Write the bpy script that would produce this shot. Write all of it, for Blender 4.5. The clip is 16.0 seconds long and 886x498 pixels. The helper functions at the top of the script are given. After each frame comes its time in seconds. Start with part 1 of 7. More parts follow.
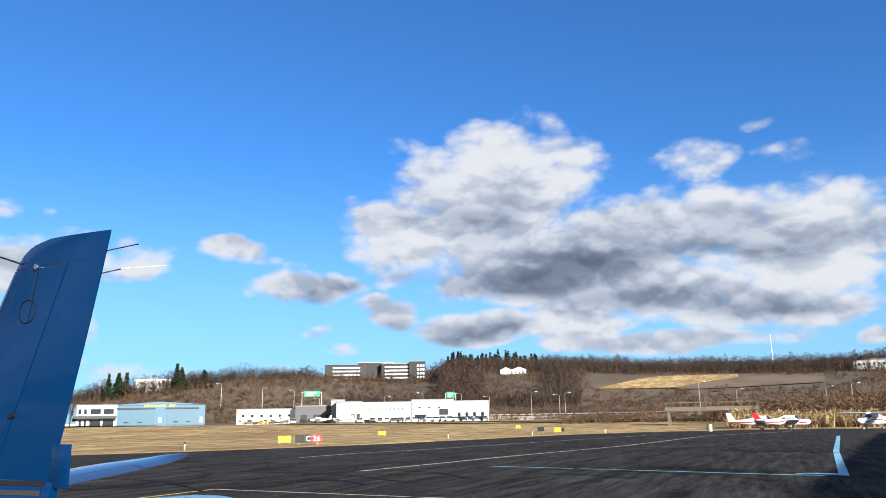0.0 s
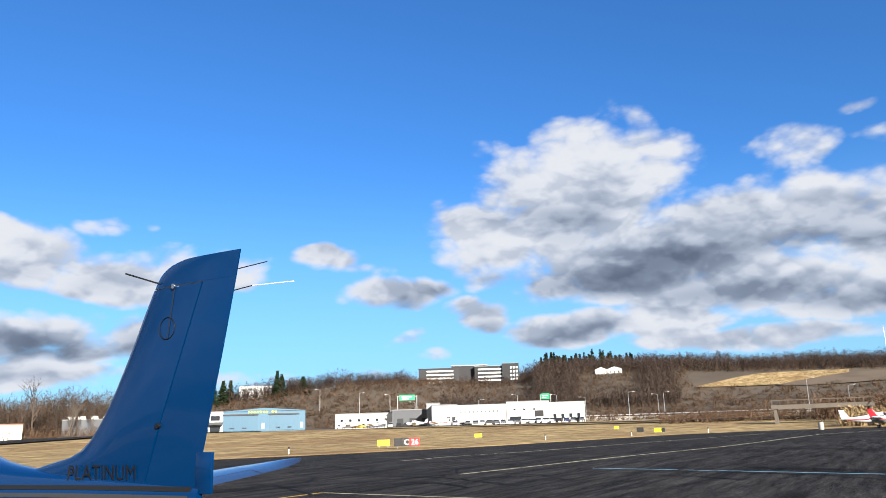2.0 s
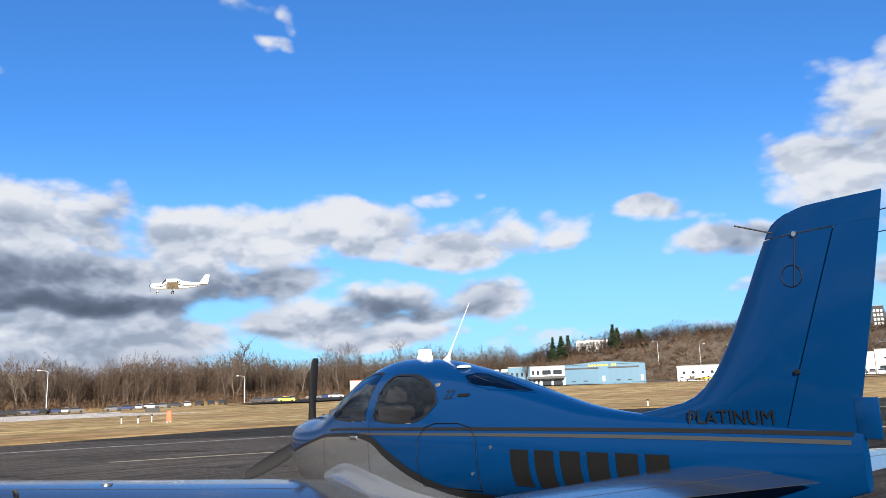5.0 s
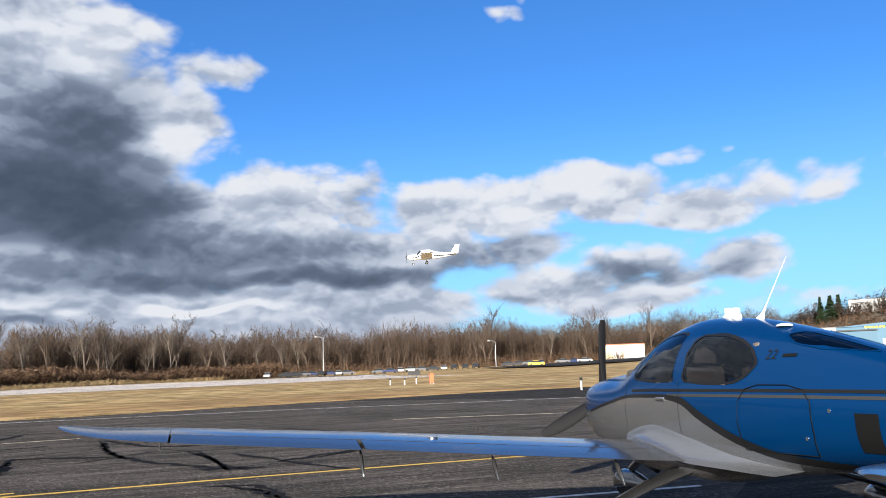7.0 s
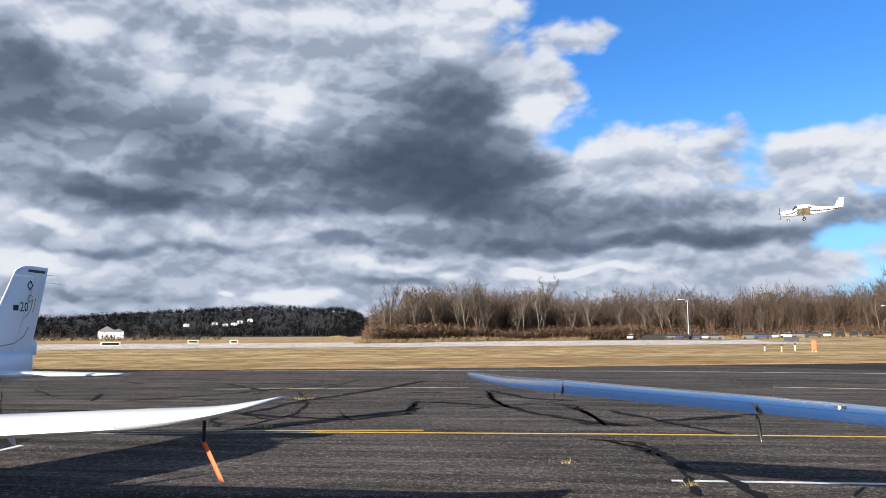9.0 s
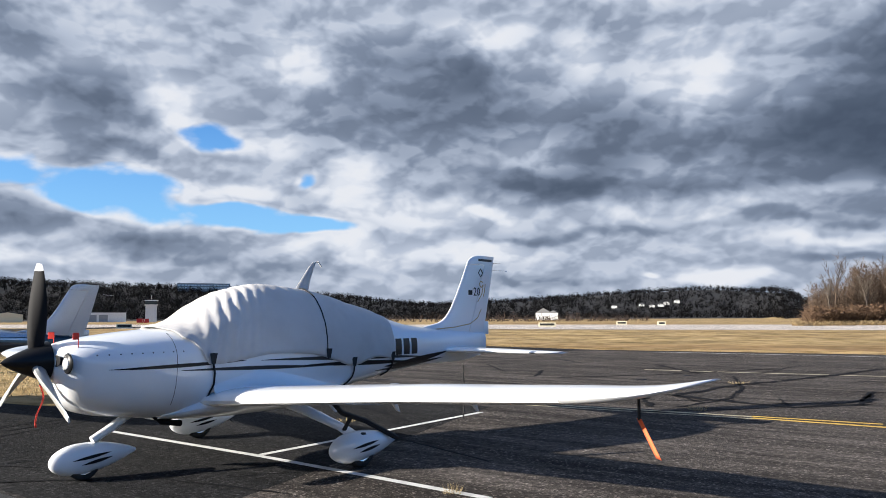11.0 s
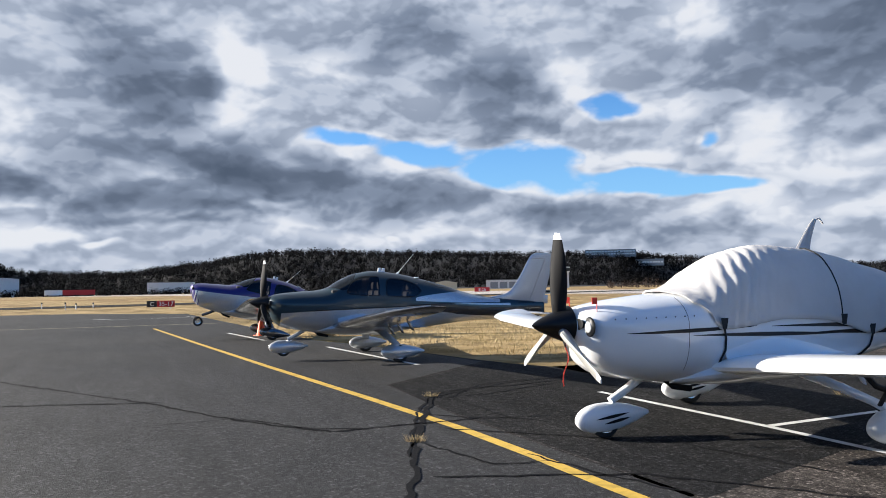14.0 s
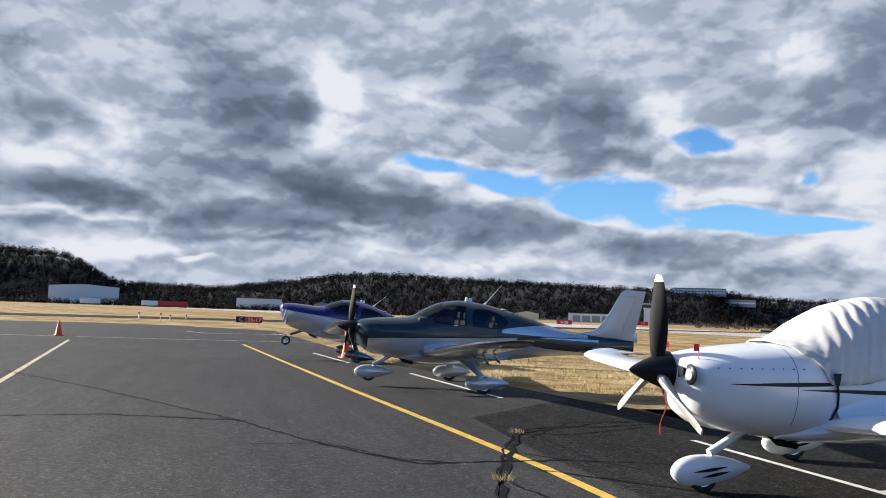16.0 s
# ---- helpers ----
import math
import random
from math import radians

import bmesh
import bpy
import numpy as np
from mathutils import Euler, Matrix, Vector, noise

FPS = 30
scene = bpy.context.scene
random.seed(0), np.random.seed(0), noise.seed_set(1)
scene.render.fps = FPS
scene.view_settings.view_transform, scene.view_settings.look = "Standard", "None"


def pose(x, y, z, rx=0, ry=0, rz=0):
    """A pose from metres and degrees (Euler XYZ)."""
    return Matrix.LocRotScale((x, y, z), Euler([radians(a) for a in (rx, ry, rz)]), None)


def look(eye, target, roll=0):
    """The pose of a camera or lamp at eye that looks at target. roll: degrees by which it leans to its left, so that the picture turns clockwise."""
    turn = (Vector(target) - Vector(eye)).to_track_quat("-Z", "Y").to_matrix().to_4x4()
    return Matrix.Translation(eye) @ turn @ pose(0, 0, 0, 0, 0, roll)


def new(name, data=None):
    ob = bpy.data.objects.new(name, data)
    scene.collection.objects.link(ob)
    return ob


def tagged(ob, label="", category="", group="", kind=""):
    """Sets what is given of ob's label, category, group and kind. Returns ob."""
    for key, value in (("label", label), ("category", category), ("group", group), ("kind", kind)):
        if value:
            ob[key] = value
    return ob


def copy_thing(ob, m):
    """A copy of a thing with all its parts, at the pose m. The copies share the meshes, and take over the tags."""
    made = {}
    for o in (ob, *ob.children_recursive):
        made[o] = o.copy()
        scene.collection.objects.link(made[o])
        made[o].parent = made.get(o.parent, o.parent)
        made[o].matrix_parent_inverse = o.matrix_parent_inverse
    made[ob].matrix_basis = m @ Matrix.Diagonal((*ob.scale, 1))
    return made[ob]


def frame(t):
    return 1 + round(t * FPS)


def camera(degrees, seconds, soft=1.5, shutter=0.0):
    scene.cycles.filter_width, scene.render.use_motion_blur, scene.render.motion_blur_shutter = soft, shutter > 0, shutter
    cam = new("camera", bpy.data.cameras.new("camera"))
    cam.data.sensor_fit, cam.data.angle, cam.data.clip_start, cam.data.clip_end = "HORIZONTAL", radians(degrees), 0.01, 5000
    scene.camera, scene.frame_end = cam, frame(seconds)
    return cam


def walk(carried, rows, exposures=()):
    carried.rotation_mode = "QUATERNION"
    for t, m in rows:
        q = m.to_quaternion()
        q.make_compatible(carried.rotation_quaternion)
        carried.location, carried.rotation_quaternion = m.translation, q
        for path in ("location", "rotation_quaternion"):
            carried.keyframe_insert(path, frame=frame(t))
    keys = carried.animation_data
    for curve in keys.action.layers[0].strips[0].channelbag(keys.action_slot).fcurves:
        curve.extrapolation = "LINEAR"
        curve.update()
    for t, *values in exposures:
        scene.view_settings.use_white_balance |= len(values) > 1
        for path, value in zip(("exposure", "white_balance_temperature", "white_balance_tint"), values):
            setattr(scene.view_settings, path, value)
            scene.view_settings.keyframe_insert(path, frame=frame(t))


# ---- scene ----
cam = camera(59.3, 16.0, soft=0.9)
PATH = [
    (0, (1.664, 1.235, 1.69), (1.488, 3.178, 2.128), -1.0),
    (0.5, (1.668, 1.2, 1.695), (1.428, 3.135, 2.138), -0.7),
    (1, (1.662, 1.203, 1.698), (1.352, 3.128, 2.146), -0.7),
    (1.5, (1.624, 1.186, 1.694), (1.264, 3.1, 2.146), -1.0),
    (2, (1.533, 1.13, 1.707), (1.134, 3.037, 2.156), -1.8),
    (2.5, (1.336, 1.047, 1.729), (0.885, 2.943, 2.176), -2.4),
    (3, (1.111, 0.948, 1.727), (0.564, 2.82, 2.172), -2.4),
    (3.5, (0.841, 0.922, 1.735), (0.139, 2.742, 2.176), -2.4),
    (4, (0.519, 0.802, 1.752), (-0.358, 2.549, 2.174), -2.2),
    (4.2, (0.398, 0.69, 1.733), (-0.546, 2.406, 2.142), -2.0),
    (6.3, (-0.363, 0.083, 1.724), (-1.79, 1.448, 2.04), -2.8),
    (6.5, (-0.39, 0.051, 1.718), (-1.866, 1.364, 2.029), -2.6),
    (7, (-0.424, -0.006, 1.711), (-2.018, 1.166, 2.008), -2.0),
    (7.5, (-0.44, -0.045, 1.706), (-2.139, 0.971, 1.988), -1.5),
    (8, (-0.447, -0.06, 1.696), (-2.241, 0.783, 1.963), -1.1),
    (8.5, (-0.449, -0.109, 1.687), (-2.334, 0.515, 1.931), -0.7),
    (9, (-0.509, -0.195, 1.675), (-2.466, 0.152, 1.894), -0.3),
    (9.5, (-0.546, -0.275, 1.675), (-2.536, -0.244, 1.873), 0.1),
    (9.7, (-0.561, -0.283, 1.669), (-2.549, -0.376, 1.863), 0.2),
    (11.8, (-0.334, -0.16, 1.681), (-2.067, -1.144, 1.848), -0.7),
    (12, (-0.353, -0.259, 1.667), (-2.044, -1.314, 1.83), -0.8),
    (12.5, (-0.336, -0.529, 1.644), (-1.909, -1.758, 1.782), -1.1),
    (13, (-0.287, -0.801, 1.644), (-1.741, -2.169, 1.76), -1.3),
    (13.5, (-0.17, -1.0, 1.629), (-1.528, -2.465, 1.728), -1.3),
    (14, (0.003, -1.217, 1.681), (-1.289, -2.74, 1.778), -1.0),
    (14.5, (0.037, -1.316, 1.695), (-1.208, -2.877, 1.805), -0.3),
    (15, (0.03, -1.341, 1.699), (-1.174, -2.933, 1.829), 0.5),
    (15.5, (0.049, -1.335, 1.711), (-1.113, -2.955, 1.862), 1.4),
    (16, (0.081, -1.359, 1.746), (-1.038, -3.008, 1.913), 2.1),
]
walk(cam, [(t, look(eye, target, roll)) for t, eye, target, roll in PATH])

# ---- world, sun ----
SUN = Vector((0.61, -0.79, 0.0)).normalized()
SUN_EL = radians(18.0)


class Net:
    """Short-hand for node trees."""

    def __init__(self, tree):
        self.tree = tree
        tree.nodes.clear()

    def add(self, kind, ins=(), **props):
        node = self.tree.nodes.new(kind)
        if "operation" in props:
            node.operation = props["operation"]
        if props.get("use_clamp"):
            node.use_clamp = True
        if "data_type" in props:
            node.data_type, node.blend_type = props["data_type"], props["blend_type"]
        if "interpolation_type" in props:
            node.interpolation_type = props["interpolation_type"]
        if "node_tree" in props:
            node.node_tree = props["node_tree"]
        for slot, value in (ins.items() if hasattr(ins, "items") else enumerate(ins)):
            if value is None:
                continue
            if isinstance(value, bpy.types.NodeSocket):
                self.tree.links.new(value, node.inputs[slot])
            else:
                node.inputs[slot].default_value = value
        return node

    def math(self, op, a, b=None, c=None, clamp=False):
        return self.add("ShaderNodeMath", (a, b, c), operation=op, use_clamp=clamp).outputs[0]

    def mix(self, fac, a, b, blend="MIX"):
        node = self.add("ShaderNodeMix", data_type="RGBA", blend_type=blend)
        for slot, value in ((0, fac), (6, a), (7, b)):
            if isinstance(value, bpy.types.NodeSocket):
                self.tree.links.new(value, node.inputs[slot])
            else:
                node.inputs[slot].default_value = value if slot == 0 else (*value, 1)
        return node.outputs[2]

    def ramp(self, value, stops):
        node = self.add("ShaderNodeValToRGB", (value,))
        els = node.color_ramp.elements
        while len(els) < len(stops):
            els.new(0.5)
        for el, (at, col) in zip(els, stops):
            el.position, el.color = at, (*col, 1) if hasattr(col, "__len__") else (col, col, col, 1)
        return node.outputs[0]

    def noise(self, vec, scale, detail=4.0, rough=0.55, distortion=0.0):
        return self.add("ShaderNodeTexNoise", {"Vector": vec, "Scale": scale, "Detail": detail, "Roughness": rough, "Distortion": distortion}).outputs[0]

    def range(self, v, a, b, c=0.0, d=1.0, smooth=True):
        return self.add("ShaderNodeMapRange", (v, a, b, c, d), interpolation_type="SMOOTHSTEP" if smooth else "LINEAR").outputs[0]


# Cloud masses: bearing to the left of +y, height over the horizon, half width, half height (degrees), weight.
CLOUDS_NORTH = [
    (1.9, 14.3, 6.4, 2.90, 1.3),
    (0.5, 18.0, 8.2, 3.49, 1.3),
    (1.3, 19.8, 3.9, 1.84, 0.9),
    (8.7, 13.8, 4.9, 2.90, 1.2),
    (-13.7, 13.3, 12.5, 2.95, 1.3),
    (-21.2, 11.4, 8.9, 4.09, 1.3),
    (-3.1, 11.2, 9.9, 3.49, 1.4),
    (-9.8, 8.8, 10.1, 1.80, 1.2),
    (2.5, 6.8, 5.2, 1.32, 1.1),
    (-4.5, 7.0, 4.7, 1.30, 1.0),
    (-17.6, 7.3, 8.5, 1.52, 1.1),
    (-11.5, 5.3, 9.1, 0.86, 0.9),
    (15.4, 10.1, 4.3, 1.23, 1.1),
    (9.2, 8.3, 2.8, 1.40, 1.1),
    (21.1, 12.4, 2.8, 0.96, 0.9),
    (-24.1, 4.8, 1.4, 0.85, 1.0),
    (27.8, 11.5, 2.2, 1.54, 0.9),
    (8.3, 10.9, 2.1, 1.04, 0.7),
]
CLOUDS_NORTH_SMALL = [
    (-3.4, 21.9, 1.8, 1.04, 0.28),
    (-19.6, 17.5, 1.9, 0.56, 0.35),
    (-17.6, 19.7, 1.0, 0.38, 0.25),
    (-13.3, 17.7, 1.9, 1.56, 0.40),
    (14.7, 6.6, 1.1, 0.61, 0.40),
    (13.3, 5.3, 1.1, 0.41, 0.30),
    (18.3, 11.6, 2.8, 0.36, 0.23),
    (34.1, 10.5, 2.9, 1.82, 1.00),
    (25.3, 3.9, 6.5, 0.61, 0.20),
    (12.1, 3.7, 8.1, 0.56, 0.20),
]
CLOUDS_WEST = [
    (50.9, 8.3, 8.7, 2.07, 1.2),
    (59.6, 12.5, 3.8, 2.47, 1.0),
    (82.2, 21.2, 8.8, 4.89, 1.6),
    (80.3, 14.5, 9.3, 6.25, 1.8),
    (70.7, 21.0, 3.8, 1.45, 0.8),
    (73.4, 16.2, 3.2, 2.12, 1.2),
    (65.0, 12.5, 5.3, 2.84, 1.3),
    (55.0, 11.7, 4.2, 2.48, 1.2),
    (49.1, 10.9, 5.0, 2.48, 1.2),
    (42.2, 11.9, 4.7, 2.51, 1.2),
    (36.5, 10.6, 3.5, 1.58, 1.0),
    (30.8, 11.2, 4.7, 1.60, 0.9),
    (26.6, 12.1, 1.9, 0.81, 0.8),
    (46.9, 5.6, 6.8, 1.73, 1.1),
    (38.7, 6.6, 6.2, 1.92, 1.1),
    (32.7, 6.5, 4.0, 1.63, 1.0),
    (40.9, 4.3, 6.7, 1.21, 1.0),
    (65.5, 8.0, 16.9, 3.46, 1.6),
    (75.1, 9.5, 13.1, 4.26, 1.6),
    (69.4, 4.8, 19.5, 1.79, 1.4),
]
CLOUDS_WEST_SMALL = [
    (74.8, 6.6, 5.0, 1.8, 1.3),
    (48.2, 25.3, 0.9, 0.45, 0.32),
    (35.6, 14.0, 0.9, 0.63, 0.27),
    (32.4, 13.9, 0.6, 0.34, 0.23),
]
CLOUDS_NORTH_WEST = [
    (44.6, 12.1, 5.4, 1.99, 1.10),
    (49.8, 11.1, 4.0, 2.56, 1.20),
    (50.7, 27.5, 1.8, 0.68, 0.23),
    (49.3, 25.1, 0.8, 0.46, 0.27),
    (47.4, 27.0, 0.5, 0.64, 0.20),
    (36.3, 14.0, 1.0, 0.52, 0.27),
    (21.1, 12.5, 2.3, 0.83, 0.80),
]
CLOUDS_SOUTH_WEST = [
    (95.1, 18.1, 21.5, 8.41, 2.0),
    (77.9, 17.0, 8.1, 6.00, 1.6),
    (69.4, 20.8, 3.1, 1.23, 0.9),
    (71.5, 18.0, 2.5, 2.37, 1.0),
    (91.7, 10.7, 23.1, 3.24, 1.8),
]
# Light and dark parts of the clouds: the last number is how much lighter or darker.
TONES_NORTH = [
    (1.7, 18.8, 7.8, 2.26, 0.3),
    (-8.8, 17.6, 5.3, 2.20, 0.3),
    (9.6, 13.8, 4.7, 1.87, 0.3),
    (-16.9, 15.1, 8.1, 1.34, 0.28),
    (-15.2, 9.6, 3.1, 1.55, 0.35),
    (-22.3, 9.4, 4.3, 2.20, 0.32),
    (-22.5, 13.8, 4.7, 1.47, 0.2),
    (0.1, 15.4, 6.4, 0.99, -0.18),
    (-1.8, 10.4, 9.5, 1.85, -0.40),
    (-13.1, 11.2, 9.1, 1.03, -0.26),
    (-10.9, 8.1, 7.3, 0.79, -0.26),
    (2.5, 6.3, 4.8, 0.74, -0.30),
    (-18.3, 7.3, 7.4, 0.68, -0.26),
    (15.2, 9.4, 3.1, 0.53, -0.32),
    (12.7, 10.4, 1.2, 0.91, -0.24),
    (9.0, 7.4, 2.7, 0.58, -0.34),
    (-21.2, 11.4, 5.1, 0.67, -0.16),
    (-4.1, 7.0, 4.5, 0.65, 0.2),
]
TONES_WEST = [
    (79.9, 22.6, 6.0, 2.47, 0.22),
    (74.0, 16.5, 3.2, 1.61, 0.35),
    (65.0, 13.5, 4.5, 1.42, 0.32),
    (55.4, 12.6, 3.6, 1.57, 0.32),
    (48.7, 10.7, 4.6, 1.65, 0.28),
    (41.9, 13.0, 3.9, 1.62, 0.35),
    (28.9, 11.8, 3.8, 1.13, 0.2),
    (44.8, 6.5, 4.5, 0.90, 0.25),
    (72.1, 4.2, 2.4, 0.55, 0.45),
    (79.4, 4.6, 1.2, 0.37, 0.35),
    (79.5, 11.6, 8.3, 4.30, -0.6),
    (80.4, 17.1, 5.9, 2.92, -0.4),
    (69.4, 8.8, 12.0, 1.80, -0.45),
    (73.2, 6.7, 13.3, 1.02, -0.4),
    (59.3, 6.7, 10.7, 0.99, -0.4),
    (52.2, 7.4, 5.4, 0.83, -0.3),
    (44.6, 9.2, 5.7, 0.90, -0.25),
    (40.4, 6.1, 5.5, 0.73, -0.35),
    (34.6, 5.7, 4.5, 0.59, -0.22),
]
TONES_NORTH_WEST = [
    (43.2, 13.1, 3.7, 1.16, 0.3),
    (49.5, 12.4, 3.7, 1.47, 0.25),
    (49.9, 8.7, 4.2, 1.27, -0.20),
    (39.7, 9.7, 3.4, 0.63, -0.15),
    (43.6, 6.2, 5.7, 0.61, -0.17),
    (33.0, 6.1, 3.6, 0.64, -0.17),
    (49.0, 5.1, 3.9, 0.65, -0.17),
    (39.5, 4.3, 5.2, 0.46, -0.12),
    (30.6, 11.4, 4.1, 1.03, 0.15),
    (39.6, 7.6, 4.9, 0.70, 0.2),
    (7.4, 17.5, 2.5, 0.80, -0.10),
]
TONES_SOUTH_WEST = [
    (106.9, 20.8, 5.2, 1.46, 0.3),
    (92.7, 17.5, 3.9, 2.54, 0.35),
    (89.5, 22.3, 10.4, 1.37, 0.2),
    (99.8, 18.8, 2.5, 1.49, 0.25),
    (102.9, 11.7, 4.3, 1.44, 0.3),
    (72.4, 16.0, 2.5, 1.60, 0.25),
    (85.1, 12.1, 14.8, 2.87, -0.46),
    (76.7, 10.9, 6.3, 2.27, -0.23),
    (77.1, 17.4, 5.1, 3.00, -0.37),
    (98.2, 14.0, 6.1, 1.75, -0.28),
    (105.0, 9.5, 6.6, 1.20, -0.41),
    (108.4, 17.3, 2.5, 1.76, -0.37),
    (91.7, 8.9, 14.3, 0.98, -0.32),
    (91.2, 3.2, 3.0, 0.73, 0.5),
    (95.9, 3.5, 0.8, 0.32, 0.35),
    (106.8, 4.7, 4.3, 1.04, 0.3),
    (107.9, 7.7, 1.8, 0.55, 0.4),
]
TONES_SOUTH_WEST_LOW = [
    (93.7, 7.0, 8.7, 0.73, 0.2),
    (85.5, 5.1, 5.4, 0.50, 0.28),
    (99.4, 5.8, 7.8, 0.51, -0.3),
    (86.8, 6.3, 6.6, 0.41, -0.25),
    (82.6, 3.8, 5.4, 0.46, -0.3),
    (102.9, 2.7, 5.6, 0.46, -0.25),
    (75.1, 6.3, 6.2, 0.83, -0.3),
    (73.1, 4.2, 2.5, 0.49, 0.35),
    (67.0, 4.5, 4.7, 0.40, 0.25),
    (61.1, 6.7, 5.6, 0.98, -0.2),
]
TONES_SOUTH = [
    (110.7, 14.9, 11.1, 4.39, -0.42),
    (114.9, 19.1, 8.0, 2.26, -0.25),
    (100.8, 10.8, 5.3, 2.91, -0.45),
    (134.7, 13.9, 4.8, 2.60, -0.5),
    (133.9, 11.0, 3.3, 0.73, -0.35),
    (141.2, 18.0, 4.8, 1.91, -0.3),
    (156.6, 14.5, 1.5, 2.12, -0.4),
    (149.3, 7.6, 7.6, 2.01, -0.5),
    (155.2, 10.1, 4.3, 1.39, -0.35),
    (140.5, 6.9, 4.8, 1.62, -0.4),
    (131.3, 5.2, 4.8, 1.08, -0.4),
    (154.6, 16.2, 2.9, 2.85, 0.4),
    (148.6, 16.0, 3.7, 1.42, 0.3),
    (122.8, 18.1, 3.4, 2.33, 0.35),
    (130.1, 14.7, 2.3, 2.21, 0.4),
    (145.9, 10.1, 1.7, 0.59, 0.5),
    (142.4, 9.3, 2.4, 0.48, 0.4),
]
TONES_SOUTH_LOW = [
    (135.6, 7.8, 1.4, 0.82, 0.35),
    (132.9, 7.2, 2.5, 0.62, 0.35),
    (124.7, 9.0, 3.5, 1.15, 0.4),
    (117.3, 9.8, 2.0, 2.62, 0.42),
    (112.9, 7.8, 4.3, 1.52, 0.25),
    (125.1, 12.5, 4.2, 0.97, 0.3),
    (111.1, 5.1, 12.1, 1.03, 0.2),
    (147.4, 4.1, 9.6, 1.10, 0.25),
    (137.7, 4.1, 6.5, 0.74, 0.2),
    (143.6, 4.3, 0.9, 0.32, 0.35),
    (119.0, 5.4, 2.6, 1.15, 0.35),
    (105.5, 5.6, 4.3, 1.15, -0.2),
    (155.8, 6.1, 3.3, 0.74, -0.35),
    (152.4, 4.9, 3.5, 0.45, 0.3),
    (123.2, 3.9, 8.2, 0.58, -0.15),
]
TONES_SOUTH_EAST = [
    (160.9, 14.5, 4.5, 4.47, -0.48),
    (171.5, 7.4, 7.1, 1.49, -0.5),
    (173.6, 12.5, 3.6, 1.44, -0.4),
    (175.5, 15.8, 2.2, 1.39, -0.3),
    (161.8, 9.7, 6.2, 1.51, -0.3),
    (155.3, 8.9, 5.7, 1.83, -0.4),
    (160.8, 6.5, 6.2, 1.12, -0.45),
    (157.6, 4.9, 8.0, 0.65, -0.3),
    (174.0, 4.3, 3.2, 0.59, -0.35),
    (172.8, 10.0, 3.7, 0.95, 0.4),
    (169.0, 11.6, 2.0, 2.25, 0.3),
    (154.5, 17.0, 2.5, 2.55, 0.42),
    (155.5, 12.8, 2.5, 1.52, 0.35),
    (168.2, 3.9, 6.8, 0.85, 0.45),
    (161.8, 2.9, 1.6, 0.32, 0.5),
    (153.6, 6.2, 2.7, 0.53, 0.35),
    (171.8, 5.7, 5.4, 0.41, 0.3),
]
# Openings in the clouds, in the same terms.
CLOUD_GAPS = [
    (146.3, 10.9, 4.1, 0.90, 1.01),
    (140.9, 10.1, 4.6, 1.28, 1.09),
    (133.9, 8.7, 6.7, 1.90, 1.17),
    (127.3, 7.2, 9.1, 1.09, 1.09),
    (121.0, 6.6, 5.2, 0.84, 1.01),
    (127.6, 12.9, 2.6, 1.41, 0.94),
    (120.5, 10.2, 1.4, 0.94, 0.78),
]


CLOUDS = CLOUDS_NORTH + CLOUDS_NORTH_SMALL + CLOUDS_WEST + CLOUDS_WEST_SMALL + CLOUDS_NORTH_WEST + CLOUDS_SOUTH_WEST
TONES = TONES_NORTH + TONES_WEST + TONES_NORTH_WEST + TONES_SOUTH_WEST + TONES_SOUTH_WEST_LOW + TONES_SOUTH + TONES_SOUTH_LOW + TONES_SOUTH_EAST


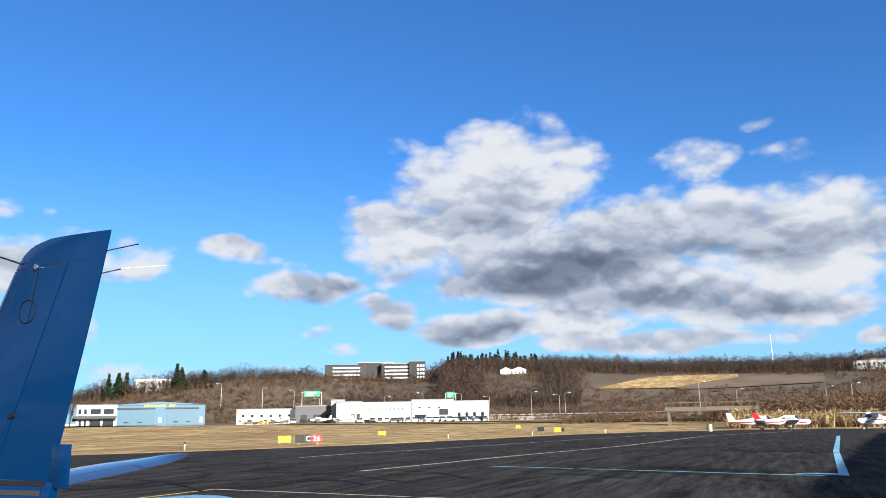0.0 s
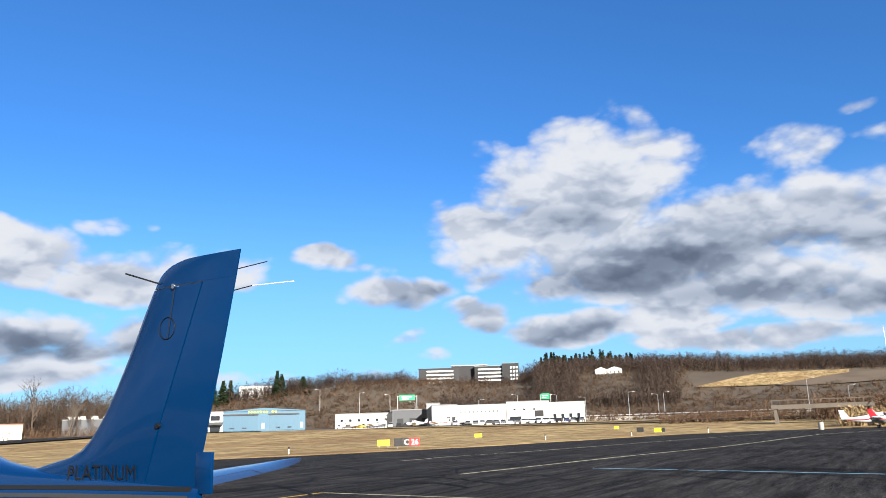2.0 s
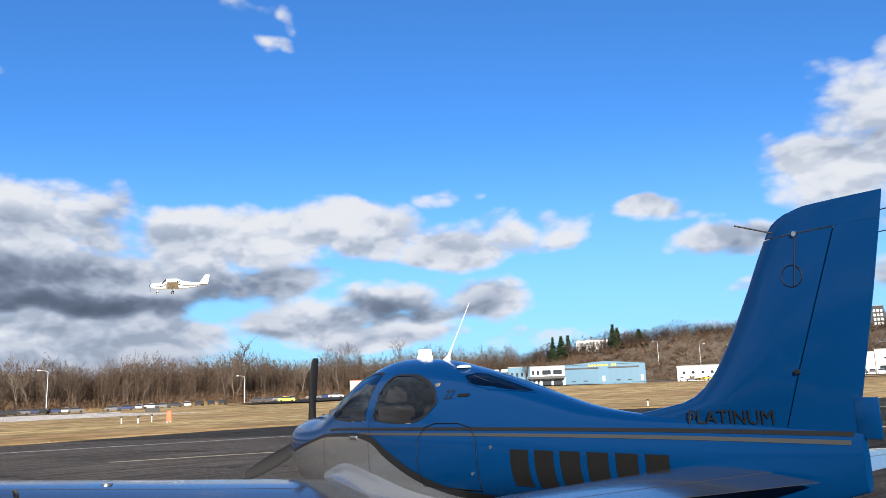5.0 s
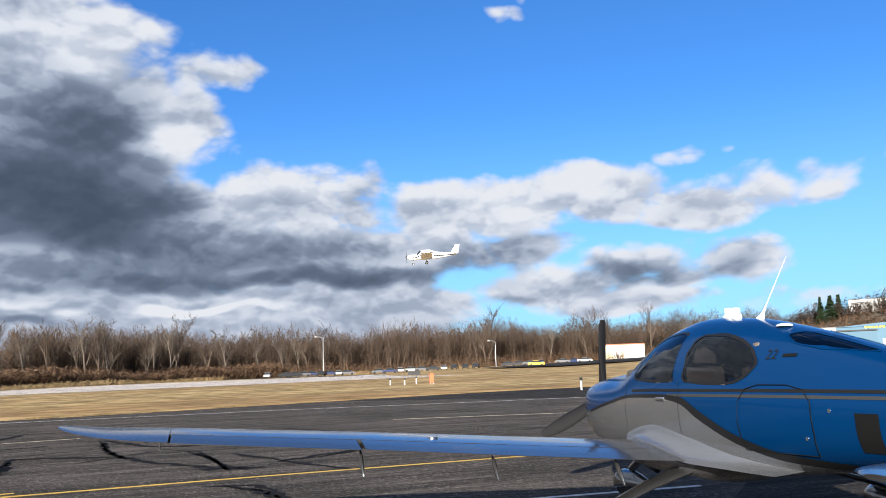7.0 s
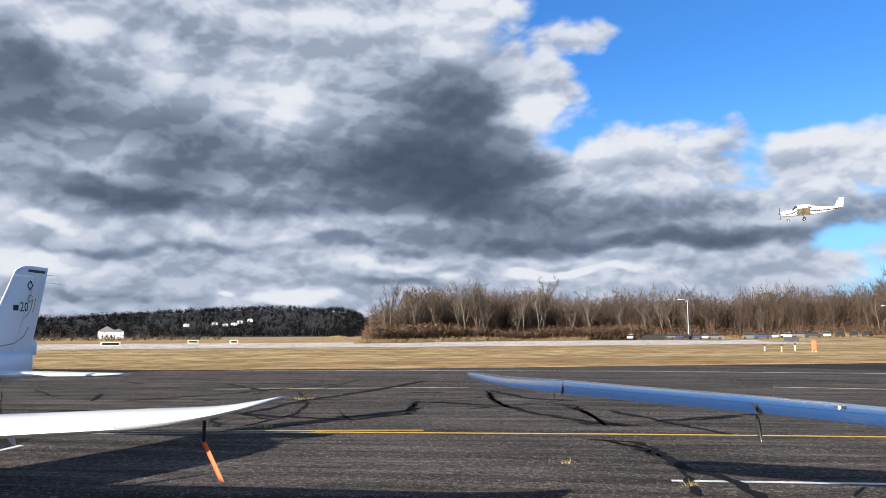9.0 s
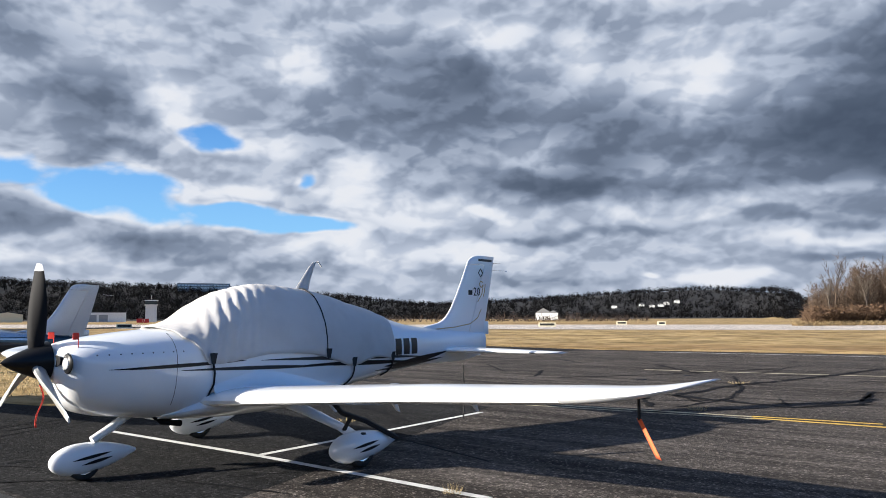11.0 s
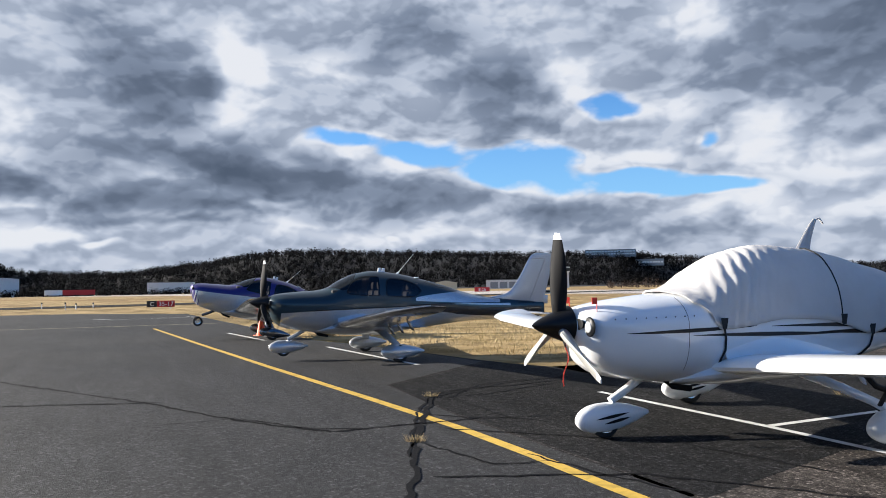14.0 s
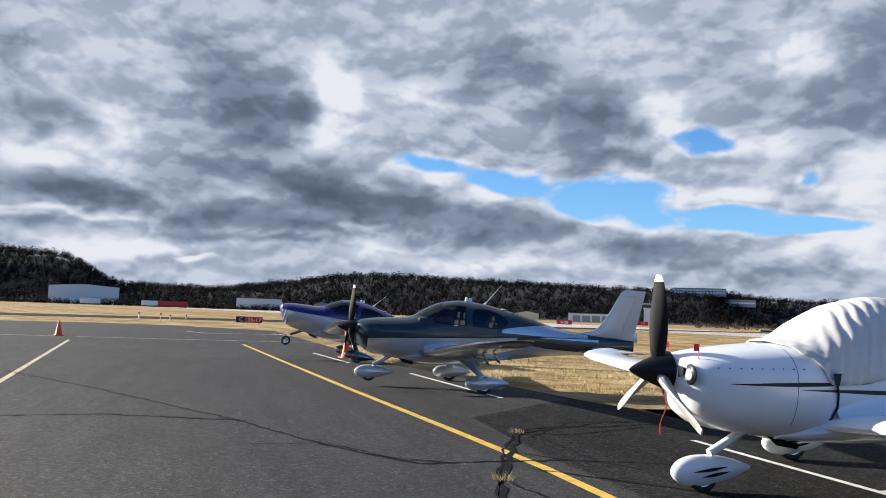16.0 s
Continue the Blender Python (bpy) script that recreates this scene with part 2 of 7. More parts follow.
def make_world():
    """Blue air with cumulus: masses with ragged, billowing edges, light tops and grey bases."""
    world = bpy.data.worlds.new("world")
    scene.world = world
    world.use_nodes = True
    n = Net(world.node_tree)

    def vec(op, *ins):
        return n.add("ShaderNodeVectorMath", ins, operation=op).outputs[0]

    d = vec("NORMALIZE", n.add("ShaderNodeTexCoord").outputs["Generated"])
    xyz = n.add("ShaderNodeSeparateXYZ", (d,)).outputs
    turn = n.add("ShaderNodeVectorRotate", {"Vector": d, "Axis": (0.0, 0.0, 1.0), "Angle": radians(-75.0)}).outputs[0]
    rot = n.add("ShaderNodeSeparateXYZ", (turn,)).outputs
    az = n.math("MULTIPLY_ADD", n.math("ARCTAN2", n.math("MULTIPLY", rot[0], -1.0), rot[1]), 57.29578, 75.0)
    el = n.math("MULTIPLY", n.math("ARCSINE", xyz[2]), 57.29578)
    at = n.add("ShaderNodeCombineXYZ", (az, el)).outputs[0]
    flat = vec("MULTIPLY", d, (1.0, 1.0, 1.7))
    swirl = n.add("ShaderNodeTexNoise", {"Vector": flat, "Scale": 8.0, "Detail": 2.5, "Roughness": 0.5}).outputs["Color"]
    swirl = vec("SUBTRACT", swirl, (0.5, 0.5, 0.5))
    edge_at = vec("MULTIPLY_ADD", swirl, (5.0, 2.6, 0.0), at)
    tone_at = vec("MULTIPLY_ADD", swirl, (9.0, 4.6, 0.0), at)

    def billow(v):
        """Rounded heads, smaller ones on larger ones."""
        node = n.add("ShaderNodeTexVoronoi", {"Vector": v, "Scale": 17.0, "Detail": 2.0, "Roughness": 0.45, "Lacunarity": 2.3})
        node.normalize = True
        return n.math("SUBTRACT", 1.0, node.outputs["Distance"])

    curl = vec("MULTIPLY_ADD", swirl, (0.05, 0.05, 0.05), flat)
    heads = billow(curl)
    heads_up = billow(vec("ADD", curl, (0.004, -0.006, 0.02)))
    grain = n.noise(flat, 9.0, 5.0, 0.55)
    cloud = n.noise(flat, 7.0, 3.0, 0.45)

    def far(spot, row):
        a, e, ra, re, w = row
        off = vec("MULTIPLY_ADD", spot, (1 / ra, 1 / re, 0.0), (-a / ra, -e / re, 0.0))
        return n.add("ShaderNodeVectorMath", (off, off), operation="DOT_PRODUCT").outputs["Value"]

    thick = None
    for row in CLOUDS:
        blob = n.math("MULTIPLY_ADD", far(edge_at, row), -row[4], row[4])
        thick = blob if thick is None else n.math("SMOOTH_MAX", thick, blob, 0.3)
    # a closed deck to the south, and low over the west
    xy = n.add("ShaderNodeSeparateXYZ", (edge_at,)).outputs
    deck = n.range(xy[0], 72.0, 84.0, -1.6, 1.5)
    low = n.math("MULTIPLY_ADD", n.math("MULTIPLY", n.range(xy[0], 42.0, 56.0), n.range(xy[1], 8.0, 5.0)), 2.8, -1.6)
    thick = n.math("SMOOTH_MAX", thick, n.math("MAXIMUM", deck, low), 0.3)
    for row in CLOUD_GAPS:
        hole = n.math("MULTIPLY_ADD", far(edge_at, row), -row[4], row[4], clamp=True)
        thick = n.math("SUBTRACT", thick, n.math("MULTIPLY", hole, n.math("ADD", thick, 0.55)))
    thick = n.math("MAXIMUM", thick, -1.8)
    ragged = n.math("ADD", n.math("MULTIPLY", n.math("SUBTRACT", grain, 0.5), 2.4), n.math("MULTIPLY", n.math("SUBTRACT", heads, 0.72), 2.2))
    body = n.math("ADD", thick, ragged)
    mask = n.range(body, -0.22, 0.7)
    tone = n.math("MULTIPLY_ADD", n.range(thick, 0.0, 1.8), -0.3, 0.95)
    for row in TONES:
        soft = n.math("MULTIPLY_ADD", far(tone_at, row), -1.0 / 1.6, 1.0, clamp=True)
        soft = n.math("MULTIPLY", soft, soft)
        tone = n.math("MULTIPLY_ADD", soft, row[4] * 1.2, tone)
    relief = n.math("MULTIPLY", n.math("SUBTRACT", heads, heads_up), 1.5)
    relief = n.math("MINIMUM", n.math("MAXIMUM", relief, -0.13), 0.13)
    tone = n.math("ADD", n.math("ADD", tone, relief), n.math("MULTIPLY", n.math("SUBTRACT", cloud, 0.5), 0.4))
    shade = n.ramp(n.range(tone, -0.55, 1.15, smooth=False), CLOUD_RAMP)
    bright = vec("MULTIPLY", shade, (CLOUD_GAIN,) * 3)

    air = n.add("ShaderNodeTexSky")
    air.sky_type, air.sun_disc, air.sun_elevation, air.sun_rotation = "NISHITA", False, SUN_EL, math.atan2(SUN.x, SUN.y)
    air.altitude, air.air_density, air.dust_density, air.ozone_density = 140.0, 1.0, 0.4, 3.0
    sky = n.mix(1.0, air.outputs[0], SKY_TINT, "MULTIPLY")
    sky = n.mix(n.range(xyz[2], 0.0, 0.34, 0.62, 0.0), sky, (3.18, 5.68, 8.03))
    col = n.mix(mask, sky, bright)
    n.add("ShaderNodeOutputWorld", (n.add("ShaderNodeBackground", (col, SKY_STRENGTH)).outputs[0],))


SKY_STRENGTH = 0.05
SKY_TINT = (0.447, 0.947, 1.501)
CLOUD_GAIN = 6.21
CLOUD_RAMP = [(0.0, (0.08, 0.11, 0.17)), (0.18, (0.105, 0.142, 0.212)), (0.38, (0.155, 0.2, 0.288)), (0.563, (0.275, 0.34, 0.465)), (0.753, (0.57, 0.65, 0.80)), (0.918, (0.91, 0.96, 1.06)), (1.0, (0.98, 1.01, 1.08))]
make_world()
sun = new("sun", bpy.data.lights.new("sun", "SUN"))
sun.data.energy, sun.data.angle, sun.data.color = 5.0, radians(0.5), (1.0, 0.94, 0.85)
sun.matrix_world = look((60, -80, 40), (60 - SUN.x * 100 * math.cos(SUN_EL), -80 - SUN.y * 100 * math.cos(SUN_EL), 40 - 100 * math.sin(SUN_EL)))
scene.view_settings.exposure = 1.4


# ---- materials ----
def material(name, base, rough=0.5, metal=0.0, coat=0.0, bump=0.0, scale=20.0, vary=0.15, spec=0.5, random_tone=0.0, stain=0.0, stain_scale=1.0, transmission=0.0, ior=1.45):
    """A surface with a grain at one scale and stains at another."""
    m = bpy.data.materials.new(name)
    m.use_nodes = True
    n = Net(m.node_tree)
    p = n.add("ShaderNodeTexCoord").outputs["Object"]
    grain = n.noise(p, scale, 5.0)
    broad = n.noise(p, stain_scale, 4.0)
    dark, light = [tuple(max(0.0, min(1.0, c * k)) for c in base) for k in (1 - vary, 1 + vary)]
    col = n.mix(grain, dark, light)
    if stain:
        col = n.mix(n.range(broad, 0.42, 0.68, 0.0, stain), col, tuple(c * 0.45 for c in base))
    if random_tone:
        r = n.add("ShaderNodeObjectInfo").outputs["Random"]
        col = n.mix(1.0, col, n.ramp(r, [(0.0, 1 - random_tone), (1.0, 1.0)]), "MULTIPLY")
    rr = n.range(grain, 0.0, 1.0, max(rough - 0.08, 0.02), min(rough + 0.08, 1.0), smooth=False)
    b = n.add("ShaderNodeBsdfPrincipled", {"Base Color": col, "Roughness": rr, "Metallic": metal, "Coat Weight": coat, "Coat Roughness": 0.04,
                                           "Specular IOR Level": spec, "Transmission Weight": transmission, "IOR": ior})
    if bump:
        bm_ = n.add("ShaderNodeBump", {"Height": grain, "Strength": bump, "Distance": 0.02})
        n.tree.links.new(bm_.outputs[0], b.inputs["Normal"])
    n.add("ShaderNodeOutputMaterial", (b.outputs[0],))
    return m


def asphalt_material(name, base, wet=0.0, streaks=0.5):
    m = bpy.data.materials.new(name)
    m.use_nodes = True
    n = Net(m.node_tree)
    p = n.add("ShaderNodeTexCoord").outputs["Object"]
    turned = n.add("ShaderNodeVectorRotate", {"Vector": p, "Axis": (0.0, 0.0, 1.0), "Angle": radians(-72.0)}).outputs[0]
    turned = n.add("ShaderNodeVectorMath", (turned, (0.1, 1.0, 1.0)), operation="MULTIPLY").outputs[0]
    grit = n.noise(p, 38.0, 6.0, 0.85)
    stone = n.add("ShaderNodeTexVoronoi", {"Vector": p, "Scale": 90.0}).outputs["Distance"]
    patch = n.noise(p, 0.22, 5.0, 0.6)
    lane = n.noise(turned, 1.1, 5.0, 0.6)
    col = n.mix(n.range(grit, 0.36, 0.66), tuple(c * 0.15 for c in base), tuple(c * 2.3 for c in base))
    blot = n.noise(p, 3.2, 6.0, 0.7)
    col = n.mix(n.range(blot, 0.45, 0.7, 0.0, 0.55), col, tuple(c * 0.6 for c in base))
    col = n.mix(n.range(patch, 0.38, 0.66, 0.0, 0.75), col, tuple(c * 1.9 for c in base))
    col = n.mix(n.range(lane, 0.48, 0.62, 0.0, streaks), col, tuple(c * 0.4 for c in base))
    scuff = n.noise(turned, 6.0, 6.0, 0.7)
    col = n.mix(n.range(scuff, 0.55, 0.75, 0.0, streaks), col, tuple(c * 2.2 for c in base))
    fleck = n.add("ShaderNodeTexVoronoi", {"Vector": p, "Scale": 46.0}).outputs["Color"]
    fleck = n.range(n.add("ShaderNodeSeparateColor", (fleck,)).outputs[0], 0.8, 1.0)
    col = n.mix(n.math("MULTIPLY", fleck, 0.75), col, tuple(min(c * 5.0, 0.6) for c in base))
    clump = n.noise(p, 11.0, 3.0, 0.7)
    col = n.mix(1.0, col, n.ramp(n.range(clump, 0.36, 0.64), [(0.0, 0.6), (1.0, 1.25)]), "MULTIPLY")
    worn = n.noise(turned, 2.6, 7.0, 0.75)
    col = n.mix(1.0, col, n.ramp(n.range(worn, 0.32, 0.68), [(0.0, 1.0 - streaks * 0.9), (1.0, 1.0 + streaks * 0.7)]), "MULTIPLY")
    rough = n.range(patch, 0.3, 0.7, 0.78 - wet, 0.95 - wet, smooth=False)
    b = n.add("ShaderNodeBsdfPrincipled", {"Base Color": col, "Roughness": rough, "Specular IOR Level": 0.16 + wet})
    h = n.math("ADD", n.math("MULTIPLY", stone, 0.6), grit)
    bump = n.add("ShaderNodeBump", {"Height": h, "Strength": 0.9, "Distance": 0.014})
    n.tree.links.new(bump.outputs[0], b.inputs["Normal"])
    n.add("ShaderNodeOutputMaterial", (b.outputs[0],))
    return m


def grass_material(name):
    m = bpy.data.materials.new(name)
    m.use_nodes = True
    n = Net(m.node_tree)
    p = n.add("ShaderNodeTexCoord").outputs["Object"]
    fine = n.noise(p, 14.0, 5.0, 0.7)
    mid = n.noise(p, 0.5, 5.0, 0.65)
    broad = n.noise(n.add("ShaderNodeMapping", {"Vector": p, "Scale": (1.0, 0.25, 1.0)}).outputs[0], 0.05, 4.0)
    col = n.mix(fine, (0.37, 0.255, 0.115), (0.6, 0.44, 0.23))
    col = n.mix(n.range(mid, 0.42, 0.62, 0.0, 0.85), col, (0.2, 0.14, 0.052))
    col = n.mix(n.range(broad, 0.45, 0.65, 0.0, 0.55), col, (0.25, 0.14, 0.062))
    tract = n.noise(p, 0.14, 6.0, 0.7)
    col = n.mix(1.0, col, n.ramp(n.range(tract, 0.35, 0.65), [(0.0, 0.6), (1.0, 1.1)]), "MULTIPLY")
    b = n.add("ShaderNodeBsdfPrincipled", {"Base Color": col, "Roughness": 0.9, "Specular IOR Level": 0.1})
    bump = n.add("ShaderNodeBump", {"Height": fine, "Strength": 0.9, "Distance": 0.06})
    n.tree.links.new(bump.outputs[0], b.inputs["Normal"])
    n.add("ShaderNodeOutputMaterial", (b.outputs[0],))
    return m


def pane_material(name, tint=(0.085, 0.09, 0.095)):
    """Thin tinted glass: part clear, part mirror."""
    m = bpy.data.materials.new(name)
    m.use_nodes = True
    n = Net(m.node_tree)
    p = n.add("ShaderNodeTexCoord").outputs["Object"]
    rough = n.range(n.noise(p, 6.0, 3.0), 0.3, 0.8, 0.01, 0.05)
    clear = n.add("ShaderNodeBsdfTransparent", ((*tint, 1),)).outputs[0]
    mirror = n.add("ShaderNodeBsdfGlossy", {"Color": (0.9, 0.95, 1.0, 1), "Roughness": rough}).outputs[0]
    f = n.add("ShaderNodeFresnel", {"IOR": 1.5}).outputs[0]
    s = n.add("ShaderNodeMixShader", (f, clear, mirror)).outputs[0]
    n.add("ShaderNodeOutputMaterial", (s,))
    return m


M = {}
M["asphalt"] = asphalt_material("asphalt", (0.0235, 0.0218, 0.0206), -0.08, 0.85)
M["asphalt_worn"] = asphalt_material("asphalt_worn", (0.05, 0.0435, 0.0385), -0.06, 0.6)
# darker copy for the ground under the covered aircraft, shade in the tone
M["asphalt_dark"] = asphalt_material("asphalt_dark", (0.0145, 0.0142, 0.0143), -0.08, 0.3)
M["asphalt_new"] = asphalt_material("asphalt_new", (0.0195, 0.0192, 0.0195), 0.1, 0.3)
M["runway"] = asphalt_material("runway_concrete", (0.4, 0.35, 0.305), 0.0, 0.3)
M["grass"] = grass_material("dry_grass")
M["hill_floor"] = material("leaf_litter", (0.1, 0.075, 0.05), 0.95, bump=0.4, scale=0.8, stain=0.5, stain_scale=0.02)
# same litter for the southern and western hills, their shade mixed into the colour
M["hill_floor_shaded"] = material("shaded_leaf_litter", (0.011, 0.0103, 0.0108), 0.95, bump=0.2, scale=0.8, stain=0.5, stain_scale=0.02)
M["tar"] = material("tar_seal", (0.008, 0.008, 0.009), 0.85, bump=0.3, scale=30, spec=0.1)
M["paint_yellow"] = material("road_paint_yellow", (0.62, 0.4, 0.06), 0.7, bump=0.3, scale=60, stain=0.5, stain_scale=6.0)
M["paint_white"] = material("road_paint_white", (0.66, 0.66, 0.64), 0.7, bump=0.3, scale=60, stain=0.4, stain_scale=6.0)
M["paint_pale"] = material("worn_yellow_paint", (0.5, 0.44, 0.29), 0.8, bump=0.3, scale=40, stain=0.8, stain_scale=3.0)
M["paint_blue"] = material("pale_blue_paint", (0.2, 0.45, 0.62), 0.75, bump=0.3, scale=40, stain=0.6, stain_scale=3.0)
M["blue"] = material("blue_lacquer", (0.0002, 0.033, 0.122), 0.21, metal=0.42, coat=0.2, spec=0.25, vary=0.04, scale=300)
M["silver"] = material("silver_lacquer", (0.2, 0.2, 0.205), 0.17, metal=0.9, coat=0.25, vary=0.02, scale=300)
M["silver_satin"] = material("satin_silver_lacquer", (0.25, 0.258, 0.275), 0.25, metal=0.78, coat=0.25, vary=0.02, scale=300)
M["silver_pale"] = material("pale_silver_lacquer", (0.52, 0.53, 0.55), 0.28, metal=0.45, coat=0.4, vary=0.02, scale=300)
M["white_paint"] = material("white_lacquer", (0.8, 0.81, 0.82), 0.3, coat=0.8, vary=0.02, scale=120, stain=0.05)
M["black_paint"] = material("black_lacquer", (0.008, 0.008, 0.009), 0.4, coat=0.1, spec=0.25, vary=0.1)
M["grey_paint"] = material("grey_lacquer", (0.03, 0.031, 0.033), 0.45, coat=0.1, spec=0.3, vary=0.05)
M["slate"] = material("slate_lacquer", (0.022, 0.043, 0.056), 0.32, metal=0.3, coat=0.4, spec=0.3, vary=0.04, scale=300)
M["carbon_dark"] = material("dark_lacquer", (0.02, 0.023, 0.027), 0.3, metal=0.3, coat=1.0, vary=0.05)
M["purple"] = material("purple_lacquer", (0.022, 0.012, 0.13), 0.3, metal=0.2, coat=0.6, vary=0.04, scale=300)
M["dark_grey"] = material("dark_grey_vinyl", (0.0055, 0.0056, 0.006), 0.6, spec=0.15, vary=0.1)
M["rubber"] = material("black_rubber", (0.018, 0.018, 0.018), 0.8, bump=0.3, scale=60)
M["chrome"] = material("bare_metal", (0.6, 0.6, 0.6), 0.25, metal=1.0, vary=0.05)
M["blade"] = material("black_blade", (0.009, 0.009, 0.01), 0.7, spec=0.2, vary=0.2, scale=40)
# pale copy of the blade: sun on the lower two blades, painted in
M["blade_sunlit"] = material("sunlit_blade", (0.4, 0.4, 0.38), 0.45, metal=0.4, vary=0.1)
M["pane"] = pane_material("tinted_pane")
M["cabin"] = material("cabin_lining", (0.06, 0.055, 0.05), 0.8, vary=0.2)
M["leather"] = material("seat_leather", (0.11, 0.09, 0.08), 0.6, bump=0.2, scale=50)
M["cover"] = material("grey_cover_cloth", (0.56, 0.54, 0.52), 0.85, bump=0.25, scale=260, vary=0.06, stain=0.12, stain_scale=2.5)
M["strap"] = material("black_strap", (0.015, 0.015, 0.016), 0.8)
M["red_tag"] = material("red_tag_cloth", (0.7, 0.05, 0.03), 0.8)
M["orange_tag"] = material("orange_streamer_cloth", (0.85, 0.16, 0.06), 0.8)
M["lamp_glass"] = material("lamp_glass", (0.5, 0.5, 0.5), 0.1, coat=1.0)
M["cone"] = material("orange_cone_plastic", (0.8, 0.1, 0.03), 0.5)


# ---- mesh helpers ----
def mesh_of(bm, name, mats, smooth=True):
    me = bpy.data.meshes.new(name)
    for f in bm.faces:
        f.smooth = smooth
    bm.to_mesh(me)
    bm.free()
    if smooth:
        me.set_sharp_from_angle(angle=radians(38.0))
    for mat in mats if isinstance(mats, (list, tuple)) else [mats]:
        me.materials.append(mat)
    return me


def part(name, bm, mats, parent, label="", smooth=True):
    ob = new(name, mesh_of(bm, name, mats, smooth))
    ob.parent = parent
    return tagged(ob, label)


def thing(name, label, category, m=None, group="", kind=""):
    ob = new(name)
    ob.empty_display_size = 0.3
    if m is not None:
        ob.matrix_basis = m
    return tagged(ob, label, category, group, kind)


def solo(name, bm, mats, label, category, m=None, group="", kind="", smooth=True):
    ob = new(name, mesh_of(bm, name, mats, smooth))
    if m is not None:
        ob.matrix_basis = m
    return tagged(ob, label, category, group, kind)


def loft(bm, rings, close=True, caps=True, skip=None):
    """Joins rings of points by quads; skip(i, j) leaves a quad out."""
    rows = [[bm.verts.new(p) for p in ring] for ring in rings]
    k = len(rings[0])
    for i in range(len(rows) - 1):
        for j in range(k if close else k - 1):
            if skip and skip(i, j):
                continue
            a, b, c, d = rows[i][j], rows[i][(j + 1) % k], rows[i + 1][(j + 1) % k], rows[i + 1][j]
            bm.faces.new((a, b, c, d))
    if close and caps:
        bm.faces.new(rows[0][::-1])
        bm.faces.new(rows[-1])
    return rows


def box(bm, x0, y0, z0, x1, y1, z1, bevel=0.0):
    r = bmesh.ops.create_cube(bm, size=1.0, matrix=Matrix.Translation(((x0 + x1) / 2, (y0 + y1) / 2, (z0 + z1) / 2)) @ Matrix.Diagonal((x1 - x0, y1 - y0, z1 - z0, 1)))
    if bevel:
        edges = {e for v in r["verts"] for e in v.link_edges}
        bmesh.ops.bevel(bm, geom=list(edges), offset=bevel, segments=2, affect="EDGES", profile=0.5)


def tube(bm, points, radii, sides=8):
    """A round bar through points."""
    rings = []
    for i, p in enumerate(points):
        p = Vector(p)
        a, b = Vector(points[max(i - 1, 0)]), Vector(points[min(i + 1, len(points) - 1)])
        q = (b - a).to_track_quat("Z", "X")
        r = radii[i] if hasattr(radii, "__len__") else radii
        rings.append([p + q @ Vector((r * math.cos(u), r * math.sin(u), 0)) for u in np.arange(sides) * 2 * math.pi / sides])
    loft(bm, rings)


def B():
    return bmesh.new()


def curve(xs, ys):
    """A smooth curve through points (monotone between them)."""
    xs, ys = np.array(xs, float), np.array(ys, float)
    d = np.diff(ys) / np.diff(xs)
    m = np.r_[d[0], np.where(d[:-1] * d[1:] > 0, 2 * d[:-1] * d[1:] / (d[:-1] + d[1:] + 1e-12), 0), d[-1]]

    def at(x):
        x = min(max(x, xs[0]), xs[-1])
        i = min(int(np.searchsorted(xs, x, "right")) - 1, len(xs) - 2)
        h = xs[i + 1] - xs[i]
        t = (x - xs[i]) / h
        return float((2 * t**3 - 3 * t**2 + 1) * ys[i] + (t**3 - 2 * t**2 + t) * h * m[i] + (-2 * t**3 + 3 * t**2) * ys[i + 1] + (t**3 - t**2) * h * m[i + 1])

    return at


def text_mesh(text, size):
    """Letters as (x, y) points and faces, from the built-in font."""
    data = bpy.data.curves.new("text", "FONT")
    data.body, data.size, data.resolution_u = text, size, 2
    ob = new("text", data)
    me = bpy.data.meshes.new_from_object(ob)
    out = [tuple(v.co[:2]) for v in me.vertices], [tuple(f.vertices) for f in me.polygons]
    bpy.data.objects.remove(ob)
    bpy.data.meshes.remove(me)
    return out


def letters(text, size, place, name, mat, parent, label=""):
    """Letters laid on a surface: place(x, y) gives the point."""
    pts, faces = text_mesh(text, size)
    me = bpy.data.meshes.new(name)
    me.from_pydata([tuple(place(x, y)) for x, y in pts], [], faces)
    me.materials.append(mat)
    ob = new(name, me)
    ob.parent = parent
    return tagged(ob, label)
# ---- the four-seat low-wing aeroplanes ----
# s runs aft from the spinner's tip, lat to the aeroplane's left, z up.
TOP = curve([0.42, 0.47, 0.55, 0.8, 1.2, 1.55, 1.8, 2.1, 2.5, 2.95, 3.5, 4.0, 4.6, 5.1, 5.6, 6.0, 6.5, 7.0, 7.62],
            [1.34, 1.40, 1.44, 1.49, 1.54, 1.575, 1.64, 1.83, 2.01, 2.085, 2.05, 1.965, 1.83, 1.70, 1.585, 1.535, 1.50, 1.47, 1.43])
BOTTOM = curve([0.42, 0.47, 0.58, 0.75, 1.05, 1.85, 2.6, 3.3, 4.35, 5.3, 6.1, 6.9, 7.3, 7.62],
               [1.16, 1.02, 0.82, 0.70, 0.64, 0.56, 0.55, 0.60, 0.75, 0.89, 0.96, 0.97, 1.02, 1.12])
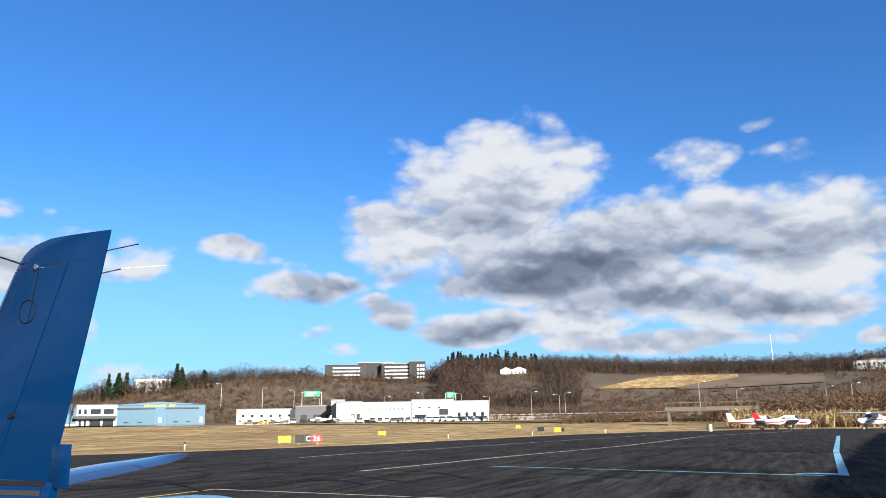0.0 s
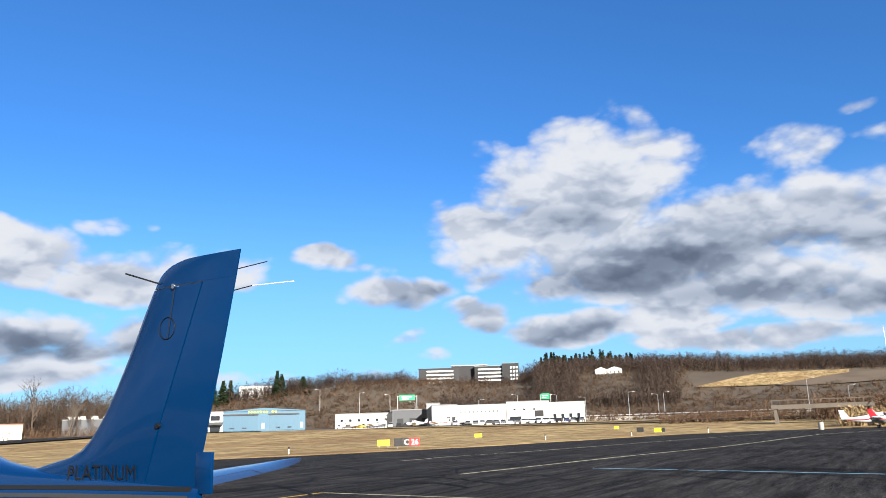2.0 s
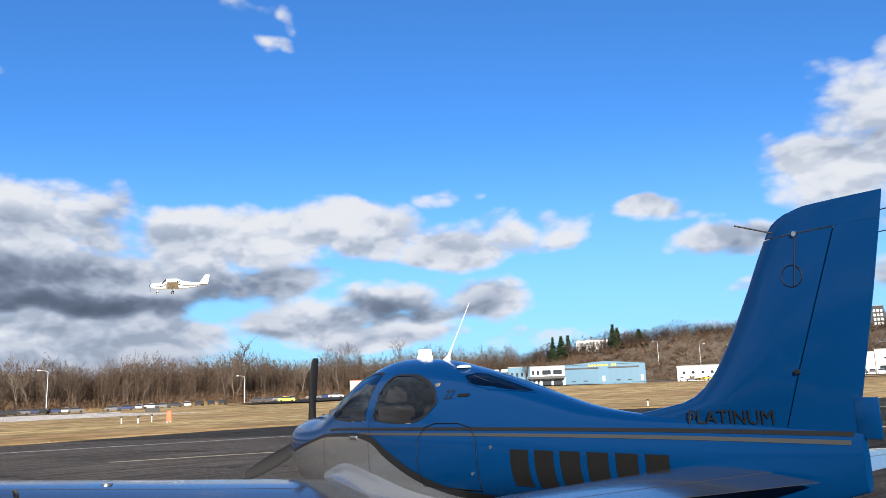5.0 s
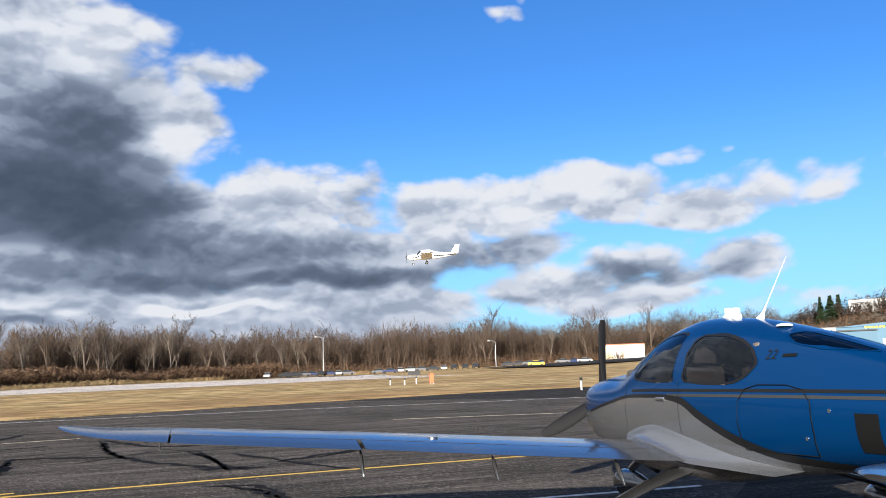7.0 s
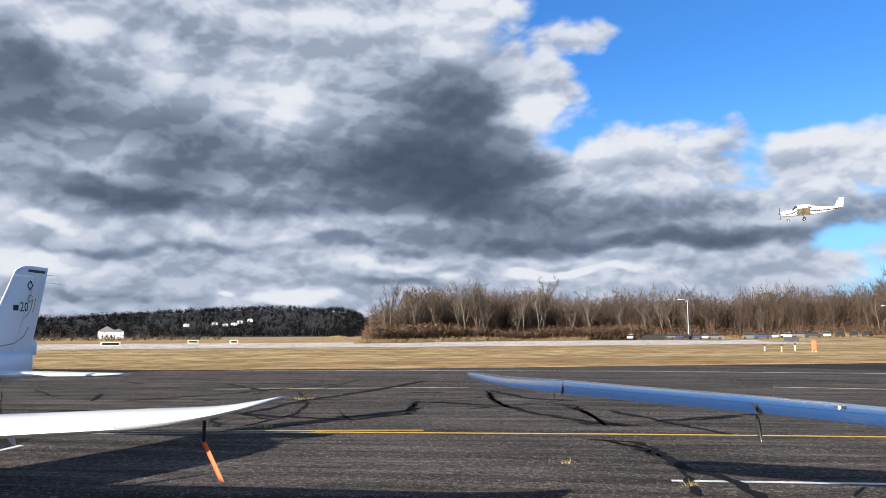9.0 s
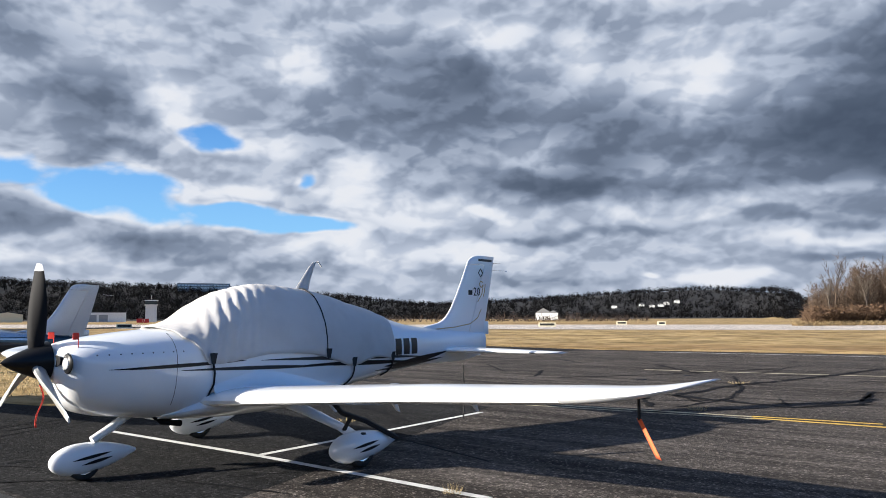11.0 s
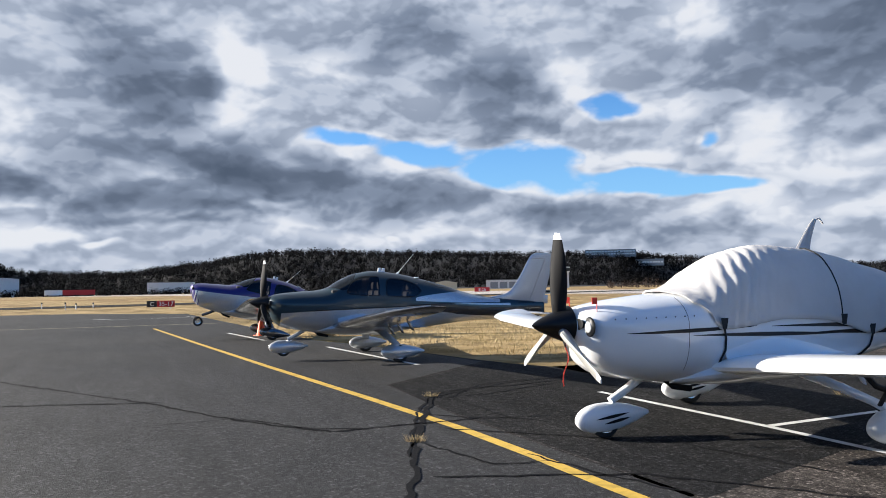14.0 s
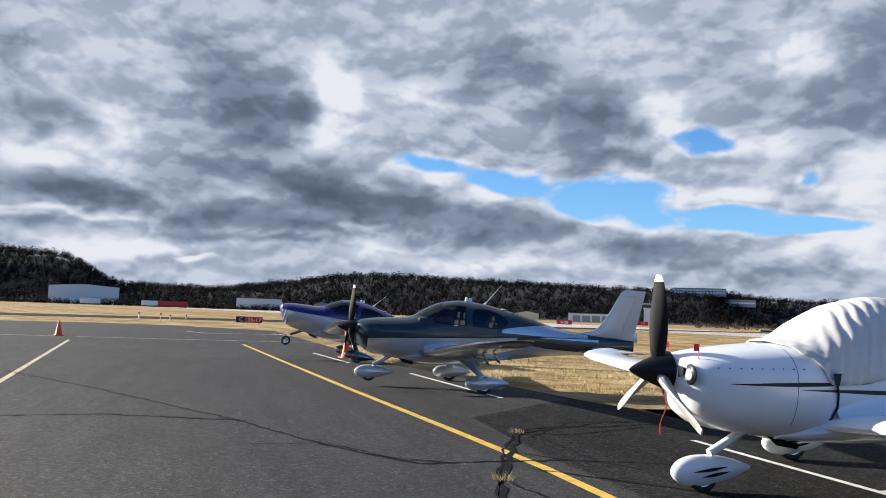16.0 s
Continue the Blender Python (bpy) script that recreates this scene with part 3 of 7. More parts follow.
WIDE = curve([0.42, 0.47, 0.55, 0.7, 1.0, 1.5, 2.0, 2.5, 3.0, 3.5, 4.0, 4.6, 5.1, 5.6, 6.0, 6.5, 7.0, 7.62],
             [0.17, 0.27, 0.36, 0.45, 0.53, 0.59, 0.625, 0.64, 0.64, 0.61, 0.55, 0.45, 0.355, 0.27, 0.205, 0.14, 0.085, 0.03])
MID = curve([0.42, 1.0, 2.0, 3.0, 4.5, 6.0, 7.62], [1.25, 1.2, 1.22, 1.24, 1.24, 1.24, 1.26])


def hull(s, a, out=0.0):
    """A point of the hull at station s, at the angle a round it (0: left side, pi/2: top)."""
    w, mid = WIDE(s) + out, MID(s)
    c, q = math.cos(a), math.sin(a)
    up = q >= 0
    n = 2.15 if up else 2.5
    tall = (TOP(s) - mid if up else mid - BOTTOM(s)) + out
    y = w * math.copysign(abs(c) ** (2 / n), c)
    z = mid + tall * math.copysign(abs(q) ** (2 / n), q)
    return Vector((-s, y, z))


def angle_at(s, z):
    """The angle round the hull's left side at which it has the height z."""
    mid = MID(s)
    up = z >= mid
    tall = TOP(s) - mid if up else mid - BOTTOM(s)
    f = min(max(abs(z - mid) / tall, 0.0), 1.0)
    n = 2.15 if up else 2.5
    a = math.asin(f ** (n / 2))
    return a if up else -a


def on_side(s, z, out=0.004, side=1):
    p = hull(s, angle_at(s, z), out)
    p.y *= side
    return p


def side_patch(bm, s0, s1, low, high, out=0.004, side=1, ns=40, nz=6):
    """A sheet on the hull's side between two heights that follow s."""
    rows = []
    for i in range(ns + 1):
        s = s0 + (s1 - s0) * i / ns
        a0, a1 = angle_at(s, low(s)), angle_at(s, max(high(s), low(s) + 0.001))
        row = []
        for j in range(nz + 1):
            p = hull(s, a0 + (a1 - a0) * j / nz, out)
            p.y *= side
            row.append(bm.verts.new(p))
        rows.append(row)
    for i in range(ns):
        for j in range(nz):
            q = (rows[i][j], rows[i][j + 1], rows[i + 1][j + 1], rows[i + 1][j])
            bm.faces.new(q[::-1] if side > 0 else q)


class Pane:
    """A side window: the heights of its lower and upper edge along s."""

    def __init__(self, low, high):
        self.s0, self.s1 = low[0][0], low[-1][0]
        self.low, self.high = curve(*zip(*low)), curve(*zip(*high))

    def holds(self, s, z, grow=0.0):
        return self.s0 - grow < s < self.s1 + grow and self.low(s) - grow < z < self.high(s) + grow


FRONT_PANE = Pane([(2.2, 1.53), (2.28, 1.50), (2.9, 1.485), (2.99, 1.5)], [(2.2, 1.56), (2.3, 1.74), (2.45, 1.87), (2.62, 1.925), (2.9, 1.945), (2.99, 1.93)])
REAR_PANE = Pane([(3.15, 1.53), (3.19, 1.49), (3.5, 1.475), (3.8, 1.48), (3.95, 1.53), (4.05, 1.62)], [(3.15, 1.74), (3.2, 1.87), (3.3, 1.905), (3.5, 1.90), (3.75, 1.85), (3.95, 1.76), (4.05, 1.66)])
AFT_PANE = Pane([(4.2, 1.86), (4.35, 1.79), (4.6, 1.75), (4.85, 1.72), (5.0, 1.705)], [(4.2, 1.875), (4.3, 1.89), (4.5, 1.852), (4.8, 1.775), (5.0, 1.712)])
PANES = (FRONT_PANE, REAR_PANE, AFT_PANE)


def shield_front(a):
    return 1.80 + 0.30 * abs(math.cos(a)) ** 2.0 * 1.6


def shield_back(a):
    return 2.52 - 0.22 * abs(math.cos(a)) * 1.3


SHIELD = 0.62


def glazed(s, a):
    p = hull(s, a)
    if SHIELD < a < math.pi - SHIELD and shield_front(a) < s < shield_back(a):
        return True
    return a < math.pi and any(w.holds(s, p.z, -0.012) for w in PANES)


def airfoil(thick, x0=0.0, x1=1.0, n=11):
    """Points round a wing section from its upper rear edge over the nose to the lower rear edge, for chord 1."""
    t = lambda x: 5 * thick * (0.2969 * math.sqrt(max(x, 0)) - 0.126 * x - 0.3516 * x**2 + 0.2843 * x**3 - 0.1036 * x**4) + 0.0015
    c = lambda x: 0.08 * x * (1 - x)
    xs = [x0 + (x1 - x0) * (1 - math.cos(math.pi * i / n)) / 2 for i in range(n + 1)] if x0 == 0 else [x0 + (x1 - x0) * i / n for i in range(n + 1)]
    upper = [(x, c(x) + t(x)) for x in xs]
    lower = [(x, c(x) - t(x)) for x in xs]
    return upper[::-1] + (lower[1:] if x0 == 0 else lower)


WING_LE = curve([0.3, 0.62, 2.5, 5.0, 5.5, 5.8, 5.97, 6.05], [1.86, 1.9, 1.88, 1.87, 1.92, 2.08, 2.30, 2.55])
WING_TE = curve([0.3, 0.62, 2.5, 3.63, 5.2, 5.7, 5.97, 6.05], [3.32, 3.29, 3.10, 2.98, 2.80, 2.80, 2.80, 2.76])
WING_Z = curve([0.3, 0.62, 2.0, 3.6, 5.2, 5.7, 5.95, 6.05], [0.74, 0.77, 0.885, 1.03, 1.165, 1.225, 1.285, 1.325])


SAG = [0.0]


def wing_ring(lat, x0, x1, side, shape=None, droop=0.0):
    le, te, z = WING_LE(lat), WING_TE(lat), WING_Z(lat) - SAG[0] * (lat / 6.0) ** 2
    ch = te - le
    thin = 0.14 if lat < 5.2 else 0.14 - 0.07 * (lat - 5.2) / 0.85
    return [Vector((-(le + ch * x), side * lat, z + ch * y - droop * (x - x0))) for x, y in airfoil(thin, x0, x1, 11 if x0 == 0 else 4)]


def span_loft(bm, lats, ring, side):
    rings = [ring(v) for v in lats]
    loft(bm, rings if side < 0 else [r[::-1] for r in rings])


STAB_LE = curve([0.0, 0.3, 1.8, 1.95, 2.03], [6.42, 6.44, 6.58, 6.64, 6.78])
STAB_TE = curve([0.0, 0.3, 1.8, 2.03], [7.42, 7.38, 7.1, 7.06])


def stab_ring(lat, x0, x1, side):
    le, ch = STAB_LE(lat), STAB_TE(lat) - STAB_LE(lat)
    return [Vector((-(le + ch * x), side * lat, 1.165 + ch * (y - 0.08 * x * (1 - x)))) for x, y in airfoil(0.1, x0, x1, 9 if x0 == 0 else 4)]


FIN_LE = curve([1.1, 1.46, 1.545, 1.59, 1.67, 1.85, 2.2, 2.58, 2.66, 2.71, 2.735], [5.6, 5.75, 6.1, 6.38, 6.57, 6.74, 6.955, 7.155, 7.21, 7.30, 7.42])
FIN_HINGE = curve([1.02, 1.772, 2.58, 2.74], [7.02, 7.30, 7.61, 7.67])
FIN_TE = curve([1.02, 1.41, 2.71, 2.74], [7.49, 7.585, 7.885, 7.89])


def fin_ring(z, s0, s1, whole=(0, 1)):
    """A level slice of the fin between two stations, thick as the whole section is there."""
    le, te = FIN_LE(z), FIN_TE(z)
    ch, pts = te - le, []
    half = lambda x: 5 * 0.085 * (0.2969 * math.sqrt(max(x, 0)) - 0.126 * x - 0.3516 * x**2 + 0.2843 * x**3 - 0.1036 * x**4) * min(ch, 1.0) + 0.004
    n = 8
    us = [s0 + (s1 - s0) * (i / n) ** (1.6 if s0 <= le + 0.001 else 1) for i in range(n + 1)]
    left = [Vector((-u, half((u - le) / ch), z)) for u in us]
    return left + [Vector((p.x, -p.y, p.z)) for p in left[::-1]]


def fin_side(s, z, out=0.003):
    le, te = FIN_LE(z), FIN_TE(z)
    x = min(max((s - le) / (te - le), 0.0), 1.0)
    return Vector((-s, 5 * 0.085 * (0.2969 * math.sqrt(x) - 0.126 * x - 0.3516 * x**2 + 0.2843 * x**3 - 0.1036 * x**4) * min(te - le, 1.0) + 0.004 + out, z))


def tail_side(s, z, out=0.003):
    """The left surface near the tail: hull or fin, whichever stands farther out."""
    a, b = on_side(s, min(z, TOP(s) - 0.002), out), fin_side(s, z, out)
    if z > TOP(s) - 0.01:
        return b
    a.z = z
    return a if a.y > b.y else b


def strip(bm, s0, s1, low, high, place, side=1, ns=40, nz=2):
    rows = []
    for i in range(ns + 1):
        s = s0 + (s1 - s0) * i / ns
        row = []
        for j in range(nz + 1):
            p = place(s, low(s) + (high(s) - low(s)) * j / nz)
            row.append(bm.verts.new((p.x, p.y * side, p.z)))
        rows.append(row)
    for i in range(ns):
        for j in range(nz):
            q = (rows[i][j], rows[i][j + 1], rows[i + 1][j + 1], rows[i + 1][j])
            bm.faces.new(q[::-1] if side > 0 else q)


def pant(bm, s, lat, z, long, wide, tall):
    """A wheel fairing: a drop with a blunt nose and a pointed tail."""
    rings, k = [], 16
    for i in range(24):
        u = (i / 23) ** 1.9
        r = max(max(1 - (1 - u / 0.34) ** 2, 0) ** 0.5 if u < 0.34 else (1 - 0.88 * ((u - 0.34) / 0.66) ** 1.8), 0.02)
        lift = 0.07 * max(u - 0.35, 0)
        ring = []
        for j in range(k):
            a = 2 * math.pi * j / k
            ring.append(Vector((-(s - long * 0.42 + long * u), lat + wide / 2 * r * math.cos(a), z + lift + tall / 2 * r * math.sin(a) * (1.0 if math.sin(a) > 0 else 0.86))))
        rings.append(ring)
    loft(bm, rings)


def wheel(parent, s, lat, r, w):
    bm = B()
    prof = [(-0.5, 0.62), (-0.5, 0.86), (-0.36, 0.97), (0, 1.0), (0.36, 0.97), (0.5, 0.86), (0.5, 0.62)]
    rings = [[Vector((-s + r * q * math.cos(a), lat + w * p, r + r * q * math.sin(a))) for p, q in prof] for a in np.arange(25) * 2 * math.pi / 24]
    loft(bm, rings, close=False)
    tyre = part("tyre", bm, M["rubber"], parent)
    bm = B()
    prof = [(-0.42, 0.03), (-0.36, 0.3), (-0.46, 0.62), (0.46, 0.62), (0.36, 0.3), (0.42, 0.03)]
    rings = [[Vector((-s + r * q * math.cos(a), lat + w * p, r + r * q * math.sin(a))) for p, q in prof] for a in np.arange(17) * 2 * math.pi / 16]
    loft(bm, rings, close=False)
    part("rim", bm, M["chrome"], tyre)


def blade(parent, hub_s, hub_z, turn, mat, tip_mat):
    """One twisted propeller blade."""
    rings = []
    for i in range(13):
        u = i / 12
        r = 0.12 + 0.87 * u
        ch = 0.05 + 0.048 * math.sin(math.pi * min(u * 0.85 + 0.12, 1)) if u < 0.97 else 0.04
        tw = -radians(62 - 45 * u)
        th = 0.045 * (1 - u) + 0.009
        sweep = 0.05 * u**2
        ring = []
        for a in np.arange(10) * 2 * math.pi / 10:
            cx, cy = ch * math.cos(a), th * math.sin(a)
            ring.append((cx * math.cos(tw) - cy * math.sin(tw) - sweep, cx * math.sin(tw) + cy * math.cos(tw), r))
        rings.append(ring)
    q = Matrix.Rotation(turn - math.pi / 2, 4, "X")
    place = lambda p: Vector((-hub_s, 0, hub_z)) + q @ Vector((p[1], p[0], p[2]))
    bm = B()
    loft(bm, [[place(p) for p in ring] for ring in rings[:12]])
    ob = part("propeller_blade", bm, mat, parent)
    bm = B()
    loft(bm, [[place((p[0] * 1.02, p[1] * 1.02, p[2])) for p in ring] for ring in rings[11:]])
    part("blade_tip", bm, tip_mat, ob)


def seat(parent, s, lat):
    bm = B()
    box(bm, -s - 0.02, lat - 0.23, 0.95, -s + 0.48, lat + 0.23, 1.1, 0.04)
    box(bm, -s - 0.14, lat - 0.22, 1.05, -s, lat + 0.22, 1.62, 0.05)
    box(bm, -s - 0.15, lat - 0.12, 1.64, -s - 0.05, lat + 0.12, 1.82, 0.03)
    part("cabin_seat", bm, M["leather"], parent)


def cirrus(name, label, m, paint, cap=None, lower=None, wing=None, prop=("blade", "blade", "blade"), turn=90.0, pants=True, nose_pant=True, covered=False, sag=0.0, pants_mat=None, tail_mat=None):
    """One aeroplane with all that is common to the four."""
    root = thing(name, label, "airplane", m, "parked light aircraft")
    wing = wing or M["white_paint"]
    SAG[0] = sag
    pants_mat = pants_mat or wing
    stations = list(np.arange(0.42, 0.62, 0.04)) + list(np.arange(0.62, 1.7, 0.09)) + list(np.arange(1.7, 5.1, 0.045)) + list(np.arange(5.1, 7.62, 0.11)) + [7.62]
    k = 72
    angs = [2 * math.pi * j / k for j in range(k)]

    def skip(i, j):
        if covered or i + 1 >= len(stations):
            return False
        a = angs[j] + math.pi / k
        return glazed((stations[i] + stations[i + 1]) / 2, a if a < math.pi else a)

    def skip_mirror(i, j):
        a = angs[j] + math.pi / k
        s = (stations[i] + stations[i + 1]) / 2 if i + 1 < len(stations) else stations[i]
        a2 = math.pi - a if a < math.pi else a
        if a2 < 0:
            a2 = 0
        return (not covered) and (glazed(s, a) or (a < math.pi and glazed(s, a2)))

    bm = B()
    loft(bm, [[hull(s, a) for a in angs] for s in stations], skip=skip_mirror)
    hull_ob = part("fuselage", bm, paint, root)
    if not covered:
        st = [s for s in stations if 1.75 < s < 5.2]
        bm = B()
        idx = {i: stations.index(s) for i, s in enumerate(st)}
        loft(bm, [[hull(s, a, -0.025) for a in angs] for s in st], skip=lambda i, j: skip_mirror(idx[i], j))
        part("cabin_lining", bm, M["cabin"], root)
        for w, nm in zip(PANES, ("door_window", "rear_window", "aft_window")):
            for side in (1, -1):
                bm = B()
                side_patch(bm, w.s0, w.s1, w.low, w.high, 0.002, side, 24, 8)
                ob = part(nm, bm, M["pane"], root)
                ob.visible_shadow = False
                # seal round the pane
                bm = B()
                rim = 0.016
                pts = [(w.s0 + (w.s1 - w.s0) * i / 24, w.low) for i in range(25)] + [(w.s1 - (w.s1 - w.s0) * i / 24, w.high) for i in range(25)]
                inner = [(s, f(s)) for s, f in pts]
                cs, cz = sum(p[0] for p in inner) / len(inner), sum(p[1] for p in inner) / len(inner)
                rows = []
                for grow in (-0.012, rim):
                    ring = []
                    for s, z in inner:
                        d = Vector((s - cs, z - cz)).normalized()
                        ring.append(bm.verts.new(on_side(s + d.x * grow, min(z + d.y * grow, TOP(s) - 0.01), 0.006, side)))
                    rows.append(ring)
                kk = len(inner)
                for j in range(kk):
                    q = (rows[0][j], rows[0][(j + 1) % kk], rows[1][(j + 1) % kk], rows[1][j])
                    bm.faces.new(q[::-1] if side > 0 else q)
                part("window_seal", bm, M["black_paint"] if nm != "aft_window" else paint, ob)
        bm = B()
        rows = []
        for j in range(29):
            a = SHIELD + (math.pi - 2 * SHIELD) * j / 28
            f0, f1 = shield_front(a) - 0.03, shield_back(a) + 0.03
            rows.append([hull(f0 + (f1 - f0) * i / 12, a, 0.003) for i in range(13)])
        loft(bm, rows, close=False)
        bmesh.ops.recalc_face_normals(bm, faces=bm.faces[:])
        if sum(f.normal.z for f in bm.faces) < 0:
            bmesh.ops.reverse_faces(bm, faces=bm.faces[:])
        ob = part("windshield", bm, M["pane"], root)
        ob.visible_shadow = False
        for s_, l_ in ((2.95, 0.3), (2.95, -0.3), (3.85, 0.27), (3.85, -0.27)):
            seat(root, s_, l_)
        bm = B()
        box(bm, -2.12, -0.5, 1.2, -1.85, 0.5, 1.6, 0.05)
        part("instrument_panel", bm, M["cabin"], root)

    # wing fairing along the belly
    bm = B()
    fw = curve([1.55, 1.9, 2.5, 3.1, 3.6, 4.1], [0.3, 0.56, 0.66, 0.66, 0.56, 0.30])
    fz = curve([1.55, 1.9, 2.5, 3.1, 3.6, 4.1], [0.62, 0.69, 0.73, 0.74, 0.76, 0.82])
    ft = curve([1.55, 1.9, 2.5, 3.1, 3.6, 4.1], [0.06, 0.15, 0.21, 0.21, 0.13, 0.04])
    rings = []
    for s in np.linspace(1.55, 4.1, 26):
        rings.append([Vector((-s, fw(s) * math.cos(a), fz(s) + ft(s) * math.sin(a))) for a in np.arange(28) * 2 * math.pi / 28])
    loft(bm, rings)
    part("wing_fairing", bm, lower or paint, root)
    for side in (1, -1):
        # a smooth fillet from the wing's upper side to the hull
        bm = B()
        rows = []
        for s in np.linspace(2.0, 4.25, 26):
            u = (s - 2.0) / 2.25
            w_ = FILLET(s)
            reach = (WIDE(s) + 0.03) * (1 - w_) + 0.80 * w_
            zw = FILLET_FOOT(s)
            hz = FILLET_TOP(s)
            p0 = on_side(s, hz, -0.004)
            p2 = Vector((-s, reach, zw))
            p1 = Vector((-s, p0.y + 0.02, zw + 0.02))
            row = []
            for j in range(9):
                v = j / 8
                p = p0 * (1 - v) ** 2 + p1 * 2 * v * (1 - v) + p2 * v**2
                row.append(Vector((p.x, p.y * side, p.z)))
            rows.append(row)
        loft(bm, rows if side > 0 else [r[::-1] for r in rows], close=False)
        part("wing_fillet", bm, lower or paint, root)
        # wing: fixed part, flap, aileron, tip
        bm = B()
        span_loft(bm, [0.35, 0.62, 1.2, 2.0, 2.8, 3.61, 4.4, 5.21], lambda v: wing_ring(v, 0, 0.735, side), side)
        span_loft(bm, [5.215, 5.4, 5.55, 5.7, 5.8, 5.88, 5.94, 5.99, 6.03, 6.05], lambda v: wing_ring(v, 0, 1, side), side)
        panel = part("wing", bm, wing, root)
        bm = B()
        span_loft(bm, [0.7, 1.5, 2.4, 3.60], lambda v: wing_ring(v, 0.75, 1, side), side)
        part("flap", bm, wing, panel)
        bm = B()
        span_loft(bm, [3.64, 4.4, 5.195], lambda v: wing_ring(v, 0.75, 1, side, droop=0.02), side)
        part("aileron", bm, wing, panel)
        for lat in (1.3, 2.45, 3.62):
            bm = B()
            te, z = WING_TE(lat), WING_Z(lat)
            rings = []
            for i in range(7):
                u = i / 6
                r = max(math.sin(math.pi * (0.08 + 0.86 * u)), 0.1)
                rings.append([Vector((-(te - 0.2 + 0.17 * u), side * lat + 0.02 * r * math.cos(a), z - 0.03 - 0.2 * u + 0.06 * r * math.sin(a))) for a in np.arange(8) * math.pi / 4])
            loft(bm, rings)
            part("hinge_fairing", bm, wing, panel)
        bm = B()
        lat, z = 5.3, WING_Z(5.3)
        tube(bm, [(-2.45, side * lat, z - 0.02), (-2.45, side * lat, z - 0.09)], 0.012, 6)
        part("tie_down_ring", bm, M["chrome"], panel)
        for lat in (5.35, 5.75):
            bm = B()
            te = WING_TE(lat)
            tube(bm, [(-te, side * lat, WING_Z(lat)), (-te - 0.18, side * lat, WING_Z(lat) - 0.005)], 0.003, 5)
            part("static_wick", bm, M["black_paint"], panel)
        bm = B()
        tube(bm, [(-2.55, side * 2.9, WING_Z(2.9) - sag * 0.23 + 0.06), (-2.55, side * 2.9, WING_Z(2.9) - sag * 0.23 + 0.1)], 0.05, 14)
        part("fuel_cap", bm, M["chrome"], panel)
        # stabiliser and elevator
        bm = B()
        span_loft(bm, [0.0, 0.3, 1.0, 1.72], lambda v: stab_ring(v, 0, 0.66, side), side)
        span_loft(bm, [1.725, 1.8, 1.88, 1.95, 2.0, 2.03], lambda v: stab_ring(v, 0, 1, side), side)
        stab = part("stabiliser", bm, tail_mat or wing, root)
        bm = B()
        span_loft(bm, [0.12, 0.8, 1.715], lambda v: stab_ring(v, 0.675, 1, side), side)
        part("elevator", bm, tail_mat or wing, stab)
        # main wheel
        bm = B()
        leg = [(3.02, 0.6, 0.66, 0.16, 0.035), (3.08, 1.0, 0.56, 0.13, 0.03), (3.16, 1.45, 0.42, 0.1, 0.026), (3.2, 1.62, 0.34, 0.1, 0.03)]
        rings = [[Vector((-s + c * math.cos(a), side * y, z + t * math.sin(a))) for a in np.arange(12) * math.pi / 6] for s, y, z, c, t in leg]
        loft(bm, rings if side > 0 else [r[::-1] for r in rings])
        part("main_leg", bm, pants_mat, root)
        wheel(root, 3.2, side * 1.68, 0.2, 0.15)
        if pants:
            bm = B()
            pant(bm, 3.2, side * 1.68, 0.22, 1.02, 0.25, 0.38)
            part("wheel_fairing", bm, pants_mat, root)
    # nose wheel
    bm = B()
    tube(bm, [(-1.42, 0, 0.70), (-1.15, 0, 0.52), (-0.93, 0, 0.40)], [0.05, 0.048, 0.045], 10)
    part("nose_leg", bm, pants_mat, root)
    wheel(root, 0.84, 0, 0.17, 0.13)
    if nose_pant:
        bm = B()
        pant(bm, 0.88, 0, 0.205, 0.92, 0.23, 0.36)
        part("nose_wheel_fairing", bm, pants_mat, root)
    if covered:
        for s0, lat, z0 in ((0.88, 0.0, 0.225), (3.2, 1.68, 0.24), (3.2, -1.68, 0.24)):
            for side in (1, -1):
                for k, (dz, long) in enumerate(((0.0, 0.42), (-0.05, 0.34))):
                    bm = B()
                    rows = []
                    for i in range(13):
                        u = i / 12
                        x = s0 - 0.2 + 0.1 * k + long * u
                        th = 0.016 * math.sin(math.pi * u) + 0.001
                        y = 0.123 - 0.16 * max(u * long - 0.12 + 0.1 * k, 0) ** 1.5
                        z = z0 + dz + 0.05 * u
                        rows.append([Vector((-x, lat + side * (y + 0.004), z - th)), Vector((-x, lat + side * (y + 0.004), z + th))])
                    loft(bm, rows, close=False)
                    part("fairing_stripe", bm, M["black_paint"], root)
    # fin and rudder
    bm = B()
    zs = [1.15, 1.3, 1.46, 1.52, 1.56, 1.6, 1.64, 1.7, 1.78, 1.86, 2.0, 2.15, 2.3, 2.45, 2.574]
    loft(bm, [fin_ring(z, FIN_LE(z), FIN_HINGE(z) - 0.006) for z in zs])
    fin = part("fin", bm, tail_mat or paint, root)
    bm = B()
    loft(bm, [fin_ring(z, FIN_HINGE(z) + 0.006, FIN_TE(z)) for z in (1.05, 1.41, 1.8, 2.2, 2.574, 2.582)])
    loft(bm, [fin_ring(z, FIN_LE(z), FIN_TE(z)) for z in (2.583, 2.62, 2.66, 2.69, 2.71, 2.725, 2.733)])
    rudder = part("rudder", bm, tail_mat or paint, root)
    bm = B()
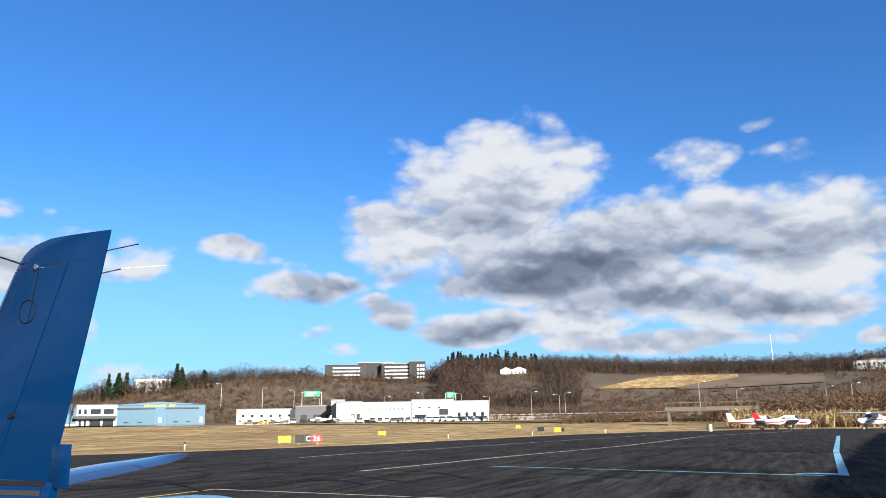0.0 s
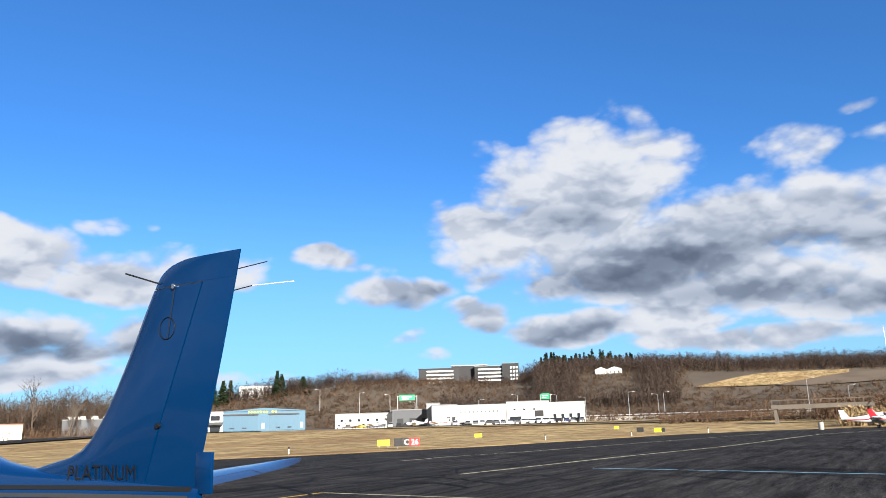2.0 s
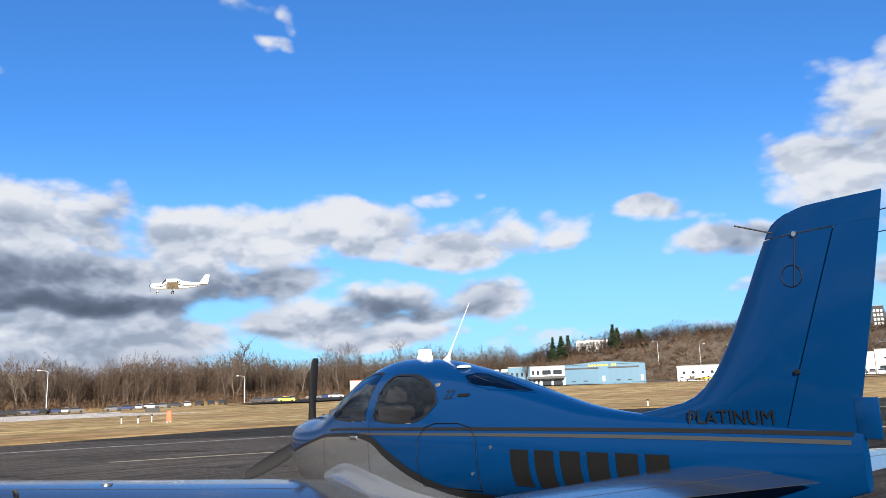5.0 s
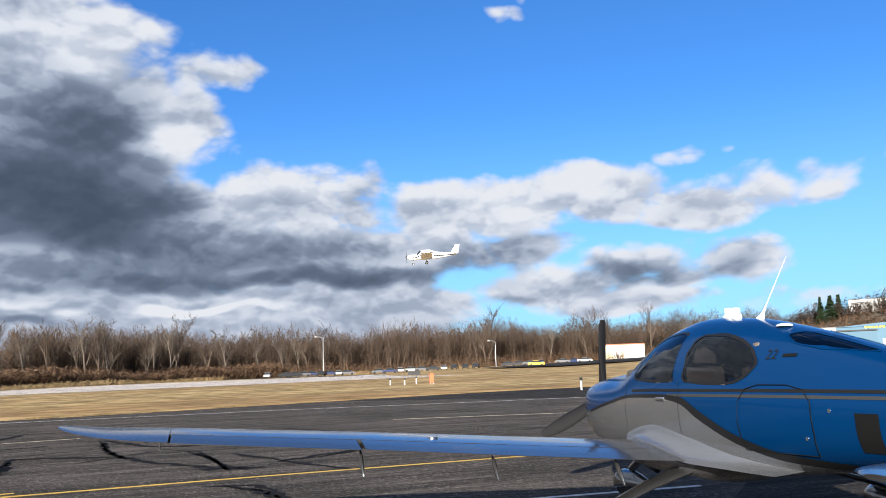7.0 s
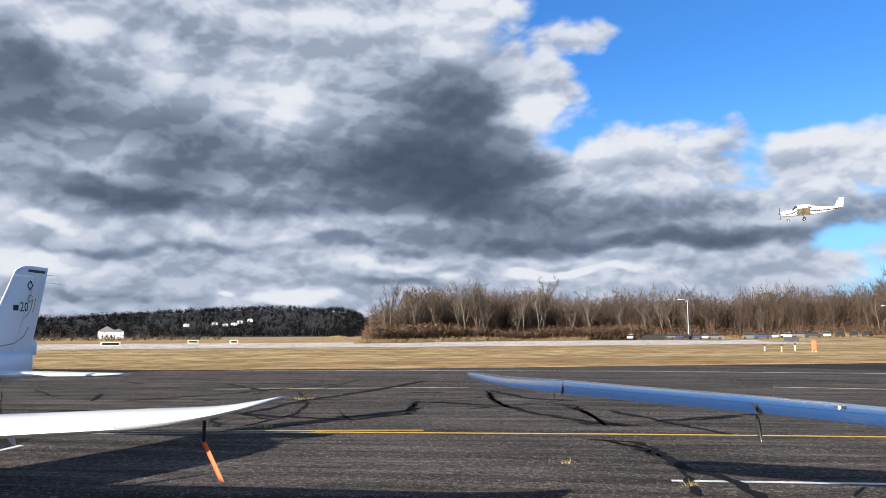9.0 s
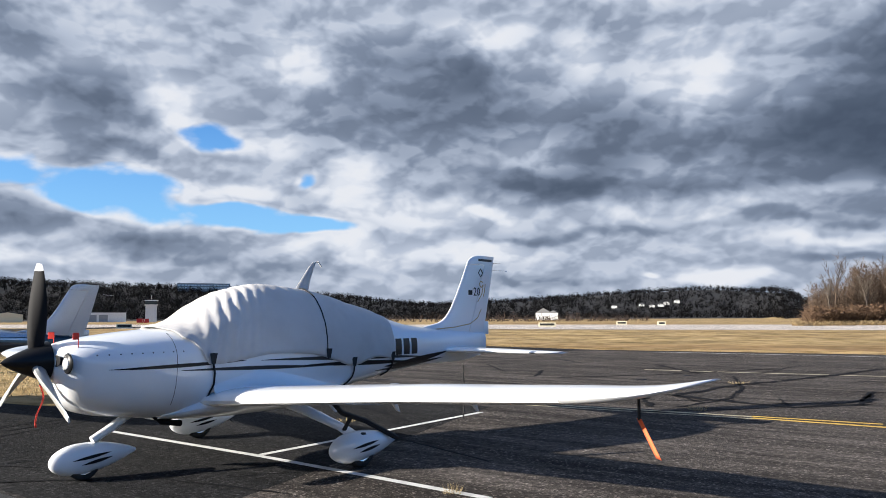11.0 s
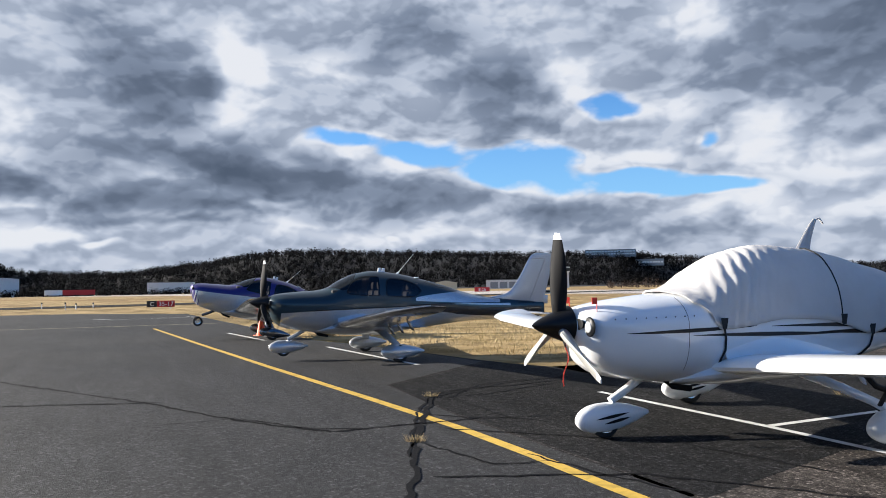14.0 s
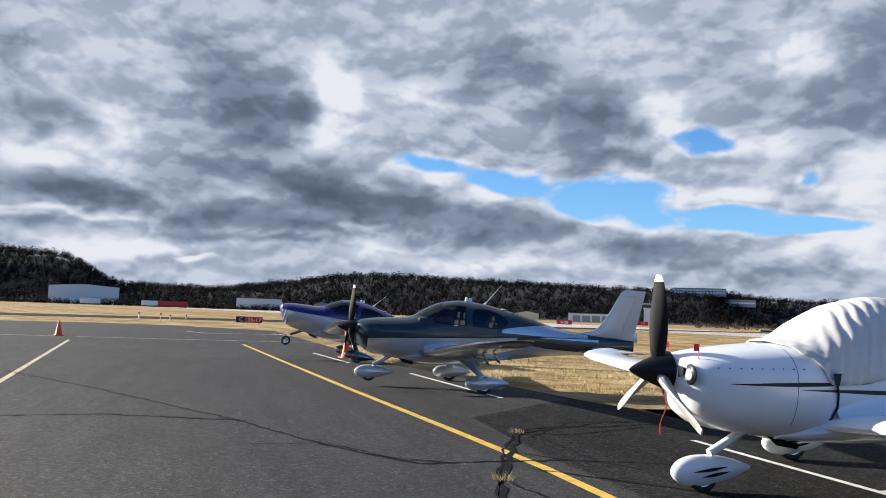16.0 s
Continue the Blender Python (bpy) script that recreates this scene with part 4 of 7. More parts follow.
    box(bm, -7.72, -0.008, 1.40, -7.59, 0.008, 1.62, 0.003)
    part("trim_tab", bm, tail_mat or paint, rudder)
    for s, z, long in ((7.86, 2.62, 0.24), (7.84, 2.50, 0.15)):
        bm = B()
        tube(bm, [(-s, 0, z), (-s - long, 0, z + 0.01)], 0.003, 5)
        part("static_wick", bm, M["black_paint"], rudder)
    bm = B()
    tube(bm, [(-7.99, 0, 2.51), (-8.3, 0, 2.495)], 0.003, 5)
    part("wick_sleeve", bm, M["white_paint"], rudder, "long white sleeve on the lower wick")
    # spinner, propeller, cowl openings
    bm = B()
    rings = []
    for u in np.linspace(0, 1, 12):
        r = 0.2 * (u**0.76) + 0.004
        rings.append([Vector((-0.43 * u if prop else -0.36 - 0.07 * u, r * math.cos(a), 1.25 + r * math.sin(a))) for a in np.arange(24) * math.pi / 12])
    loft(bm, rings)
    part("spinner" if prop else "nose_cap", bm, M["black_paint"] if prop else paint, root)
    for i in range(3 if prop else 0):
        blade(root, 0.32, 1.25, radians(turn + 120 * i), M[prop[-1] if i else prop[0]], M[prop[1]])
    for side in (1, -1):
        bm = B()
        rings = [[Vector((-0.46 - d, side * 0.23 + 0.085 * q * math.cos(a), 1.26 + 0.06 * q * math.sin(a))) for a in np.arange(16) * math.pi / 8] for d, q in ((-0.02, 1.0), (-0.022, 0.8), (0.05, 0.75))]
        loft(bm, rings)
        part("air_inlet", bm, M["black_paint"], root)
    bm = B()
    tube(bm, [(-1.5, 0.18, 0.64), (-1.62, 0.18, 0.54), (-1.85, 0.18, 0.5)], 0.035, 10)
    part("exhaust_pipe", bm, M["blade"], root)
    if not covered:
        # aerials on the roof
        bm = B()
        for s in (3.1, 3.2):
            box(bm, -s - 0.035, -0.035, TOP(s) - 0.02, -s + 0.03, 0.035, TOP(s) + 0.095, 0.012)
        box(bm, -3.24, -0.045, TOP(3.15) - 0.02, -3.06, 0.045, TOP(3.15) + 0.03, 0.01)
        part("roof_aerial", bm, M["white_paint"], root)
        bm = B()
        tube(bm, [(-3.56, 0, TOP(3.56) - 0.01), (-3.6, 0, TOP(3.56) + 0.04), (-3.66, 0, TOP(3.56) + 0.12), (-3.98, 0, 2.56)], [0.04, 0.016, 0.006, 0.003], 8)
        part("whip_aerial", bm, M["white_paint"], root)
        bm = B()
        rings = [[Vector((-4.02 + 0.07 * r * math.cos(a), 0.12 + 0.07 * r * math.sin(a), TOP(4.02) - 0.012 + h)) for a in np.arange(14) * math.pi / 7] for r, h in ((1, 0), (0.9, 0.014), (0.5, 0.024))]
        loft(bm, rings)
        part("satellite_aerial", bm, M["white_paint"], root)
    return root


FILLET_TOP = curve([2.0, 2.6, 3.2, 3.7, 4.25], [0.95, 1.08, 0.98, 0.86, 0.765])
FILLET_FOOT = curve([2.0, 2.5, 2.9, 3.3, 3.8, 4.25], [0.80, 0.885, 0.85, 0.77, 0.755, 0.745])
FILLET = curve([1.9, 2.2, 2.6, 3.05, 3.3, 3.7, 4.25], [0.2, 0.7, 1.0, 1.0, 0.72, 0.28, 0.0])


def bars(parent, name, mat, s0, s1, z0, z1, count, side=1, gap=0.25):
    """Plain bars in place of a row of figures."""
    step = (s1 - s0) / count
    for i in range(count):
        bm = B()
        a = s0 + i * step
        side_patch(bm, a, a + step * (1 - gap), lambda s: z0, lambda s: z1, 0.005, side, 6, 4)
        part(name, bm, mat, parent, "plain bar on the hull")


def heading(px, py, ang, pitch=0.0):
    """The pose of an aeroplane whose spinner's tip is over (px, py) and whose nose points along the bearing."""
    return Matrix.Translation((px, py, 0)) @ Matrix.Rotation(radians(ang), 4, "Z") @ Matrix.Translation((-3.2, 0, 0.2)) @ Matrix.Rotation(radians(-pitch), 4, "Y") @ Matrix.Translation((3.2, 0, -0.2))


def tip_of(px, py, ang):
    return px + 0.42 * math.cos(radians(ang)), py + 0.42 * math.sin(radians(ang))


# the blue one
BX, BY = tip_of(-7.458, 7.72, 159.4)
blue = cirrus("blue_airplane", "glossy blue low-wing aircraft with silver wings, parked on asphalt", heading(BX, BY, 159.4), M["blue"], lower=M["silver_satin"], wing=M["silver"], tail_mat=M["blue"])
for o in blue.children:
    if o.name.startswith("stabiliser"):
        for q in (o, *o.children):
            q.data.materials[0] = M["silver"]
swoop = curve([1.0, 1.6, 2.2, 2.75, 3.1, 3.4, 3.9, 4.3, 4.9, 5.6], [1.12, 1.24, 1.335, 1.35, 1.33, 1.2, 0.995, 0.90, 0.87, 0.9])
level = curve([2.0, 2.6, 3.2, 4.5, 6.5, 7.6], [1.36, 1.385, 1.395, 1.41, 1.415, 1.41])
for side in (1, -1):
    bm = B()
    side_patch(bm, 0.62, 4.9, lambda s: BOTTOM(s), lambda s: max(swoop(s), BOTTOM(s) + 0.003), 0.003, side, 60, 10)
    part("silver_belly_panel", bm, M["silver_satin"], blue)
    bm = B()
    wide = curve([1.0, 2.8, 3.4, 4.3, 5.4], [0.02, 0.028, 0.06, 0.05, 0.012])
    side_patch(bm, 1.0, 5.4, lambda s: max(swoop(s) - wide(s), BOTTOM(s) + 0.01), lambda s: max(swoop(s) + wide(s) * 0.4, BOTTOM(s) + 0.02), 0.006, side, 60, 2)
    part("black_stripe", bm, M["black_paint"], blue)
    bm = B()
    strip(bm, 2.2, 7.57, lambda s: level(s), lambda s: level(s) + 0.026, lambda s, z: tail_side(s, z, 0.005), side, 90)
    part("black_stripe", bm, M["black_paint"], blue)
    bm = B()
    strip(bm, 2.9, 7.56, lambda s: level(s) - 0.045, lambda s: level(s) - 0.02, lambda s, z: tail_side(s, z, 0.005), side, 90)
    part("grey_stripe", bm, M["grey_paint"], blue)
    # door edge and baggage door, thin dark joints
    for ss in (2.05, 3.09):
        bm = B()
        strip(bm, ss, ss + 0.006, lambda s: 1.0, lambda s: 1.5, lambda s, z: on_side(s, z, 0.007), side, 1, 8)
        part("door_joint", bm, M["black_paint"], blue)
    bm = B()
    lid = [(3.9, 0.93), (3.88, 1.15), (3.9, 1.33), (3.98, 1.43), (4.12, 1.465), (4.4, 1.465), (4.55, 1.43), (4.62, 1.34), (4.63, 1.1), (4.6, 0.93)]
    for (s0, z0), (s1, z1) in zip(lid, lid[1:] + lid[:1]):
        n_ = 5
        for i in range(n_):
            a, b = on_side(s0 + (s1 - s0) * i / n_, z0 + (z1 - z0) * i / n_, 0.010, side), on_side(s0 + (s1 - s0) * (i + 1) / n_, z0 + (z1 - z0) * (i + 1) / n_, 0.010, side)
            tube(bm, [a, b], 0.0035, 4)
    part("baggage_door_joint", bm, M["dark_grey"], blue)
    bm = B()
    p = on_side(2.78, 1.315, 0.0, side)
    box(bm, p.x - 0.08, p.y - 0.012, p.z - 0.022, p.x + 0.08, p.y + 0.012, p.z + 0.022, 0.008)
    part("door_handle", bm, M["chrome"], blue, "chrome door handle")
    for s_, z_, r_ in ((4.55, 1.06, 0.016), (4.78, 1.28, 0.016)):
        bm = B()
        p = on_side(s_, z_, 0.0, side)
        tube(bm, [p, p + Vector((0, 0.008 * side, 0))], r_, 10)
        part("lock", bm, M["chrome"], blue)
    bars(blue, "registration_bar", M["dark_grey"], 4.98, 6.45, 0.99, 1.27, 6, side)
letters("PLATINUM", 0.125, lambda x, y: tail_side(6.51 + x * 1.02, 1.47 + y, 0.009 + 0.09 * max(0.28 - x, 0)), "lettering", M["black_paint"], blue, "dark lettering on the fin")
letters("22", 0.11, lambda x, y: on_side(4.13 + x, 1.67 + y + x * 0.02, 0.006), "lettering", M["black_paint"], blue, "dark figures on the hull")
bm = B()
strip(bm, 4.29, 4.42, lambda s: 1.685, lambda s: 1.71, lambda s, z: on_side(s, z, 0.006), 1, 4)
part("mark_bar", bm, M["dark_grey"], blue, "small plain bar on the hull")
# hinge covers on the fin
bm = B()
tube(bm, [(-7.38, 0.028, 2.575), (-7.38, 0.05, 2.575)], 0.016, 10)
part("fin_bolt", bm, M["chrome"], blue)
bm = B()
for i in range(20):
    a, b = 2 * math.pi * i / 20, 2 * math.pi * (i + 1) / 20
    tube(bm, [fin_side(7.33 + 0.065 * math.cos(a), 2.33 + 0.065 * math.sin(a), 0.002), fin_side(7.33 + 0.065 * math.cos(b), 2.33 + 0.065 * math.sin(b), 0.002)], 0.003, 4)
tube(bm, [fin_side(7.38, 2.56, 0.003), fin_side(7.34, 2.27, 0.003)], 0.003, 4)
part("inspection_cover", bm, M["dark_grey"], blue)
bm = B()
tube(bm, [(-7.30, 0.02, 1.772), (-7.30, 0.055, 1.772)], 0.014, 8)
part("hinge_bolt", bm, M["black_paint"], blue)
bm = B()
tube(bm, [(-7.25, 0.0, 2.6), (-7.05, 0.14, 2.68)], 0.005, 6)
tube(bm, [(-7.25, 0.0, 2.6), (-7.1, -0.2, 2.66)], 0.005, 6)
part("fin_aerial", bm, M["black_paint"], blue)
# the white one under its cover
WX, WY = tip_of(-6.472, -6.802, -20.9)
white = cirrus("white_airplane", "white low-wing aircraft under a grey canopy cover, tied down", heading(WX, WY, -20.9), M["white_paint"], covered=True, sag=0.1, prop=("blade", "white_paint", "blade_sunlit"), turn=86.0)


COVER_HEM = curve([1.5, 1.75, 1.94, 2.28, 2.78, 3.31, 3.67, 4.15, 4.66, 5.06], [1.5, 1.42, 1.17, 1.2, 1.26, 1.24, 1.17, 1.06, 1.15, 1.1])


def cover_point(s, f, side):
    """f runs from 0 on the lower hem to 1 on the ridge."""
    s = s - 0.22 * f**1.2 * max(2.2 - s, 0) / 0.54 if s < 2.2 else s
    a0 = angle_at(s, max(COVER_HEM(s), MID(s) - 0.25))
    a = a0 + (math.pi / 2 - a0) * f
    fold = 0.0
    if s < 3.3:
        k = math.exp(-((s - 2.15 - 0.3 * f) / 0.38) ** 2)
        fold = 0.016 * k * math.sin(46 * (s - 0.5 * f) + 7 * f + 3 * noise.noise(Vector((s, f * 4, 0)))) * max(1 - f, 0) ** 0.35
    lump = 0.012 * noise.noise(Vector((s * 2.2, f * 3 + side, 1.0))) + 0.008 * noise.noise(Vector((s * 8, f * 7, side * 3.0)))
    p = hull(s, a, 0.02 + fold + lump)
    p.y *= side
    return p


bm = B()
rows = []
for s in np.arange(1.66, 5.08, 0.025):
    row = [cover_point(s, j / 26, 1) for j in range(26)] + [cover_point(s, 1 - j / 26, -1) for j in range(27)]
    rows.append(row)
loft(bm, rows, close=False)
cover = solo("canopy_cover", bm, M["cover"], "wrinkled grey cloth cover strapped over the white cabin", "aircraft cover", heading(WX, WY, -20.9))
cover.modifiers.new("thick", "SOLIDIFY").thickness = 0.006
bm = B()
prev = None
for j in range(60):
    f = j / 30
    p = cover_point(3.62, f if f < 1 else 2 - f, 1 if f < 1 else -1)
    p = p + Vector((0, 0, 0.008)) + Vector((0, p.y, p.z - 1.3)).normalized() * 0.006
    if prev is not None:
        tube(bm, [prev, p], 0.009, 5)
    prev = p
part("seam_cord", bm, M["strap"], cover)
for side in (1, -1):
    for s, drop in ((1.95, 0.62), (3.64, 0.0), (4.15, 0.42), (5.02, 0.32)):
        bm = B()
        p = cover_point(s, 0.02, side) + Vector((0, 0.012 * side, 0))
        a = [p + Vector((dx, 0.006 * side, dz)) for dx, dz in ((-0.05, 0.09), (0.05, 0.09), (0.025, -0.03), (-0.025, -0.03))]
        v = [bm.verts.new(q) for q in a]
        bm.faces.new(v if side > 0 else v[::-1])
        if drop:
            pts = [p + Vector((0, 0, -0.02))]
            for i in range(1, 6):
                z = p.z - drop * i / 5
                pts.append(on_side(s + 0.05 * math.sin(i), max(z, BOTTOM(s) + 0.02), 0.012, side))
            tube(bm, pts, 0.012, 6)
        part("strap", bm, M["strap"], cover)
bm = B()
rings = [[Vector((-s - 0.06 + c * math.cos(a), t * math.sin(a), z)) for a in np.arange(10) * math.pi / 5] for s, z, c, t in ((3.62, 2.05, 0.12, 0.035), (3.68, 2.18, 0.085, 0.03), (3.78, 2.36, 0.05, 0.02), (3.84, 2.44, 0.03, 0.015))]
loft(bm, rings)
part("aerial_sleeve", bm, M["cover"], cover)
bm = B()
tube(bm, [(-3.9, 0, 2.43), (-3.97, 0, 2.45), (-4.02, 0, 2.38)], 0.013, 6)
part("aerial_sleeve_end", bm, M["cover"], cover)
# stripes of the white one
for side in (1, -1):
    for mat, s0, s1, z0, z1, w in (("grey_paint", 1.6, 3.6, 1.12, 1.08, 0.022), ("black_paint", 0.85, 2.4, 1.16, 1.2, 0.02), ("black_paint", 3.2, 5.6, 1.1, 1.04, 0.03), ("grey_paint", 2.6, 5.9, 1.19, 1.1, 0.028), ("black_paint", 4.9, 6.5, 1.0, 1.16, 0.045), ("grey_paint", 4.7, 6.4, 0.95, 1.07, 0.028)):
        bm = B()
        mid = lambda s: z0 + (z1 - z0) * ((s - s0) / (s1 - s0)) ** 1.5
        thick = lambda s: w * math.sin(math.pi * (0.03 + 0.94 * (s - s0) / (s1 - s0)))
        side_patch(bm, s0, s1, lambda s: mid(s) - thick(s), lambda s: mid(s) + thick(s), 0.004, side, 40, 2)
        part("stripe", bm, M[mat], white)
    bars(white, "registration_bar", M["black_paint"], 5.12, 5.72, 1.15, 1.38, 3, side)
    bm = B()
    side_patch(bm, 1.55, 1.556, lambda s: 0.75, lambda s: 1.52, 0.004, side, 1, 12)
    part("cowl_joint", bm, M["grey_paint"], white)
    bm = B()
    rings = [[Vector((-0.53 - d, side * (0.33 + 0.01 * d) + 0.12 * q * math.cos(a), 1.235 + 0.105 * q * math.sin(a))) for a in np.arange(18) * math.pi / 9] for d, q in ((-0.02, 1.0), (-0.035, 0.9), (-0.05, 0.4))]
    loft(bm, rings)
    lamp = part("landing_light", bm, M["black_paint"], white, "round landing light in a black surround")
    bm = B()
    rings = [[Vector((-0.5 + d, side * 0.335 + 0.075 * q * math.cos(a), 1.235 + 0.065 * q * math.sin(a))) for a in np.arange(18) * math.pi / 9] for d, q in ((0.0, 1.0), (0.02, 0.9), (0.04, 0.4))]
    loft(bm, rings)
    part("lens", bm, M["lamp_glass"], lamp)
    for i in range(9):
        bm = B()
        p = on_side(0.75 + i * 0.11, 1.31 + 0.002 * i, 0.0, side)
        tube(bm, [p, p + Vector((0, 0.005 * side, 0))], 0.008, 6)
        part("cowl_screw", bm, M["dark_grey"], white)
letters("20", 0.2, lambda x, y: fin_side(7.27 + x, 2.05 + y, 0.004), "lettering", M["black_paint"], white, "black figures on the fin")
bm = B()
strip(bm, 7.14, 7.25, lambda s: 2.06, lambda s: 2.14, lambda s, z: fin_side(s, z, 0.004), 1, 4)
part("mark_bar", bm, M["black_paint"], white, "small plain bar on the fin")
bm = B()
for (a, b) in (((7.42, 2.44), (7.48, 2.51)), ((7.48, 2.51), (7.54, 2.44)), ((7.54, 2.44), (7.48, 2.37)), ((7.48, 2.37), (7.42, 2.44))):
    tube(bm, [fin_side(*a, 0.004), fin_side(*b, 0.004)], 0.009, 4)
part("diamond_mark", bm, M["black_paint"], white, "black diamond outline on the fin")
tan = material("gold_lacquer", (0.5, 0.36, 0.16), 0.35, coat=0.6)
for pts in ([(7.55, 2.28), (7.48, 2.3), (7.44, 2.24), (7.5, 2.19), (7.56, 2.24), (7.52, 2.08), (7.4, 1.95)], [(7.62, 2.26), (7.6, 2.12), (7.56, 2.04)], [(6.3, 1.5), (6.8, 1.53), (7.2, 1.58), (7.4, 1.68), (7.5, 1.82)]):
    bm = B()
    for a, b in zip(pts, pts[1:]):
        tube(bm, [tail_side(*a, 0.004), tail_side(*b, 0.004)], 0.008, 4)
    part("script_flourish", bm, tan, white, "thin gold line on the fin")
bm = B()
strip(bm, 7.42, 7.82, lambda s: 2.64, lambda s: 2.68, lambda s, z: fin_side(s, z, 0.004), 1, 6)
part("mark_bar", bm, M["grey_paint"], white, "small plain bar on the fin")
# red pins, tags, tie-downs
for lat, s in ((0.30, 0.62), (-0.30, 0.62)):
    bm = B()
    tube(bm, [(-s, lat, 1.33), (-s, lat, 1.5)], 0.005, 5)
    box(bm, -s - 0.002, lat - 0.002, 1.47, -s + 0.06, lat + 0.006, 1.54)
    solo("inlet_plug_flag", bm, M["red_tag"], "small red flag on the cowl inlet plug", "flag", heading(WX, WY, -20.9), "inlet flags")
bm = B()
rows = []
for i in range(11):
    u = i / 10
    rows.append([Vector((-0.36 - 0.03 * math.sin(5 * u) + dx * 0.012, 0.06 + 0.02 * math.sin(7 * u) + 0.012 * dx, 1.02 - 0.42 * u)) for dx in (-1, 1)])
loft(bm, rows, close=False)
ribbon = solo("inlet_plug_ribbon", bm, M["red_tag"], "thin red ribbon hanging below the black spinner", "ribbon", heading(WX, WY, -20.9))
ribbon.modifiers.new("thick", "SOLIDIFY").thickness = 0.003
bm = B()
tube(bm, [(-0.36, 0.06, 1.16), (-0.36, 0.06, 1.02)], 0.01, 6)
part("cord", bm, M["strap"], ribbon)
bm = B()
rows = []
for i in range(9):
    u = i / 8
    rows.append([Vector((-2.45 - 0.06 * u + dx * 0.02, 5.55 + 0.12 * u + 0.03 * dx, 0.93 - 0.29 * u)) for dx in (-1, 1)])
loft(bm, rows, close=False)
st = solo("streamer", bm, M["orange_tag"], "orange warning streamer hanging from the wing tie-down", "streamer", heading(WX, WY, -20.9))
st.modifiers.new("thick", "SOLIDIFY").thickness = 0.003
bm = B()
tube(bm, [(-2.45, 5.55, 1.1), (-2.45, 5.55, 0.92)], 0.013, 6)
part("cord", bm, M["strap"], st)
for lat in (1.0, -1.0):
    bm = B()
    tube(bm, [(-2.95, lat * 1.35, 0.86), (-3.1, lat * 1.5, 0.6), (-3.35, lat * 1.62, 0.5), (-3.7, lat * 1.8, 0.28)], 0.03, 6)
    tube(bm, [(-3.2, lat * 1.55, 0.56), (-3.1, lat * 1.5, 0.36)], 0.025, 6)
    tube(bm, [(-3.7, lat * 1.8, 0.28), (-4.4, lat * 2.6, 0.012)], 0.008, 5)
    solo("tie_down_strap", bm, M["strap"], "black tie-down strap at the main wheel", "strap", heading(WX, WY, -20.9), "tie-down straps")
bm = B()
for i in range(8):
    z = 0.9 - 0.11 * i
    tube(bm, [(-7.05, 0, z), (-7.05 - 0.01 * (i % 2), 0.012 * (-1) ** i, z - 0.1)], 0.014, 6)
solo("tail_chain", bm, M["strap"], "black tie-down chain under the tail", "chain", heading(WX, WY, -20.9))

# the slate-grey one
CX, CY = tip_of(-8.636, -17.897, -21.3)
slate = cirrus("slate_airplane", "slate grey and silver low-wing aircraft parked beside grass", heading(CX, CY, -21.3, 2.6), M["slate"], lower=M["silver_pale"], wing=M["silver"], tail_mat=M["silver_pale"], pants_mat=M["silver_pale"], prop=("blade", "white_paint", "blade"), turn=88.0)
for side in (1, -1):
    bm = B()
    line = curve([0.7, 1.6, 2.6, 3.6, 4.6, 5.6, 7.0], [1.02, 1.1, 1.17, 1.24, 1.32, 1.36, 1.4])
    side_patch(bm, 0.7, 6.6, lambda s: BOTTOM(s), lambda s: min(max(line(s), BOTTOM(s) + 0.01), TOP(s) - 0.01), 0.003, side, 60, 10)
    part("silver_belly_panel", bm, M["silver_pale"], slate)
    bm = B()
    side_patch(bm, 1.4, 5.0, lambda s: line(s) - 0.005, lambda s: line(s) + 0.018, 0.006, side, 40, 2)
    part("black_stripe", bm, M["black_paint"], slate)
    bm = B()
    wedge = curve([3.9, 4.6, 5.6, 7.5], [0.02, 0.22, 0.3, 0.32])
    strip(bm, 4.3, 7.5, lambda s: max(1.36 - wedge(s), BOTTOM(s) + 0.02), lambda s: 1.33, lambda s, z: tail_side(s, z, 0.006), side, 50, 4)
    part("dark_tail_panel", bm, M["carbon_dark"], slate)
    bm = B()
    side_patch(bm, 3.9, 6.3, lambda s: max(line(s) + 0.02, 1.42 - 0.01 * s), lambda s: max(min(TOP(s) - 0.03, 1.45 + 0.17 * (s - 3.9) ** 0.7), line(s) + 0.04), 0.005, side, 40, 4)
    part("silver_shoulder_panel", bm, M["silver_pale"], slate)
    bars(slate, "registration_bar", M["grey_paint"], 5.0, 6.5, 1.08, 1.26, 6, side, 0.2)
letters("CARBON", 0.11, lambda x, y: tail_side(6.8 + x * 1.1, 1.40 + y, 0.012 + 0.08 * max(0.2 - x, 0)), "lettering", M["black_paint"], slate, "black lettering on the fin")

# the purple one, resting on its tail
PX, PY = -10.1, -27.55
purple = cirrus("purple_airplane", "purple and white low-wing aircraft, nose high on its tail", heading(PX, PY, -21.0, 11.5), M["purple"], lower=M["silver_pale"], wing=M["silver"], nose_pant=False, prop=(), tail_mat=M["purple"])
for side in (1, -1):
    bm = B()
    line2 = curve([0.5, 1.0, 2.2, 3.4, 5.0, 6.5], [1.2, 1.22, 1.3, 1.36, 1.38, 1.4])
    side_patch(bm, 0.46, 6.6, lambda s: BOTTOM(s), lambda s: min(max(line2(s), BOTTOM(s) + 0.01), TOP(s) - 0.01), 0.003, side, 60, 10)
    part("silver_belly_panel", bm, M["silver_pale"], purple)
